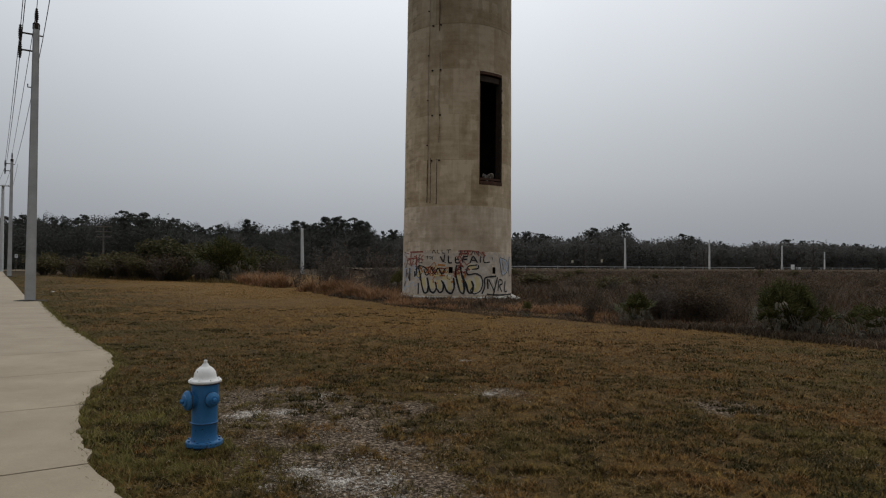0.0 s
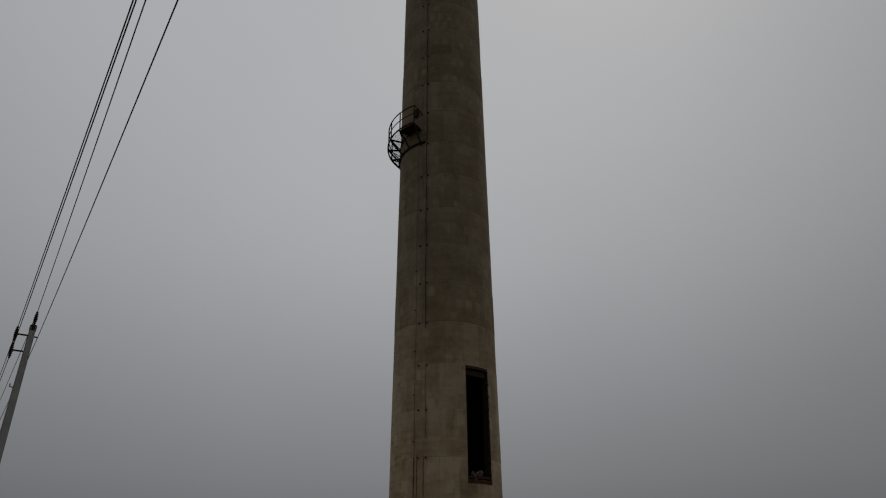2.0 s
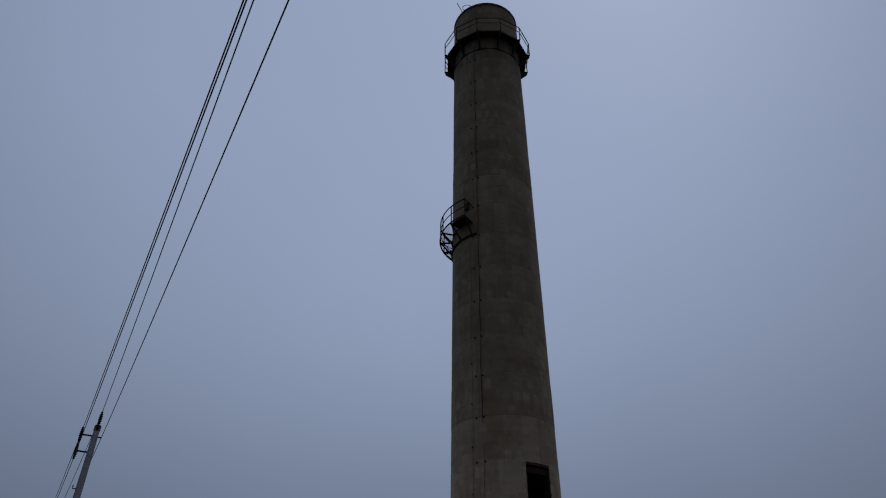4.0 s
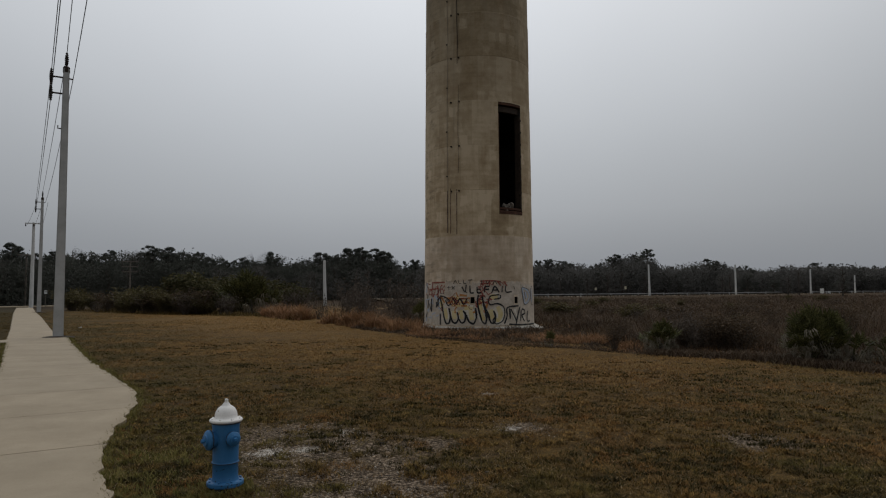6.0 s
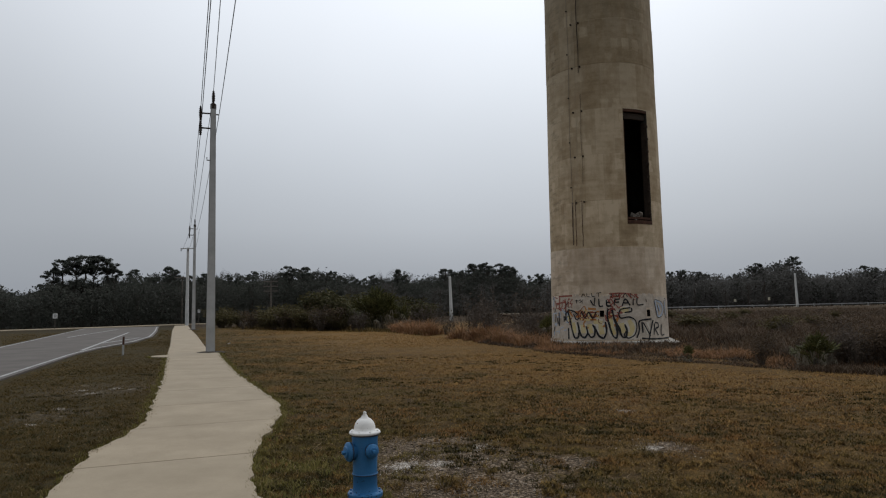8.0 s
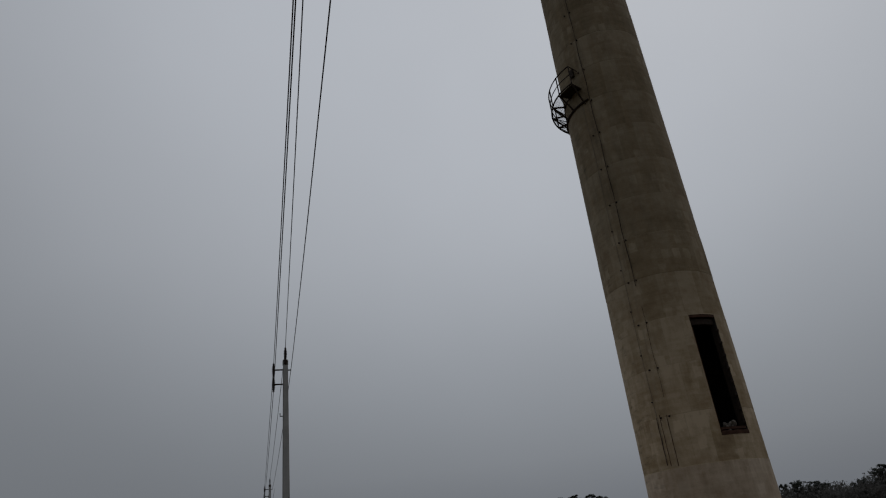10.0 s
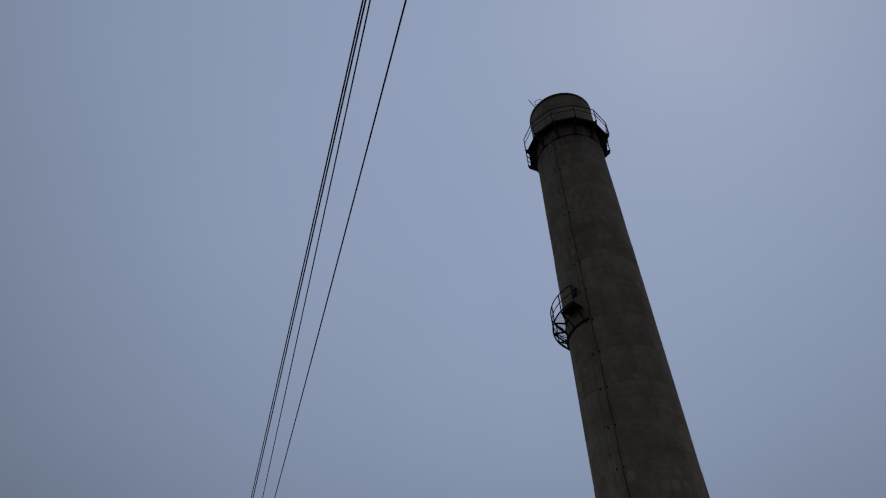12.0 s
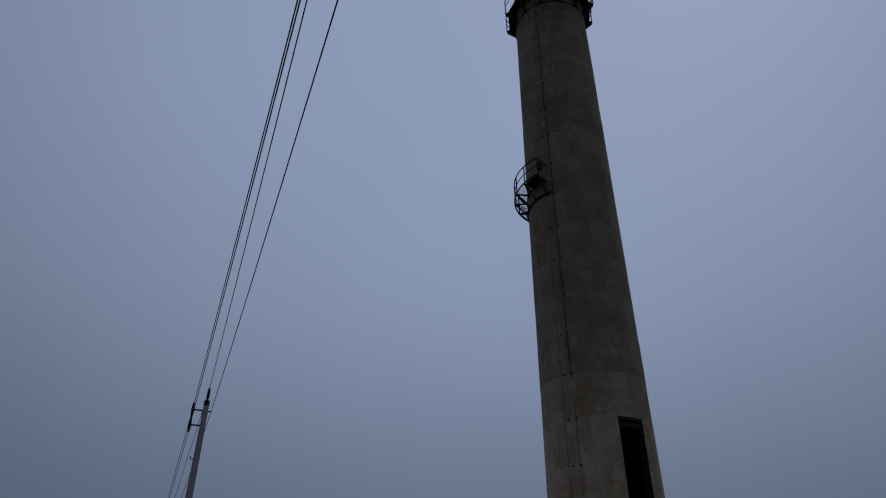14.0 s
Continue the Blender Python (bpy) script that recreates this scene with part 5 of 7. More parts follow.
def street_pole():
    th = thing("utility_pole", pose(POLE_A.x, POLE_A.y, 0, 0, 0, HEAD), "grey square concrete power pole beside the pavement", "utility pole", "power poles along the walk")
    bm = bmesh.new()
    box(bm, (1, 1, 1), Matrix(), 0.0)
    for v in bm.verts:
        w = 0.37 if v.co.z < 0 else 0.22
        v.co = Vector((v.co.x * w, v.co.y * w, 10.76 if v.co.z > 0 else -0.3))
    bmesh.ops.bevel(bm, geom=[e for e in bm.edges if abs(e.verts[0].co.z - e.verts[1].co.z) > 5], offset=0.035, segments=2, affect="EDGES")
    part("shaft", bm, M_POLE, th, "tapered square concrete shaft")
    bm = bmesh.new()
    lathe(bm, [(0.62, -0.03), (0.56, 0.02), (0.36, 0.045), (0.1, 0.055)], 11)
    part("soil_collar", bm, M_SOIL, th, "dark soil round the foot")
    for z in (10.38, 9.72):
        bm = bmesh.new()
        tube(bm, [(-0.1, 0, z), (-0.52, 0, z)], 0.035, 8)
        arm = part("standoff_arm", bm, M_STEEL, th, "dark standoff arm")
        part("insulator", insulator(bmesh.new(), (-0.52, 0, z - 0.33), 0.64, 0.075), M_PORC, arm, "brown ribbed post insulator")
    part("insulator", insulator(bmesh.new(), (0, 0, 10.82), 0.60, 0.075), M_PORC, th, "brown ribbed pin insulator")
    bm = bmesh.new()
    lathe(bm, [(0.12, 10.58), (0.128, 10.60), (0.128, 10.80), (0.10, 10.84), (0, 10.85)], 12)
    part("cap", bm, M_STEEL, th, "dark steel pole cap")
    bm = bmesh.new()
    tube(bm, [(0.1, 0, 10.36), (0.24, 0, 10.36)], 0.03, 8)
    part("eye_bolt", bm, M_STEEL, th)
    bm = bmesh.new()
    tube(bm, [(-0.1, 0, 8.3), (-0.24, 0, 8.3), (-0.24, 0, 8.42)], 0.025, 8)
    part("eye_bolt", bm, M_STEEL, th)
    return th


pole = street_pole()
copy_thing(pole, pose(POLE_B.x, POLE_B.y, 0, 0, 0, HEAD))
copy_thing(pole, pose(POLE_D.x, POLE_D.y, 0, 0, 0, HEAD))


def crossarm_pole(name, p, height, mat, width, arm_w, label, arms=1, turn=0.0):
    th = thing(name, pose(p[0], p[1], 0, 0, 0, turn), label, "utility pole")
    bm = bmesh.new()
    lathe(bm, [(0, -0.3), (width, -0.3), (width, 0.2), (width * 0.62, height), (0, height + 0.02)], 12)
    bmesh.ops.recalc_face_normals(bm, faces=bm.faces[:])
    part("shaft", bm, mat, th)
    for a in range(arms):
        z = height - 0.15 - a * 0.75
        bm = bmesh.new()
        box(bm, (arm_w, 0.12, 0.14), Matrix.Translation((0, -width * 0.7, z)), 0.01)
        arm = part("crossarm", bm, mat, th)
        for x in (-0.46, 0.0, 0.46) if arms == 1 else (-0.46, -0.2, 0.2, 0.46):
            part("insulator", insulator(bmesh.new(), (x * arm_w, -width * 0.7, z - 0.42 if arms == 1 else z + 0.07), 0.34, 0.07), M_PORC, arm)
    return th


crossarm_pole("utility_pole", POLE_C, 11.15, M_POST, 0.26, 2.0, "white concrete power pole with one crossarm", 1, HEAD)
crossarm_pole("wooden_pole", (-64.5, 95.7), 7.6, M_WOOD, 0.16, 2.4, "dark wooden pole with a crossarm before the wood", 1, HEAD)
crossarm_pole("wooden_pole", (-49.7, 97.2), 6.6, M_WOOD, 0.15, 2.2, "grey wooden power pole with three crossarms", 3, 15)


def head(p, across, z):
    return Vector((p.x + N.x * across, p.y + N.y * across, z))


def wire(a, b, sag, r=0.014, label="dark overhead power line"):
    bm = bmesh.new()
    pts = []
    for i in range(33):
        q = i / 32
        p = a.lerp(b, q)
        p.z -= sag * 4 * q * (1 - q)
        pts.append(p)
    tube(bm, pts, r, 5)
    tagged(part("power_line", bm, M_WIRE), label, "wire", "overhead lines")


for across, z, sag, far_across, far_z in ((-0.52, 10.62, 0.3, -0.8, 10.75), (-0.52, 9.45, 0.3, -0.75, 11.4), (0.0, 11.42, 0.3, -0.9, 12.4), (0.24, 10.36, 0.6, -0.4, 11.25)):
    wire(head(POLE_D, far_across, far_z), head(POLE_A, across, z), sag)
    wire(head(POLE_A, across, z), head(POLE_B, across, z), sag * 0.8)
for across, z in ((-0.9, 10.6), (0.0, 10.6), (0.9, 10.6)):
    wire(head(POLE_B, across * 0.5, 10.4), head(POLE_C, across, z), 0.3)


# ---- far poles, signs, stake ----
def far_post(p, h, lean=0.0):
    th = thing("roadside_pole", pose(p[0], p[1], 0, 0, lean, 0), "bare white concrete pole beside the far road", "utility pole", "white poles along the far road")
    bm = bmesh.new()
    lathe(bm, [(0, -0.4), (0.25, -0.4), (0.25, 0.3), (0.17, h), (0, h + 0.03)], 12)
    bmesh.ops.recalc_face_normals(bm, faces=bm.faces[:])
    part("shaft", bm, M_POST, th)


for i, (dh, lean) in enumerate(((-0.9, -1.2), (0, 0), (0.1, -0.8), (0.9, 0), (0.4, 0.4), (-0.8, 0))):
    far_post((-19 + 28.4 * i - (1.4 if i == 3 else 2.8 if i == 5 else 0.0), 90 + 23.9 * i), 7.0 + dh, lean)


def sign(p, w, h, z, mat, label, turn, bars=0):
    th = thing("road_sign", pose(p[0], p[1], 0, 0, 0, turn), label, "road sign")
    bm = bmesh.new()
    tube(bm, [(0, 0.03, -0.2), (0, 0.03, z + h / 2)], 0.03, 6)
    part("post", bm, M_WOOD, th)
    bm = bmesh.new()
    box(bm, (w, 0.02, h), Matrix.Translation((0, 0, z)), 0.004)
    panel = part("panel", bm, mat, th)
    for i in range(bars):
        bm = bmesh.new()
        box(bm, (w * 0.6, 0.004, h * 0.1), Matrix.Translation((0, -0.014, z + h * (0.22 - 0.22 * i))))
        part("lettering_bar", bm, M_STEEL, panel)


sign((-66.2, 71.6), 0.52, 0.62, 1.66, M_SIGN, "small white road sign on a post", 42, 3)
sign((-52.0, 81.0), 0.32, 0.42, 1.95, M_SIGN, "small white road sign beside the walk", 33, 2)
sign((26.5, 136), 0.42, 0.5, 2.2, M_YELLOW, "small pale yellow roadside sign on a post", -11)
sign((33.2, 139), 0.4, 0.6, 2.4, M_YELLOW, "small pale yellow roadside sign on a post", -13)

cabinet = thing("roadside_cabinet", pose(101.3, 192.6, 0.72, 0, 0, -28), "small white utility cabinet beside the far road", "utility cabinet")
for size, at in (((0.95, 0.7, 1.5), (0, 0, 0.7)), ((0.7, 0.5, 0.7), (1.7, 0, 0.3))):
    bm = bmesh.new()
    box(bm, size, Matrix.Translation(at), 0.05)
    part("housing", bm, M_SIGN, cabinet)

stake = thing("marker_stake", pose(-19.28, 24.51, -0.03, 1, 2, 20), "short wooden marker stake with a rust-brown top", "stake")
bm = bmesh.new()
box(bm, (0.07, 0.045, 0.5), Matrix.Translation((0, 0, 0.2)), 0.006)
part("shaft", bm, M_POLE, stake)
bm = bmesh.new()
box(bm, (0.075, 0.05, 0.34), Matrix.Translation((0, 0, 0.62)), 0.006)
part("painted_top", bm, M_RUST, stake, "rust-brown painted top")

bm = bmesh.new()
bmesh.ops.create_grid(bm, x_segments=5, y_segments=5, size=0.06)
for v in bm.verts:
    v.co.z = 0.05 + 0.05 * noise.noise(v.co * 14)
    v.co.xy *= 1 + 0.3 * noise.noise(v.co * 9 + Vector((4, 0, 0)))
litter = part("paper_litter", bm, M_SIGN)
litter.location = (-19.0, 32.4, 0.0)
solid = litter.modifiers.new("thickness", "SOLIDIFY")
solid.thickness = 0.004
tagged(litter, "crumpled scrap of white litter on grass", "litter")


def far_bank():
    """A low roadside bank with a pale verge, far across the field."""
    a, b = Vector((-13, 95)), Vector((330, 384))
    d = (b - a).normalized()
    nn = Vector((-d.y, d.x))
    bm = bmesh.new()
    prev = None
    for i in range(60):
        p = a.lerp(b, i / 59)
        cur = [bm.verts.new((*(p + nn * o), z + (0.08 * noise.noise(Vector((i, o, 0))) if z > 0 else 0))) for o, z in ((-6, -0.2), (-2.5, 0.55), (0, 0.75), (4, 0.75), (9, -0.2))]
        if prev:
            for q in range(4):
                f = bm.faces.new((prev[q], cur[q], cur[q + 1], prev[q + 1]))
                f.material_index = 1 if q == 2 else 0
        prev = cur
    bmesh.ops.recalc_face_normals(bm, faces=bm.faces[:])
    ob = part("far_road_bank", bm, M_GROUND)
    ob.data.materials.append(M_PAVE)
    tagged(ob, "low grassy bank carrying a pale far road", "road", kind="structure")
    bm = bmesh.new()
    for i in range(46):
        if i in (11, 12, 25, 33):
            continue
        p, q = a.lerp(b, 0.06 + i * 0.0195), a.lerp(b, 0.06 + (i + 1) * 0.0195)
        m = Matrix.Translation((*((p + q) / 2 - nn * 0.5), 1.18 + 0.006 * i)) @ Matrix.Rotation(math.atan2(d.y, d.x), 4, "Z")
        box(bm, ((q - p).length, 0.08, 0.12), m)
        box(bm, (0.14, 0.14, 0.75), Matrix.Translation((*(p - nn * 0.5), 0.95 + 0.006 * i)))
    tagged(part("guard_rail", bm, M_POLE), "pale grey guard rail beside the far road", "guard rail", kind="structure")


far_bank()


# ---- grass, weeds and brush ----
def clumpy(x, y, scale, off=0.0):
    return np.array([noise.noise(Vector((a * scale, b * scale, off))) for a, b in zip(x, y)])


def polar(rng, k, az0, az1, d0, d1, power=1.0):
    az = np.radians(rng.uniform(az0, az1, k))
    d = d0 * (d1 / d0) ** (rng.uniform(0, 1, k) ** power)
    return d * np.sin(az), d * np.cos(az)


def tufts(rng, x, y, per, spread):
    bx = np.repeat(x, per) + rng.normal(0, spread, len(x) * per)
    by = np.repeat(y, per) + rng.normal(0, spread, len(x) * per)
    return bx, by


def sort_grass(v, f, bx, by, kinds):
    """Two meshes of blades: those on the verge between road and walk, and those on the lawn."""
    verge = np.repeat(bx * N.x + by * N.y < -0.5, len(v) // len(bx))[f[:, 0]]
    for mine, (name, mat, label) in zip((verge, ~verge), kinds):
        ids = np.unique(f[mine])
        back = np.zeros(len(v), dtype=np.int64)
        back[ids] = np.arange(len(ids))
        tagged(mesh_from(name, v[ids], back[f[mine]], mat), label, "grass", kind="stuff")


def lawn():
    rng = np.random.default_rng(11)
    x, y = polar(rng, 210000, -60, 48, 3.0, 24.0, 0.85)
    c = clumpy(x, y, 0.9) + 0.6 * clumpy(x, y, 3.1, 4.0)
    c2 = clumpy(x, y, 2.0, 8.0)
    c3 = clumpy(x, y, 5.2, 3.0)
    keep = (rng.random(len(x)) < np.clip(0.74 + 0.016 * np.hypot(x, y) + 1.3 * c2 + 1.2 * c3 + 0.4 * c, 0.08, 1.0)) & ~in_walk(x, y, -0.05) & ~in_road(x, y, 0.0) & (rng.random(len(x)) > 0.97 * sandiness(x, y)) & (rng.random(len(x)) > wornness(x, y) * np.clip(0.66 + 1.5 * clumpy(x, y, 1.9, 6.0) + 0.9 * clumpy(x, y, 5.5, 2.0), 0, 0.97)) & (np.hypot(x, y) < mow_limit(x, y) + 0.5)
    keep &= (np.hypot(x + 2.07, y - 5.82) > 0.16) & (rng.random(len(x)) > 0.95 * np.clip((np.hypot(x, y) - 10) / 9, 0, 1))
    x, y, c, c3 = x[keep], y[keep], c[keep], c3[keep]
    d = np.hypot(x, y)
    per = 5
    hump = np.repeat(0.05 * np.clip(c3, -0.2, 0.6), per)
    bx, by = tufts(rng, x, y, per, 0.028)
    dd, cc = np.repeat(d, per), np.repeat(c, per)
    h = (0.021 + 0.015 * np.clip(cc, -0.5, 1)) * rng.uniform(0.4, 1.6, len(bx)) * (1 + 0.02 * dd)
    v, f = slivers(rng, np.stack([bx, by, -0.04 + hump], 1), h + 0.008 + 0.5 * np.clip(hump, 0, 1), 0.0048 + 0.0007 * dd, rng.uniform(0.3, 1.8, len(bx)))
    sort_grass(v, f, bx, by, (("verge_grass", M_VERGE, "dark olive grass on the road verge"), ("lawn_grass", M_TURF, "short patchy brown winter grass")))
    # bleached thatch lying between the tufts, and low dark weeds
    x, y = polar(rng, 34000, -58, 46, 3.0, 15.0, 0.85)
    c = clumpy(x, y, 1.3, 12.0)
    keep = (rng.random(len(x)) < np.clip(0.5 + 1.4 * c, 0.05, 1) * (1 - 0.7 * wornness(x, y))) & ~in_walk(x, y, 0.02) & ~in_road(x, y, 0.0) & (np.hypot(x + 2.07, y - 5.82) > 0.18)
    x, y = x[keep], y[keep]
    d = np.hypot(x, y)
    v, f = blades(rng, np.stack([x, y, rng.uniform(-0.03, 0.01, len(x))], 1), rng.uniform(0.006, 0.02, len(x)), 0.003 + 0.0006 * d, rng.uniform(2.5, 7.0, len(x)))
    tagged(mesh_from("thatch", v, f, M_STRAW), "bleached straw lying in the grass", "grass", kind="stuff")
    x, y = polar(rng, 5200, -58, 46, 3.4, 15.0, 0.8)
    c = clumpy(x, y, 0.8, 17.0)
    keep = (c > 0.04) & (sandiness(x, y) < 0.05) & (rng.random(len(x)) > 0.7 * wornness(x, y)) & ~in_walk(x, y, 0.05) & ~in_road(x, y, 0.1) & (np.hypot(x, y) < mow_limit(x, y)) & (np.hypot(x + 2.07, y - 5.82) > 0.3)
    x, y = x[keep], y[keep]
    bx, by = tufts(rng, x, y, 18, 0.06)
    v, f = blades(rng, np.stack([bx, by, np.full(len(bx), -0.04)], 1), rng.uniform(0.02, 0.065, len(bx)), np.full(len(bx), 0.007) + 0.0007 * np.hypot(bx, by), rng.uniform(0.4, 1.8, len(bx)))
    tagged(mesh_from("low_weeds", v, f, M_CLOD), "low dark weed clumps in the lawn", "weeds", kind="stuff")
    # flat clods in the thin turf of the middle ground, their shade in the dark colour
    x, y = polar(rng, 6000, -50, 42, 5.2, 24.0, 0.9)
    c = clumpy(x, y, 0.55, 31.0) + 0.5 * clumpy(x, y, 2.2, 33.0)
    keep = (c > 0.18) & ~in_walk(x, y, 0.1) & ~in_road(x, y, 0.2) & (np.hypot(x, y) < mow_limit(x, y)) & (np.hypot(x + 2.07, y - 5.82) > 0.35)
    x, y = x[keep], y[keep]
    swing = rng.uniform(-0.09, 0.09, len(x) * 26) * np.repeat(rng.uniform(0.6, 1.0, len(x)) * (0.6 + 0.06 * np.hypot(x, y)), 26)
    bx, by = np.repeat(x, 26) + swing, np.repeat(y, 26) + rng.normal(0, 0.022, len(swing))
    v, f = blades(rng, np.stack([bx, by, np.full(len(bx), -0.04)], 1), rng.uniform(0.025, 0.06, len(bx)), np.full(len(bx), 0.008) + 0.0006 * np.hypot(bx, by), rng.uniform(0.3, 1.4, len(bx)))
    tagged(mesh_from("turf_clods", v, f, M_SHADED_TURF), "flat clods in the thin lawn, coloured dark with their shade", "weeds", kind="stuff")
    # drier turf farther out
    x, y = polar(rng, 170000, -46, 46, 10.0, 76.0, 0.8)
    c = clumpy(x, y, 0.35, 2.0) + 0.5 * clumpy(x, y, 1.4, 7.0)
    keep = (c > -0.7) & (rng.random(len(x)) < np.clip((np.hypot(x, y) - 10) / 8, 0.0, 1)) & ~in_walk(x, y, 0.0) & ~in_road(x, y, 0.3) & (np.hypot(x, y) < mow_limit(x, y) + 1.0)
    x, y, c = x[keep], y[keep], c[keep]
    d = np.hypot(x, y)
    bx, by = tufts(rng, x, y, 3, 0.05)
    dd, cc = np.repeat(d, 3), np.repeat(c, 3)
    h = (0.028 + 0.014 * cc) * rng.uniform(0.5, 1.4, len(bx))
    v, f = slivers(rng, np.stack([bx, by, np.full(len(bx), -0.04)], 1), h + 0.016, 0.004 + 0.0009 * dd, rng.uniform(0.8, 3.0, len(bx)))
    sort_grass(v, f, bx, by, (("verge_turf", M_VERGE, "dark olive turf along the road"), ("dry_turf", M_TURF_FAR, "dry orange-brown mown turf")))
    # greener growth round the hydrant and along the pavement's rim
    gx = np.concatenate([rng.normal(-2.35, 0.45, 700), rng.normal(-3.2, 0.3, 500)])
    gy = np.concatenate([rng.normal(5.35, 0.26, 700), rng.normal(6.5, 0.45, 500)])
    keep = (clumpy(gx, gy, 2.4, 3.0) > -0.05) & ~in_walk(gx, gy, 0.0)
    gx, gy = gx[keep], gy[keep]
    a = rng.uniform(0, 2 * np.pi, 130)
    r = 0.17 + np.abs(rng.normal(0, 0.07, 130))
    gx, gy = np.concatenate([gx, -2.07 + r * np.cos(a)]), np.concatenate([gy, 5.82 + r * np.sin(a)])
    s = rng.uniform(3.5, 30, 2600)
    side = rng.random(2600) < 0.6
    k = np.where(side, edge(WALK_R, s) + np.abs(rng.normal(0, 0.10, 2600)) - 0.05, edge(WALK_L, s) - np.abs(rng.normal(0, 0.10, 2600)) + 0.05)
    ex, ey = s * U.x + k * N.x, s * U.y + k * N.y
    gx, gy = np.concatenate([gx, ex]), np.concatenate([gy, ey])
    keep = np.hypot(gx + 2.07, gy - 5.82) > 0.15
    gx, gy = gx[keep], gy[keep]
    bx, by = tufts(rng, gx, gy, 5, 0.02)
    h = rng.uniform(0.03, 0.085, len(bx))
    v, f = blades(rng, np.stack([bx, by, np.full(len(bx), -0.035)], 1), h, np.full(len(bx), 0.008) + 0.0006 * np.hypot(bx, by), rng.uniform(0.2, 1.2, len(bx)))
    tagged(mesh_from("green_grass", v, f, M_GREEN), "greener longer grass at the pavement's rim", "grass", kind="stuff")


lawn()


def gravel():
    """Limestone chips: thick in the bare spots, thinly strewn over the worn ground between them."""
    rng = np.random.default_rng(5)
    verts, faces, count = [], [], 0
    base = np.array([(1, 0, 0), (-1, 0, 0), (0, 1, 0), (0, -1, 0), (0, 0, 1), (0, 0, -1)], float)
    tri = np.array([(0, 2, 4), (2, 1, 4), (1, 3, 4), (3, 0, 4), (2, 0, 5), (1, 2, 5), (3, 1, 5), (0, 3, 5)])
    spots = [(x, y, r, int(4200 * r * r + 60)) for x, y, r in SAND] + [(-1.2, 6.6, 1.0, 380), (-1.7, 8.0, 0.9, 200), (-0.7, 5.15, 0.6, 900), (0.7, 8.5, 0.6, 70)]
    for sx, sy, r, many in spots:
        for _ in range(many):
            p = np.array([sx + rng.normal(0, r * 0.6), sy + rng.normal(0, r * 0.6), -0.026])
            if noise.noise(Vector((p[0] * 4.5, p[1] * 4.5, 2.0))) + 0.5 * noise.noise(Vector((p[0] * 14, p[1] * 14, 4.0))) < 0.04:
                continue
            s = 0.004 + 0.012 * rng.random() ** 2.5
            verts.append(base * s * rng.uniform(0.6, 1.3, (6, 3)) + p)
            faces.append(tri + count)
            count += 6
    tagged(mesh_from("gravel", np.concatenate(verts), np.concatenate(faces), M_GRAVEL), "pale limestone chips in bare sand", "gravel", kind="stuff")


def leaf_litter():
    """Dead leaves and crumbs of turf lying on the worn ground."""
    rng = np.random.default_rng(6)
    x, y = rng.uniform(-6, 7, 16000), 4.2 + 9 * rng.random(16000) ** 1.4
    keep = (rng.random(len(x)) < 0.12 + 0.88 * wornness(x, y)) & (clumpy(x, y, 3.2, 5.0) > -0.05) & ~in_walk(x, y, 0.02) & ~in_road(x, y, 0.1) & (np.hypot(x + 2.07, y - 5.82) > 0.2)
    x, y = x[keep], y[keep]
    v, f = leaf_cards(rng, np.zeros((len(x), 3)), rng.uniform(0.016, 0.042, len(x)))
    v = v * np.array([1, 1, 0.35]) + np.repeat(np.stack([x, y, rng.uniform(-0.022, 0.004, len(x))], 1), 4, 0)
    tagged(mesh_from("leaf_litter", v, f, M_LITTER), "dead brown leaves strewn on the worn ground", "leaves", kind="stuff")


leaf_litter()
gravel()


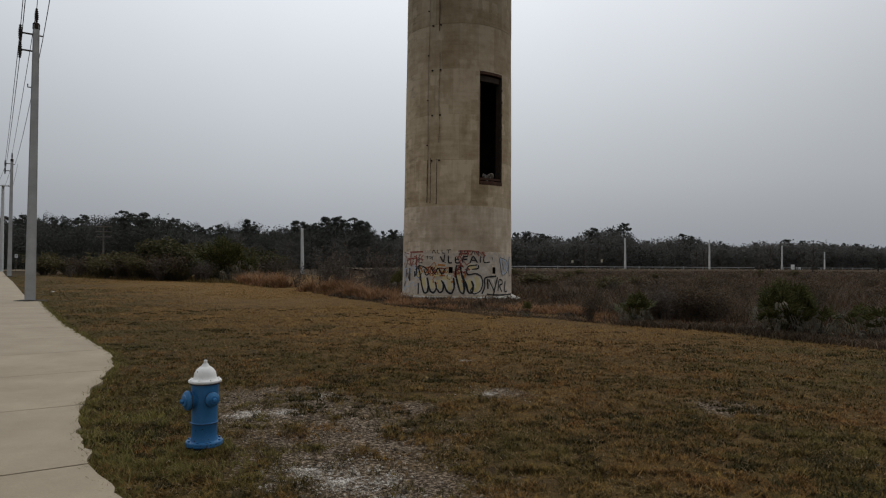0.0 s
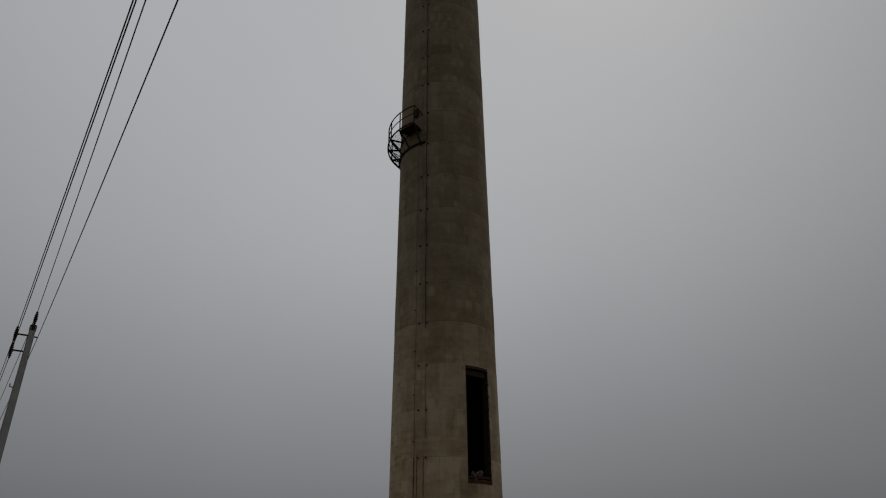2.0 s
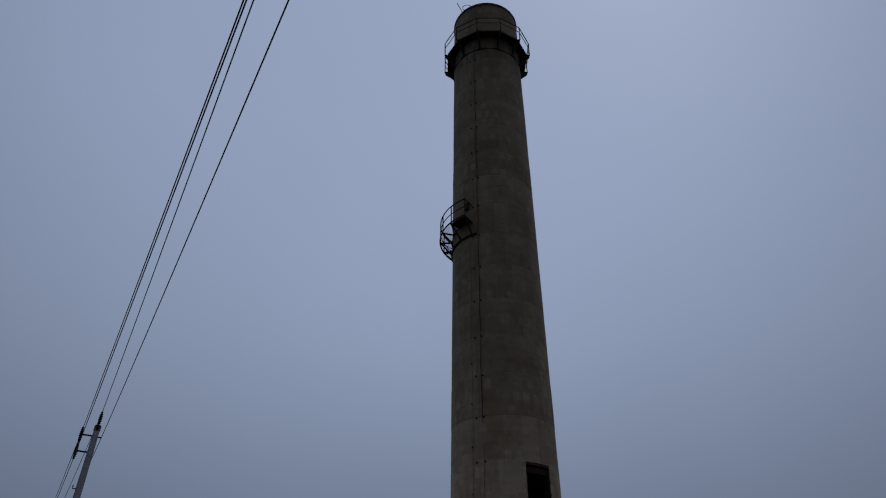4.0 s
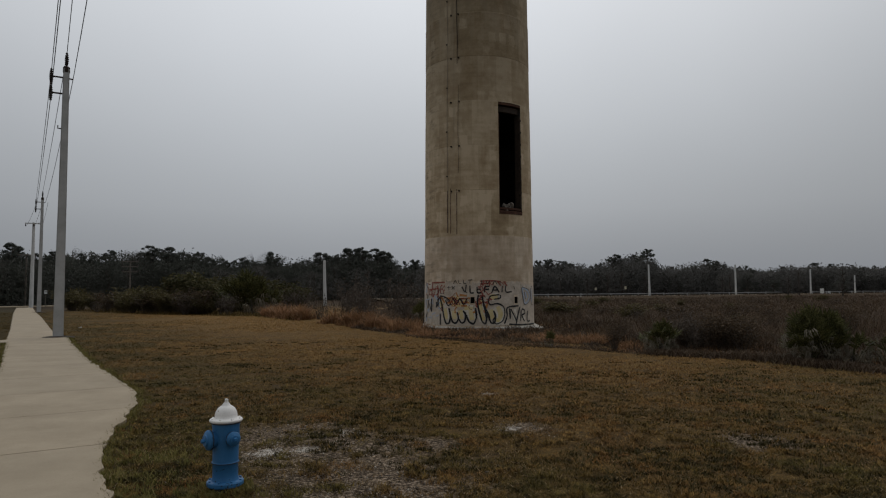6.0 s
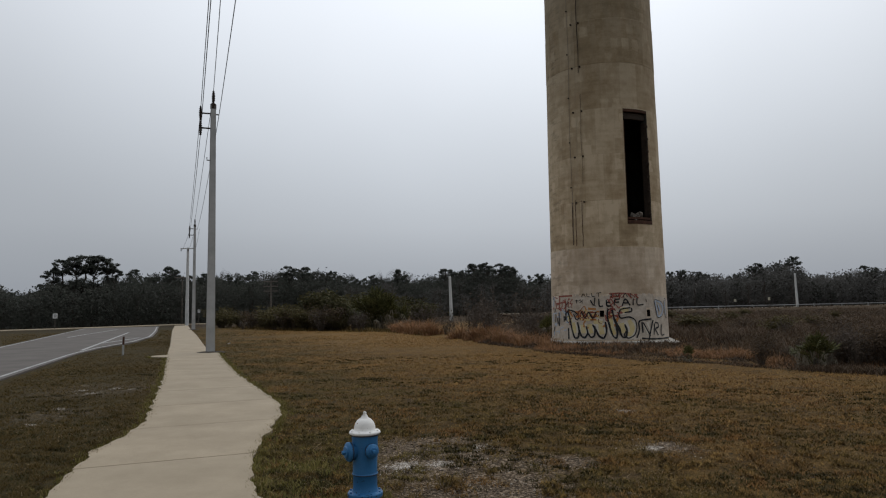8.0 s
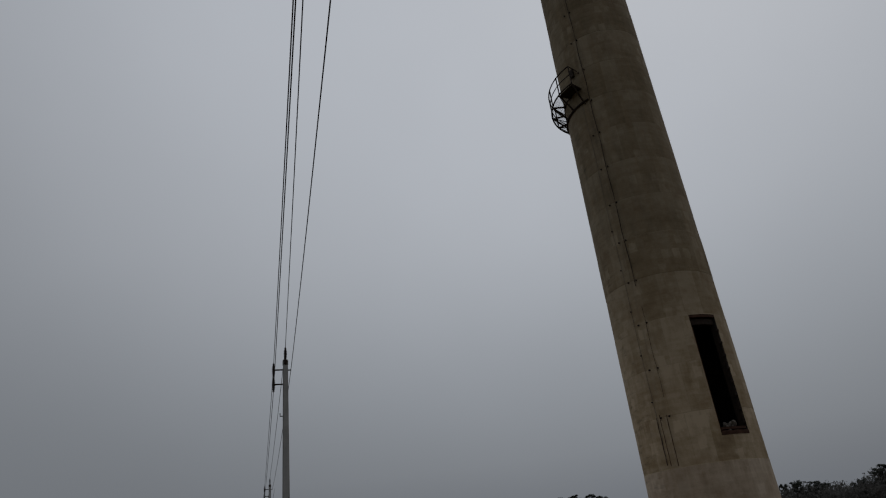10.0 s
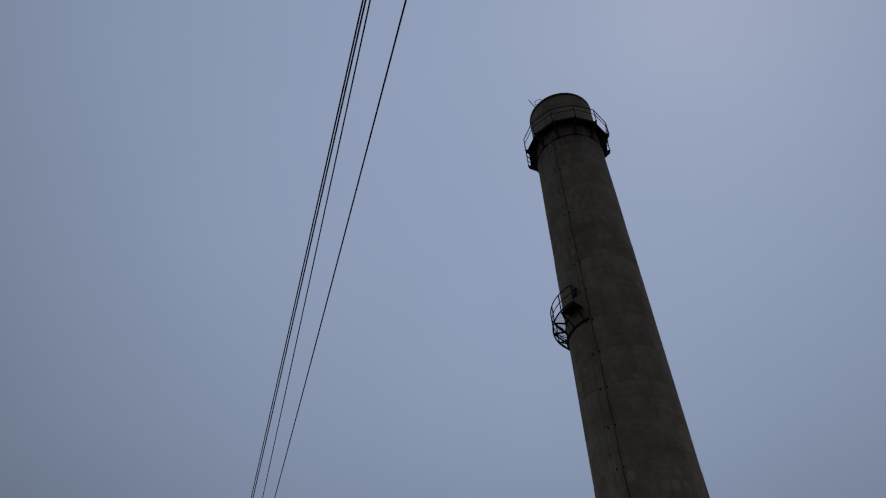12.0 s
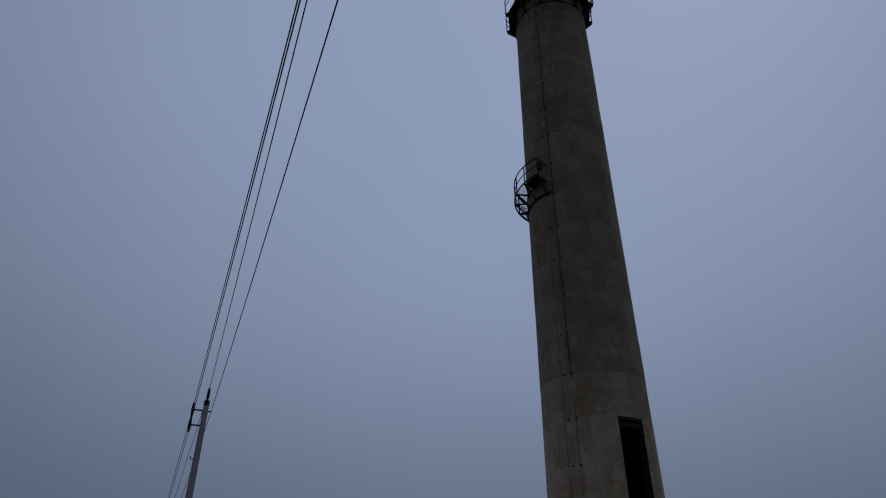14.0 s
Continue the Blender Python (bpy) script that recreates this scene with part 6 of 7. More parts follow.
def brush_field():
    rng = np.random.default_rng(21)
    # dead weeds over the unmown field
    k = 36000
    az = rng.uniform(-9, 50, k)
    d0 = np.interp(az, MOW_AZ, MOW_D)
    d = d0 + (np.interp(az, [-9, 8, 20, 30, 50], [112, 145, 172, 215, 260]) - d0) * rng.uniform(0, 1, k) ** 2.3
    x, y = d * np.sin(np.radians(az)), d * np.cos(np.radians(az))
    c = clumpy(x, y, 0.28, 9.0) + 0.6 * clumpy(x, y, 0.9, 3.0)
    keep = (np.hypot(x - TOWER.x, y - TOWER.y) > 3.3) & (c > -0.55)
    x, y, c, d0, d = x[keep], y[keep], c[keep], d0[keep], d[keep]
    rise = np.clip((d - d0) / 3.0, 0.32, 1)
    low = np.where((np.abs(x - TOWER.x) < 4.2) & (y < TOWER.y), 0.42, 1.0)
    h = (0.62 + 0.42 * c) * rise * low
    bx, by = tufts(rng, x, y, 5, 0.16)
    hh = np.repeat(h, 5) * rng.uniform(0.4, 1.25, len(bx))
    w = 0.006 + 0.0009 * np.hypot(bx, by)
    v, f = blades(rng, np.stack([bx, by, np.full(len(bx), -0.05)], 1), np.maximum(hh * 0.86, 0.06), w * 1.25, rng.uniform(0.1, 1.3, len(bx)))
    tagged(mesh_from("dead_weeds", v, f, M_WEED), "brown dead weeds covering the unmown field", "weeds", kind="stuff")
    # dead growth up the slope of the far road's bank
    q = rng.random(5200)
    o = rng.uniform(-7.5, -1.2, 5200)
    sx, sy = 343 / 448.5, 289 / 448.5
    x, y = -13 + 343 * q - o * -sy, 95 + 289 * q + o * sx
    z = np.interp(o, [-7.5, -6, -2.5, 0], [-0.1, -0.2, 0.5, 0.7])
    bx, by = tufts(rng, x, y, 4, 0.4)
    v, f = blades(rng, np.stack([bx, by, np.repeat(z, 4)], 1), rng.uniform(0.15, 0.6, len(bx)), rng.uniform(0.08, 0.2, len(bx)), rng.uniform(0.1, 0.9, len(bx)))
    tagged(mesh_from("bank_weeds", v, f, M_WEED), "brown dead weeds up the far road's bank", "weeds", kind="stuff")
    # rust-coloured sedge
    k = 3600
    az = np.concatenate([rng.uniform(-17, -7.5, k), rng.uniform(-8, -4, 900), rng.uniform(7, 40, 1200), rng.uniform(6.5, 13.5, 1300), rng.uniform(11, 24, 1300), rng.uniform(-4.5, 7.5, 1500)])
    d0 = np.interp(az, MOW_AZ, MOW_D)
    d = d0 + np.abs(rng.normal(0, 3.4, len(az))) + rng.uniform(-0.2, 0.9, len(az))
    x, y = d * np.sin(np.radians(az)), d * np.cos(np.radians(az))
    c = clumpy(x, y, 0.5, 1.0) + 0.7 * clumpy(x, y, 1.3, 6.0)
    keep = (c > 0.12) & (np.hypot(x - TOWER.x, y - TOWER.y) > 3.3)
    x, y, c, d, d0 = x[keep], y[keep], c[keep], d[keep], d0[keep]
    h = (0.6 + 0.6 * c) * np.clip((d - d0) / 1.6, 0.3, 1) * np.interp(np.degrees(np.arctan2(x, y)), [-9, -7, -4, -3], [0.95, 0.7, 0.5, 0.26])
    bx, by = tufts(rng, x, y, 7, 0.08)
    hh = np.repeat(h * rng.uniform(0.45, 1.35, len(h)), 7) * rng.uniform(0.4, 1.2, len(bx))
    v, f = blades(rng, np.stack([bx, by, np.full(len(bx), -0.05)], 1), hh, 0.006 + 0.0010 * np.hypot(bx, by), rng.uniform(0.1, 1.5, len(bx)))
    tagged(mesh_from("broom_sedge", v, f, M_SEDGE), "rust-orange broom sedge at the field's edge", "sedge", kind="stuff")
    # taller dry grass in front of the far wood
    k = 2600
    az = rng.uniform(-31, -14, k)
    d0 = np.interp(az, MOW_AZ, MOW_D)
    d = d0 + np.abs(rng.normal(0, 9, k))
    x, y = d * np.sin(np.radians(az)), d * np.cos(np.radians(az))
    keep = ~in_road(x, y, 1.5) & ~in_walk(x, y, 1.5)
    x, y = x[keep], y[keep]
    bx, by = tufts(rng, x, y, 4, 0.3)
    v, f = blades(rng, np.stack([bx, by, np.full(len(bx), -0.05)], 1), rng.uniform(0.05, 0.4, len(bx)) * np.repeat(np.clip(0.6 + 1.6 * clumpy(x, y, 0.25, 5.0), 0.2, 1.4), 4), np.full(len(bx), 0.04), rng.uniform(0.1, 0.9, len(bx)))
    tagged(mesh_from("rough_grass", v, f, M_VERGE), "rough dry grass before the thicket", "weeds", kind="stuff")


brush_field()


def brush_pile(p, wide):
    """A low heap of bleached broken sticks."""
    rng = random.Random(3)
    th = thing("brush_pile", pose(p[0], p[1], -0.05), "low heap of bleached broken sticks in the field", "brush pile")
    for i in range(44):
        bm = bmesh.new()
        a, r = rng.uniform(0, 2 * math.pi), wide * 0.5 * math.sqrt(rng.random())
        c = Vector((r * math.cos(a), 0.6 * r * math.sin(a), 0.1 + 0.5 * rng.random() * (1 - r / wide)))
        d = Vector((rng.uniform(-1, 1), rng.uniform(-1, 1), rng.uniform(-0.35, 0.5))).normalized() * rng.uniform(0.25, 0.55)
        tube(bm, [c - d, c + Vector((0, 0, rng.uniform(-0.05, 0.06))), c + d], rng.uniform(0.018, 0.04), 5, 0.012)
        part("stick", bm, M_STRAW, th)


brush_pile((-6.6, 55.0), 1.9)


# ---- shrubs ----
def shrub(name, seed, leaves, leaf_size, mat, label, bare=0.4):
    """A many-stemmed bush about a metre high and as wide."""
    rng = np.random.default_rng(seed)
    th = thing(name, Matrix(), label, "shrub", label)
    bm = bmesh.new()
    ends = []
    for i in range(16):
        a, lean = rng.uniform(0, 2 * math.pi), rng.uniform(0.1, 0.55)
        h = rng.uniform(0.55, 1.0)
        p = [Vector((0.05 * math.cos(a), 0.05 * math.sin(a), -0.03))]
        for q in (0.4, 0.75, 1.0):
            p.append(Vector((math.cos(a) * lean * q * h + rng.normal(0, 0.03), math.sin(a) * lean * q * h + rng.normal(0, 0.03), h * q)))
        tube(bm, p, 0.011, 4, 0.004)
        ends += p[1:]
        for _ in range(4):
            b = p[int(rng.integers(1, 4))]
            e = b + Vector((rng.normal(0, 0.13), rng.normal(0, 0.13), rng.uniform(0.05, 0.24)))
            tube(bm, [b, e], 0.005, 3, 0.002)
            ends.append(e)
    part("branching", bm, M_TWIG, th, "bare grey stems")
    pts = np.array([tuple(e) for e in ends])
    c = pts[rng.integers(0, len(pts), leaves)] + rng.normal(0, 0.085, (leaves, 3))
    c[:, 2] = np.abs(c[:, 2])
    v, f = leaf_cards(rng, c, leaf_size)
    mesh_from("foliage", v, f, mat, th)
    return th


green_shrub = shrub("evergreen_shrub", 1, 1500, 0.075, M_SHRUB, "dark green dense evergreen shrub")
grey_shrub = shrub("bare_shrub", 2, 170, 0.05, M_TWIG, "grey leafless winter shrub")
brown_shrub = shrub("brown_shrub", 3, 900, 0.045, M_BROWN, "brown half-dead shrub in the field")
olive_shrub = shrub("olive_shrub", 4, 1700, 0.06, M_OLIVE, "low olive-brown bush before the wood")


def stand(proto, az, d, h, wide=1.0, first=False):
    a = radians(az)
    m = pose(d * math.sin(a), d * math.cos(a), -0.03, 0, 0, (az * 77) % 360) @ Matrix.Diagonal((h * wide, h * wide, h, 1))
    if first:
        proto.matrix_basis = m
        return proto
    return copy_thing(proto, m)


rs = random.Random(31)
stand(green_shrub, -21.4, 60.0, 2.2, 1.2)
for az, d, h in ((-26.1, 72, 2.0), (-24.3, 66, 2.2), (-23.4, 65, 2.7), (-22.6, 64, 2.9), (-22.0, 62, 2.6), (-21.2, 66, 2.4), (-19.4, 66, 2.6), (-18.6, 68, 3.0), (-20.8, 70, 2.7), (-15.9, 66, 2.2), (-14.2, 64, 2.0)):
    stand(green_shrub, az + rs.uniform(-0.2, 0.2), d, h * rs.uniform(0.9, 1.1), rs.uniform(1.2, 1.7))
for i in range(46):
    az = rs.uniform(-31.5, -19.5)
    d = float(np.interp(az, MOW_AZ, MOW_D)) + 1.5 + 9 * rs.random() ** 1.5
    stand(rs.choice((olive_shrub, olive_shrub, brown_shrub, grey_shrub)), az, d, rs.uniform(0.7, 1.9), rs.uniform(1.3, 2.0))
for az, d, h in ((-12.0, 39, 1.1), (-10.6, 40, 1.4), (-9.3, 37.5, 1.8), (-8.5, 36, 1.7), (-12.3, 44, 1.7), (-13.4, 47, 1.8), (-14.6, 50, 2.0), (-4.0, 36.5, 1.5), (-5.4, 39, 1.5), (-10.0, 46, 2.3), (-9.0, 45, 2.5), (-6.0, 46, 2.2), (-5.0, 48, 2.4)):
    stand(grey_shrub, az + rs.uniform(-0.2, 0.2), d, h * rs.uniform(0.9, 1.1), rs.uniform(1.0, 1.5))
for az, d, h in ((12.6, 20.4, 0.8), (18.2, 20.3, 1.05), (18.9, 20.0, 1.2), (19.6, 20.6, 1.15), (20.3, 20.2, 1.1), (21.4, 19.9, 1.0), (22.0, 20.6, 1.2), (22.4, 19.6, 0.9)):
    stand(rs.choice((grey_shrub, brown_shrub)), az, d, h * rs.uniform(0.72, 0.95), rs.uniform(1.0, 1.4))
for i in range(44):
    az = rs.uniform(7, 44)
    d = np.interp(az, MOW_AZ, MOW_D) + rs.choice((1.6, 2.2, 3.0, 4.0, 6.0, 10.0, 16.0, 25.0))
    if d < 24 and (13.5 < az < 17.5 or 23 < az < 36) or az < 12.5 and d < 32:
        continue
    stand(rs.choice((brown_shrub, brown_shrub, grey_shrub)), az, float(d), rs.uniform(0.6, 1.15), rs.uniform(0.9, 1.4))
for i in range(80):
    az = rs.uniform(6, 46)
    d = 34 + 78 * rs.random() ** 1.3
    stand(rs.choice((brown_shrub, brown_shrub, brown_shrub, olive_shrub)), az, d, rs.uniform(0.45, 1.0), rs.uniform(1.4, 3.0))
stand(green_shrub, -23.0, 68.0, 2.6, 1.4, True)
stand(olive_shrub, -26.8, 66.0, 1.5, 1.8, True)
stand(grey_shrub, 17.9, 20.6, 1.05, 1.0, True)
stand(brown_shrub, 20.9, 20.0, 1.0, 1.2, True)


# ---- palmettos ----
def frond_mesh(name, mat, seed, spread=84, count=17, reach=0.62, width=0.021, hang=0.05):
    """A fan-shaped palm leaf: stalk along +y and up, then narrow folded fingers set in a fan; hang lets the fingers drop."""
    rng = np.random.default_rng(seed)
    bm = bmesh.new()
    hub = Vector((0, 0.50, 0.40))
    tube(bm, [Vector((0, 0, 0)), Vector((0, 0.26, 0.23)), hub], 0.010, 4, 0.007)
    ahead = Vector((0, 0.78, 0.62)).normalized()
    side = Vector((1, 0, 0))
    lift = side.cross(ahead)
    heart = bm.verts.new(hub + ahead * 0.02)
    bm.verts.ensure_lookup_table()
    bm.faces.new((bm.verts[-2], bm.verts[-3], heart))
    for i in range(count):
        a = radians(-spread + 2 * spread * i / (count - 1) + rng.uniform(-4, 4))
        d = (ahead * math.cos(a) + side * math.sin(a) + lift * rng.uniform(-0.10, 0.16)).normalized()
        w = d.cross(lift).normalized() * width
        ln = reach * (1.0 - 0.28 * (abs(a) / radians(spread)) ** 2) * rng.uniform(0.72, 1.08)
        drop = Vector((0, 0, -1)) * ln
        p1 = hub + d * ln * 0.42 + drop * hang * 0.2
        p2 = hub + d * ln * (0.78 - 0.3 * hang) + drop * hang * 0.7
        p3 = hub + d * ln * (1.0 - 0.55 * hang) + drop * hang * rng.uniform(1.0, 1.5)
        rings = [[bm.verts.new(p - w * q), bm.verts.new(p + lift * 0.010 * q), bm.verts.new(p + w * q)] for p, q in ((p1, 1.0), (p2, 0.62))]
        bm.faces.new((heart, rings[0][1], rings[0][0]))
        bm.faces.new((heart, rings[0][2], rings[0][1]))
        tip = bm.verts.new(p3)
        for r0, r1 in zip(rings, rings[1:]):
            bm.faces.new((r0[0], r0[1], r1[1], r1[0]))
            bm.faces.new((r0[1], r0[2], r1[2], r1[1]))
        bm.faces.new((rings[-1][0], rings[-1][1], tip))
        bm.faces.new((rings[-1][1], rings[-1][2], tip))
    me = bpy.data.meshes.new(name)
    bm.to_mesh(me)
    bm.free()
    me.materials.append(mat)
    return me


FRONDS = [frond_mesh("frond", M_FROND, i, 80, 15, 0.60, 0.031, 0.03 + 0.08 * i) for i in range(3)]
STIFF = [frond_mesh("frond", M_FROND, 20 + i, 50, 7, 0.62, 0.036, 0.06 + 0.12 * i) for i in range(3)]
DRY = [frond_mesh("dry_frond", M_FROND_DRY, 9 + i, 30, 4, 0.64, 0.027, 0.7 + 0.3 * i) for i in range(3)]


def palmetto(p, size, green, dry, seed, label, stem=0.25, fans=None, wide=0.3):
    rng = random.Random(seed)
    th = thing("palmetto", pose(p[0], p[1], -0.04, 0, 0, rng.uniform(0, 360)) @ Matrix.Diagonal((size, size, size, 1)), label, "palmetto", "palmettos at the field's edge")
    bm = bmesh.new()
    lathe(bm, [(0.10, -0.05), (0.13, 0.06), (0.11, stem * 0.6), (0.07, stem), (0, stem + 0.03)], 9)
    part("trunk", bm, M_BARK, th)
    for i in range(green + dry):
        is_dry = i >= green
        f = new("dry_frond" if is_dry else "frond", rng.choice(DRY if is_dry else fans or FRONDS))
        f.parent = th
        level = rng.random()
        tilt = rng.uniform(-45, 25) if is_dry else 10 + 60 * level + rng.uniform(-10, 10)
        s = rng.uniform(0.55, 0.9) if is_dry else rng.uniform(0.72, 1.12)
        a, r = rng.uniform(0, 360), wide * math.sqrt(rng.random())
        foot = (r * math.sin(radians(a)), r * math.cos(radians(a)))
        z = stem * (rng.uniform(0.2, 0.9) if is_dry else 0.08 + 0.92 * level)
        f.matrix_basis = pose(foot[0], foot[1], z, 0, 0, -a + rng.uniform(-40, 40)) @ pose(0, 0, 0, tilt, rng.uniform(-25, 25), 0) @ Matrix.Diagonal((s, s, s, 1))
    return th


palmetto((8.2, 16.15), 0.72, 54, 50, 1, "large green palmetto with hanging dry fronds", 0.85, None, 0.24)
palmetto((8.78, 16.3), 0.70, 50, 50, 2, "green palmetto with dry grey skirt", 0.8, None, 0.26)
palmetto((9.1, 15.95), 0.62, 10, 26, 11, "low palmetto with grey dead fronds", 0.3, STIFF)
palmetto((5.5, 18.85), 0.64, 50, 46, 3, "smaller palmetto with pale dry fronds", 0.42, STIFF, 0.3)
palmetto((9.9, 15.6), 0.72, 26, 32, 4, "low palmetto, mostly dry bleached fronds", 0.25, STIFF, 0.5)
palmetto((10.6, 15.3), 0.72, 26, 32, 5, "low palmetto, mostly dry bleached fronds", 0.25, STIFF, 0.5)
palmetto((2.72, 20.9), 0.42, 8, 6, 6, "tiny palmetto at the mown edge")
palmetto((-18.0, 55.2), 2.5, 40, 22, 7, "tall dark palmetto clump before the wood", 0.45)
palmetto((-16.7, 55.6), 2.0, 22, 34, 8, "dark palmetto with grey dead fronds", 0.4)
palmetto((-19.0, 56.5), 1.9, 30, 12, 9, "dark palmetto beside the thicket", 0.4)
palmetto((-2.2, 35.6), 0.95, 26, 6, 10, "dark palmetto close to the chimney's foot", 0.4)


# ---- the far wood ----
def tree(name, seed, kind, label):
    """A tree ten metres high: tapered trunk, limbs, and a crown of leaf sprays in clumps with gaps."""
    rng = np.random.default_rng(seed)
    th = thing(name, Matrix(), label, "tree", "trees of the far wood")
    bm = bmesh.new()
    trunk = [Vector((0, 0, -0.3))]
    for i in range(1, 8):
        trunk.append(Vector((rng.normal(0, 0.10) * i * 0.4, rng.normal(0, 0.10) * i * 0.4, 9.4 * i / 7)))
    tube(bm, trunk, 0.2 if kind == "pine" else 0.26, 7, 0.05)
    clumps = []
    top = trunk[-1]
    count = {"pine": 30, "oak": 58, "bare": 40}[kind]
    flat = rng.uniform(0.8, 1.35)
    for i in range(count):
        a = rng.uniform(0, 2 * math.pi)
        if kind == "pine" and i < 25:
            up = rng.uniform(-0.85, 1.0)
            reach = math.sqrt(max(0.05, 1 - up * up)) * rng.uniform(0.5, 1.0) * 1.4
            z = 9.75 + 1.15 * flat * (up - 1)
            size = rng.uniform(0.24, 0.52)
        elif kind == "pine":
            z, reach, size = rng.uniform(5.2, 7.6), rng.uniform(0.7, 1.6), rng.uniform(0.22, 0.42)
        else:
            z = rng.uniform(2.4, 9.5)
            reach = rng.uniform(0.3, 1) * 3.0 * math.sqrt(max(0.05, 1 - ((z - 5.2) / 4.9) ** 2))
            size = rng.uniform(0.4, 0.9)
        low = max(1.5, z - (0.55 * reach + 0.2 if kind == "pine" else 1.2)) / 9.4 * 7
        start = trunk[min(6, int(low))].lerp(trunk[min(7, int(low) + 1)], low % 1)
        end = Vector((start.x + reach * math.cos(a), start.y + reach * math.sin(a), z))
        tube(bm, [start, start.lerp(end, 0.55) + Vector((0, 0, -0.15)), end], 0.06, 3, 0.02)
        clumps.append((end, size))
    part("trunk", bm, M_BARK, th, "grey-brown trunk and limbs")
    cs = []
    for end, size in clumps:
        k = {"pine": int(430 * size), "oak": 74, "bare": 34}[kind]
        g = rng.normal(size=(k, 3))
        g /= np.linalg.norm(g, axis=1)[:, None]
        g *= (rng.random(k) ** 0.45)[:, None] * np.array([size, size, size * (0.62 if kind == "pine" else 0.8)]) * rng.uniform(0.85, 1.15, (k, 1))
        cs.append(g + np.array(tuple(end)))
    c = np.concatenate(cs)
    v, f = leaf_cards(rng, c, {"pine": 0.11, "oak": 0.17, "bare": 0.10}[kind])
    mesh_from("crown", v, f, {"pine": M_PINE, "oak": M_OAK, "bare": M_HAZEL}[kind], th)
    return th


PINES = [tree("pine_tree", 40 + i, "pine", "tall pine with a clumped dark crown") for i in range(4)]
OAKS = [tree("oak_tree", 50 + i, "oak", "broad dark evergreen oak") for i in range(3)]
BARE = [tree("bare_tree", 60, "bare", "half-bare winter tree, its grey lightened for haze")]

TOP_AZ = [-70, -50, -46.2, -45.2, -44, -43, -39, -37.4, -36, -35, -33.6, -30.6, -29.5, -25.7, -24.5, -22.6, -21.4, -19.5, -16.4, -14.5, -12, -8.9, -6.4, -5.5, -4.3, 0, 6.5, 8.4, 10.6, 12.7, 15.2, 16.2, 18.2, 19.8, 21.6, 23.7, 27.2, 30.6, 33.4, 50]
TOP_EL = [1.9, 1.9, 2.6, 1.95, 2.3, 2.9, 3.0, 3.5, 3.3, 3.6, 3.3, 3.45, 3.25, 3.65, 3.5, 3.65, 3.3, 2.75, 3.3, 2.8, 3.3, 3.65, 3.3, 2.4, 2.7, 2.6, 2.5, 2.4, 2.2, 2.85, 3.0, 2.05, 2.1, 2.3, 2.0, 1.65, 1.95, 1.75, 1.45, 1.6]
PEAKS = [(-43.1, 3.6), (-42.4, 4.3), (-41.6, 4.5), (-40.9, 4.65), (-40.1, 4.6), (-39.4, 4.45), (-38.9, 3.8), (-34.9, 3.8), (-25.7, 3.9), (-24.4, 3.8), (-16.3, 3.5), (-12.2, 3.6), (-9.9, 3.85), (-8.8, 3.95), (-7.6, 3.85), (-6.8, 3.7), (-4.2, 2.95), (7.1, 2.9), (8.3, 2.65), (12.6, 3.15), (15.25, 3.55), (19.9, 2.6), (20.4, 2.45), (27.3, 2.1), (31.9, 1.75)]
WOOD_AZ = [-70, -50, -43, -33, -20, 0, 15, 22, 28, 35, 50]
WOOD_D = [124, 119, 119, 126, 150, 178, 205, 240, 290, 340, 360]


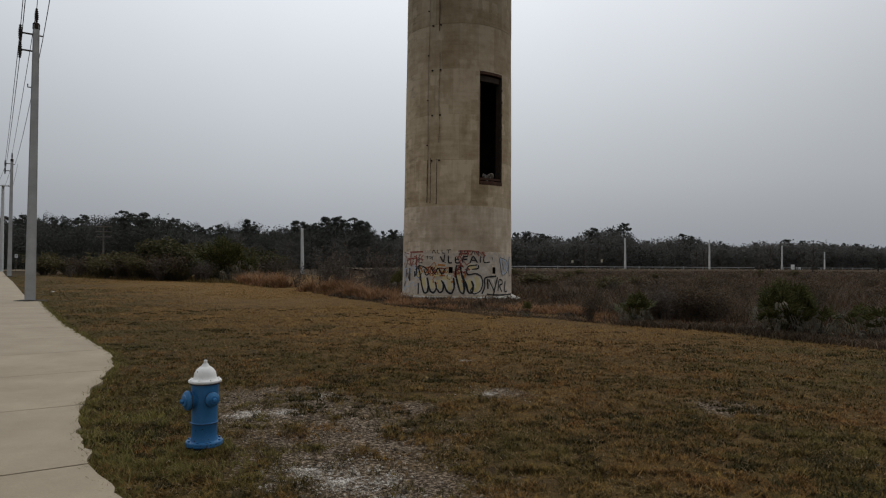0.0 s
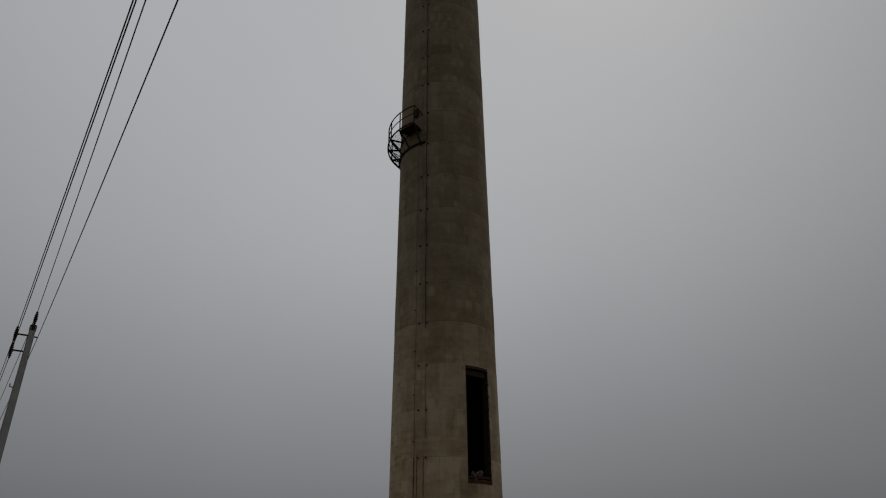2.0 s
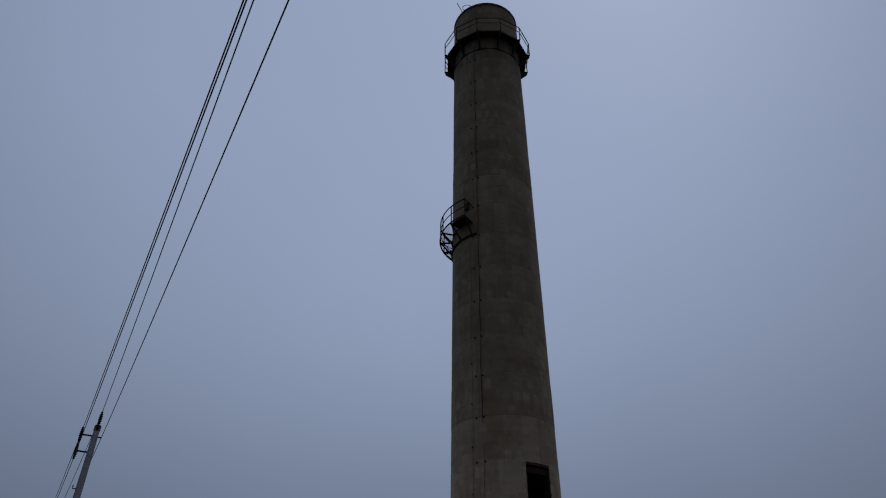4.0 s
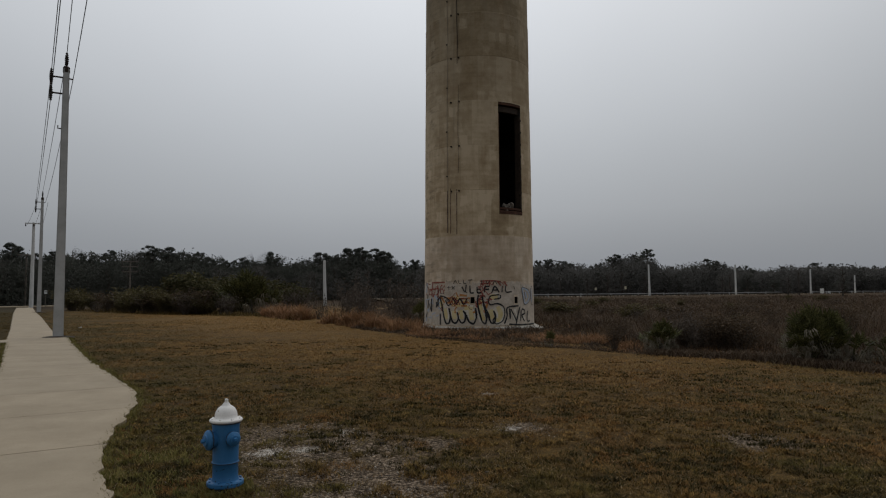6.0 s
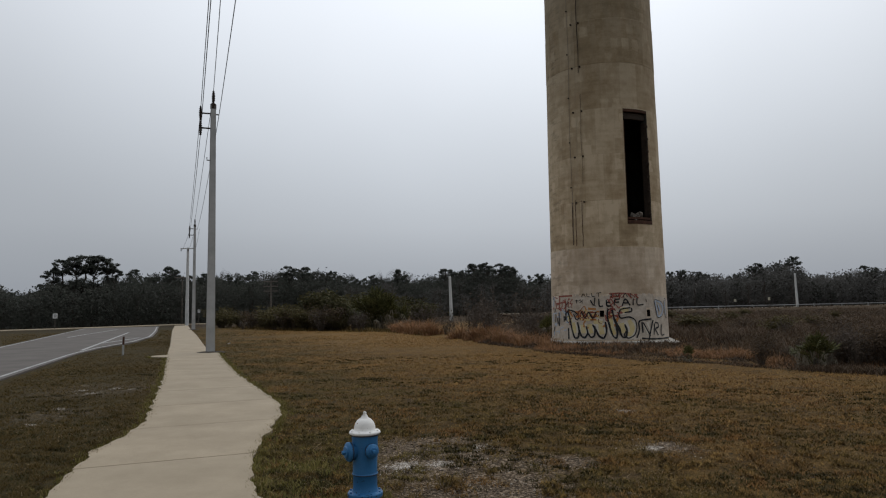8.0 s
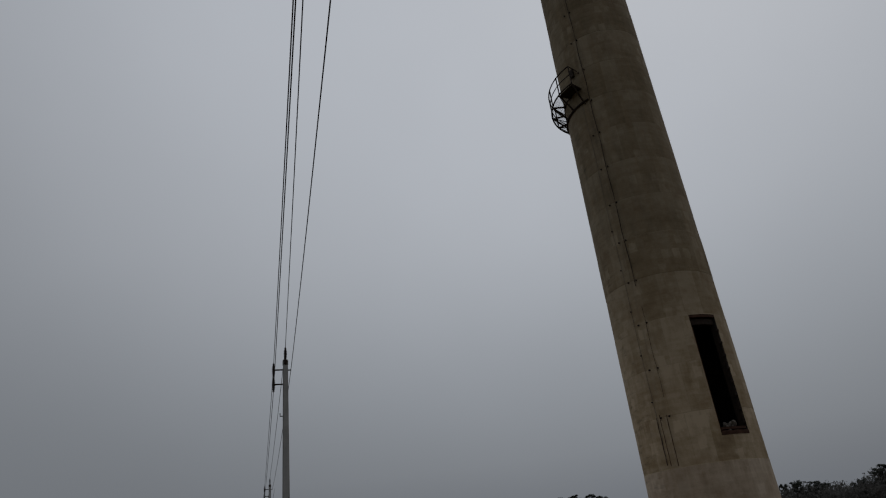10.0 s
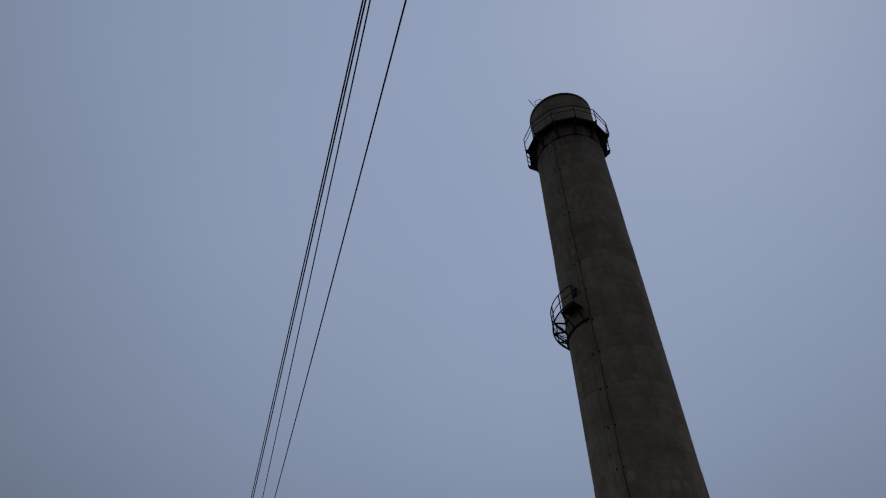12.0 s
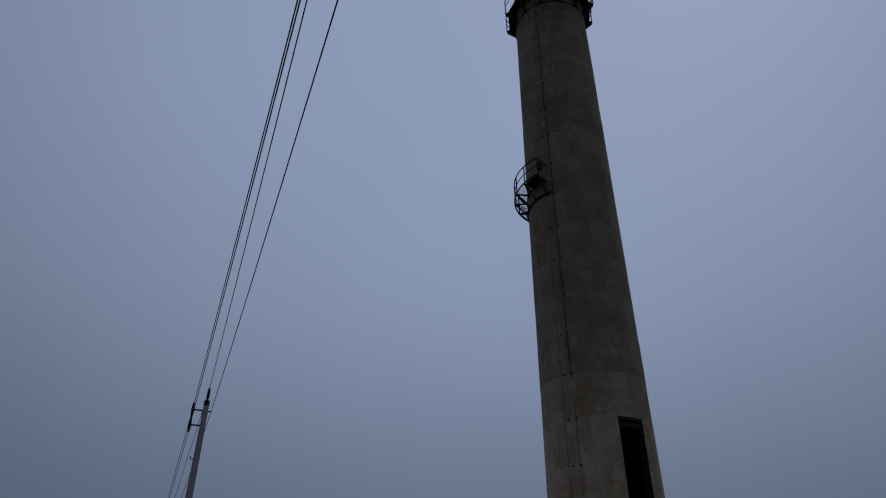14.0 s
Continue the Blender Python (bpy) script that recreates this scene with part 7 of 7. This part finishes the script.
def far_wood():
    rng = random.Random(77)
    last = {}

    def put(proto, az, d, h, wide):
        a = radians(az)
        m = pose(d * math.sin(a), d * math.cos(a), -0.1, 0, 0, rng.uniform(0, 360)) @ Matrix.Diagonal((h / 10 * wide, h / 10 * wide, h / 10, 1))
        if proto in last:
            copy_thing(proto, last[proto])
        last[proto] = m

    for row, (step, dd, lo, hi) in enumerate(((0.75, 6, 0.90, 1.03), (0.8, 0, 0.82, 0.97), (1.1, -7, 0.50, 0.82))):
        az = -68.0
        while az < 48:
            d = float(np.interp(az, WOOD_AZ, WOOD_D)) + dd + rng.uniform(-4, 4)
            el = 1.03 * float(np.interp(az, TOP_AZ, TOP_EL))
            h = (math.tan(radians(el)) * d + 1.68) * rng.uniform(lo, hi)
            if row < 2 and rng.random() < 0.32:
                put(rng.choice(PINES), az, d, h * rng.uniform(0.94, 1.06), rng.uniform(0.7, 1.05))
            # more of the pale trees to the right, where the haze is thicker
            elif rng.random() < (0.12 if az < 2 else 0.45):
                put(BARE[0], az, d, h, rng.uniform(0.9, 1.2))
            else:
                put(rng.choice(OAKS), az, d, h * rng.uniform(0.88, 1.03), rng.uniform(0.75, 1.15))
            az += step * rng.uniform(0.75, 1.25) * 150 / d
    for az, el in PEAKS:
        d = float(np.interp(az, WOOD_AZ, WOOD_D)) - 4
        put(rng.choice(PINES), az, d, math.tan(radians(el)) * d + 1.68, rng.uniform(1.0, 1.35))
    for az, d, h, wide in ((22.7, 190, 6.2, 1.2), (24.5, 197, 4.6, 1.5), (29.0, 228, 4.6, 2.0), (33.2, 250, 6.5, 1.6)):
        put(rng.choice(OAKS), az, d, h, wide)
    # leafless thicket before the wood
    for i in range(44):
        az = rng.choice((rng.uniform(-14.5, -1.5), rng.uniform(-14.5, -1.5), rng.uniform(-24, -14), rng.uniform(7, 30)))
        d = rng.uniform(112, 140) if az < 0 else rng.uniform(165, 195)
        put(BARE[0], az, d, (math.tan(radians(rng.uniform(1.3, 2.5))) * d + 1.68) * (1.0 if az < 0 else 0.8), rng.uniform(1.0, 1.6))
    for proto, m in last.items():
        proto.matrix_basis = m


far_wood()


def understory():
    rng = np.random.default_rng(91)
    k = 300000
    az = rng.uniform(-69, 49, k)
    d = np.interp(az, WOOD_AZ, WOOD_D) + rng.uniform(-13, 14, k)
    el = np.interp(az, TOP_AZ, TOP_EL)
    h = (np.tan(np.radians(el)) * d + 1.68) * (np.interp(az, [-4, 6], [0.78, 0.88]) + 0.34 * clumpy(az, d, 0.45, 3.0))
    z = rng.random(k) ** 1.0 * h
    x, y = d * np.sin(np.radians(az)), d * np.cos(np.radians(az))
    keep = ~in_road(x, y, 1.0) & ~in_walk(x, y, 1.0)
    v, f = leaf_cards(rng, np.stack([x, y, z], 1)[keep], 0.26 * np.clip(d[keep] / 130, 1, 2.6))
    back_az = rng.uniform(-69, 49, 60000)
    back_d = np.interp(back_az, WOOD_AZ, WOOD_D) + rng.uniform(13, 19, 60000)
    back_z = rng.random(60000) * 0.76 * (np.tan(np.radians(np.interp(back_az, TOP_AZ, TOP_EL))) * back_d + 1.68)
    bv, bf = leaf_cards(rng, np.stack([back_d * np.sin(np.radians(back_az)), back_d * np.cos(np.radians(back_az)), back_z], 1), 0.75 * np.clip(back_d / 130, 1, 2.6))
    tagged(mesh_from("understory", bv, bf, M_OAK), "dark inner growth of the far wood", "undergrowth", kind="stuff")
    # undergrowth to the right gets the paler colour that stands for haze
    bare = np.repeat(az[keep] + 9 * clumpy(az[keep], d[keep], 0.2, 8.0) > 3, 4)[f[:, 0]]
    for mine, mat, label in ((~bare, M_OAK, "dense dark undergrowth of the far wood"), (bare, M_HAZEL, "undergrowth of the far wood, coloured paler for haze")):
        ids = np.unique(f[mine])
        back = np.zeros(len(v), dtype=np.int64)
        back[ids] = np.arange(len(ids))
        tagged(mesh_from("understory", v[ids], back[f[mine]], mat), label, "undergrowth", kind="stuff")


understory()


# ---- pavement slabs, cut by tooled joints, with rims eaten into by grass ----
def pavement():
    root = thing("pavement", Matrix(), "buff concrete pavement in long slabs, grass over its rims", "pavement", kind="structure")
    s = 5.9 - 2.46 * 8
    while s < 97:
        s1 = s + (2.46 if s < 40 else 4.92)
        bm = bmesh.new()
        k, gap = 25, 0.014 if s < 8 else 0.007
        rows_t, rows_b = [], []
        for i in range(k):
            q = s + gap + (s1 - s - 2 * gap) * i / (k - 1)
            kl = float(edge(WALK_L, q)) + 0.08 * noise.noise(Vector((q * 2.3, 0, 1))) + 0.05 * noise.noise(Vector((q * 6, 0, 1)))
            kr = float(edge(WALK_R, q)) + 0.08 * noise.noise(Vector((q * 2.3, 9, 1))) + 0.05 * noise.noise(Vector((q * 6, 9, 1)))
            rows_t.append([bm.verts.new(along(q, kl + (kr - kl) * w, 0.018)) for w in (0, 0.5, 1)])
            rows_b.append([bm.verts.new(along(q, kl + (kr - kl) * w, -0.09)) for w in (0, 1)])
        for i in range(k - 1):
            for w in (0, 1):
                bm.faces.new((rows_t[i][w], rows_t[i][w + 1], rows_t[i + 1][w + 1], rows_t[i + 1][w]))
            bm.faces.new((rows_t[i][2], rows_b[i][1], rows_b[i + 1][1], rows_t[i + 1][2]))
            bm.faces.new((rows_t[i][0], rows_t[i + 1][0], rows_b[i + 1][0], rows_b[i][0]))
        bm.faces.new((rows_t[0][0], rows_b[0][0], rows_b[0][1], rows_t[0][2], rows_t[0][1]))
        bm.faces.new((rows_t[-1][0], rows_t[-1][1], rows_t[-1][2], rows_b[-1][1], rows_b[-1][0]))
        part("slab", bm, M_PAVE, root)
        s = s1


pavement()
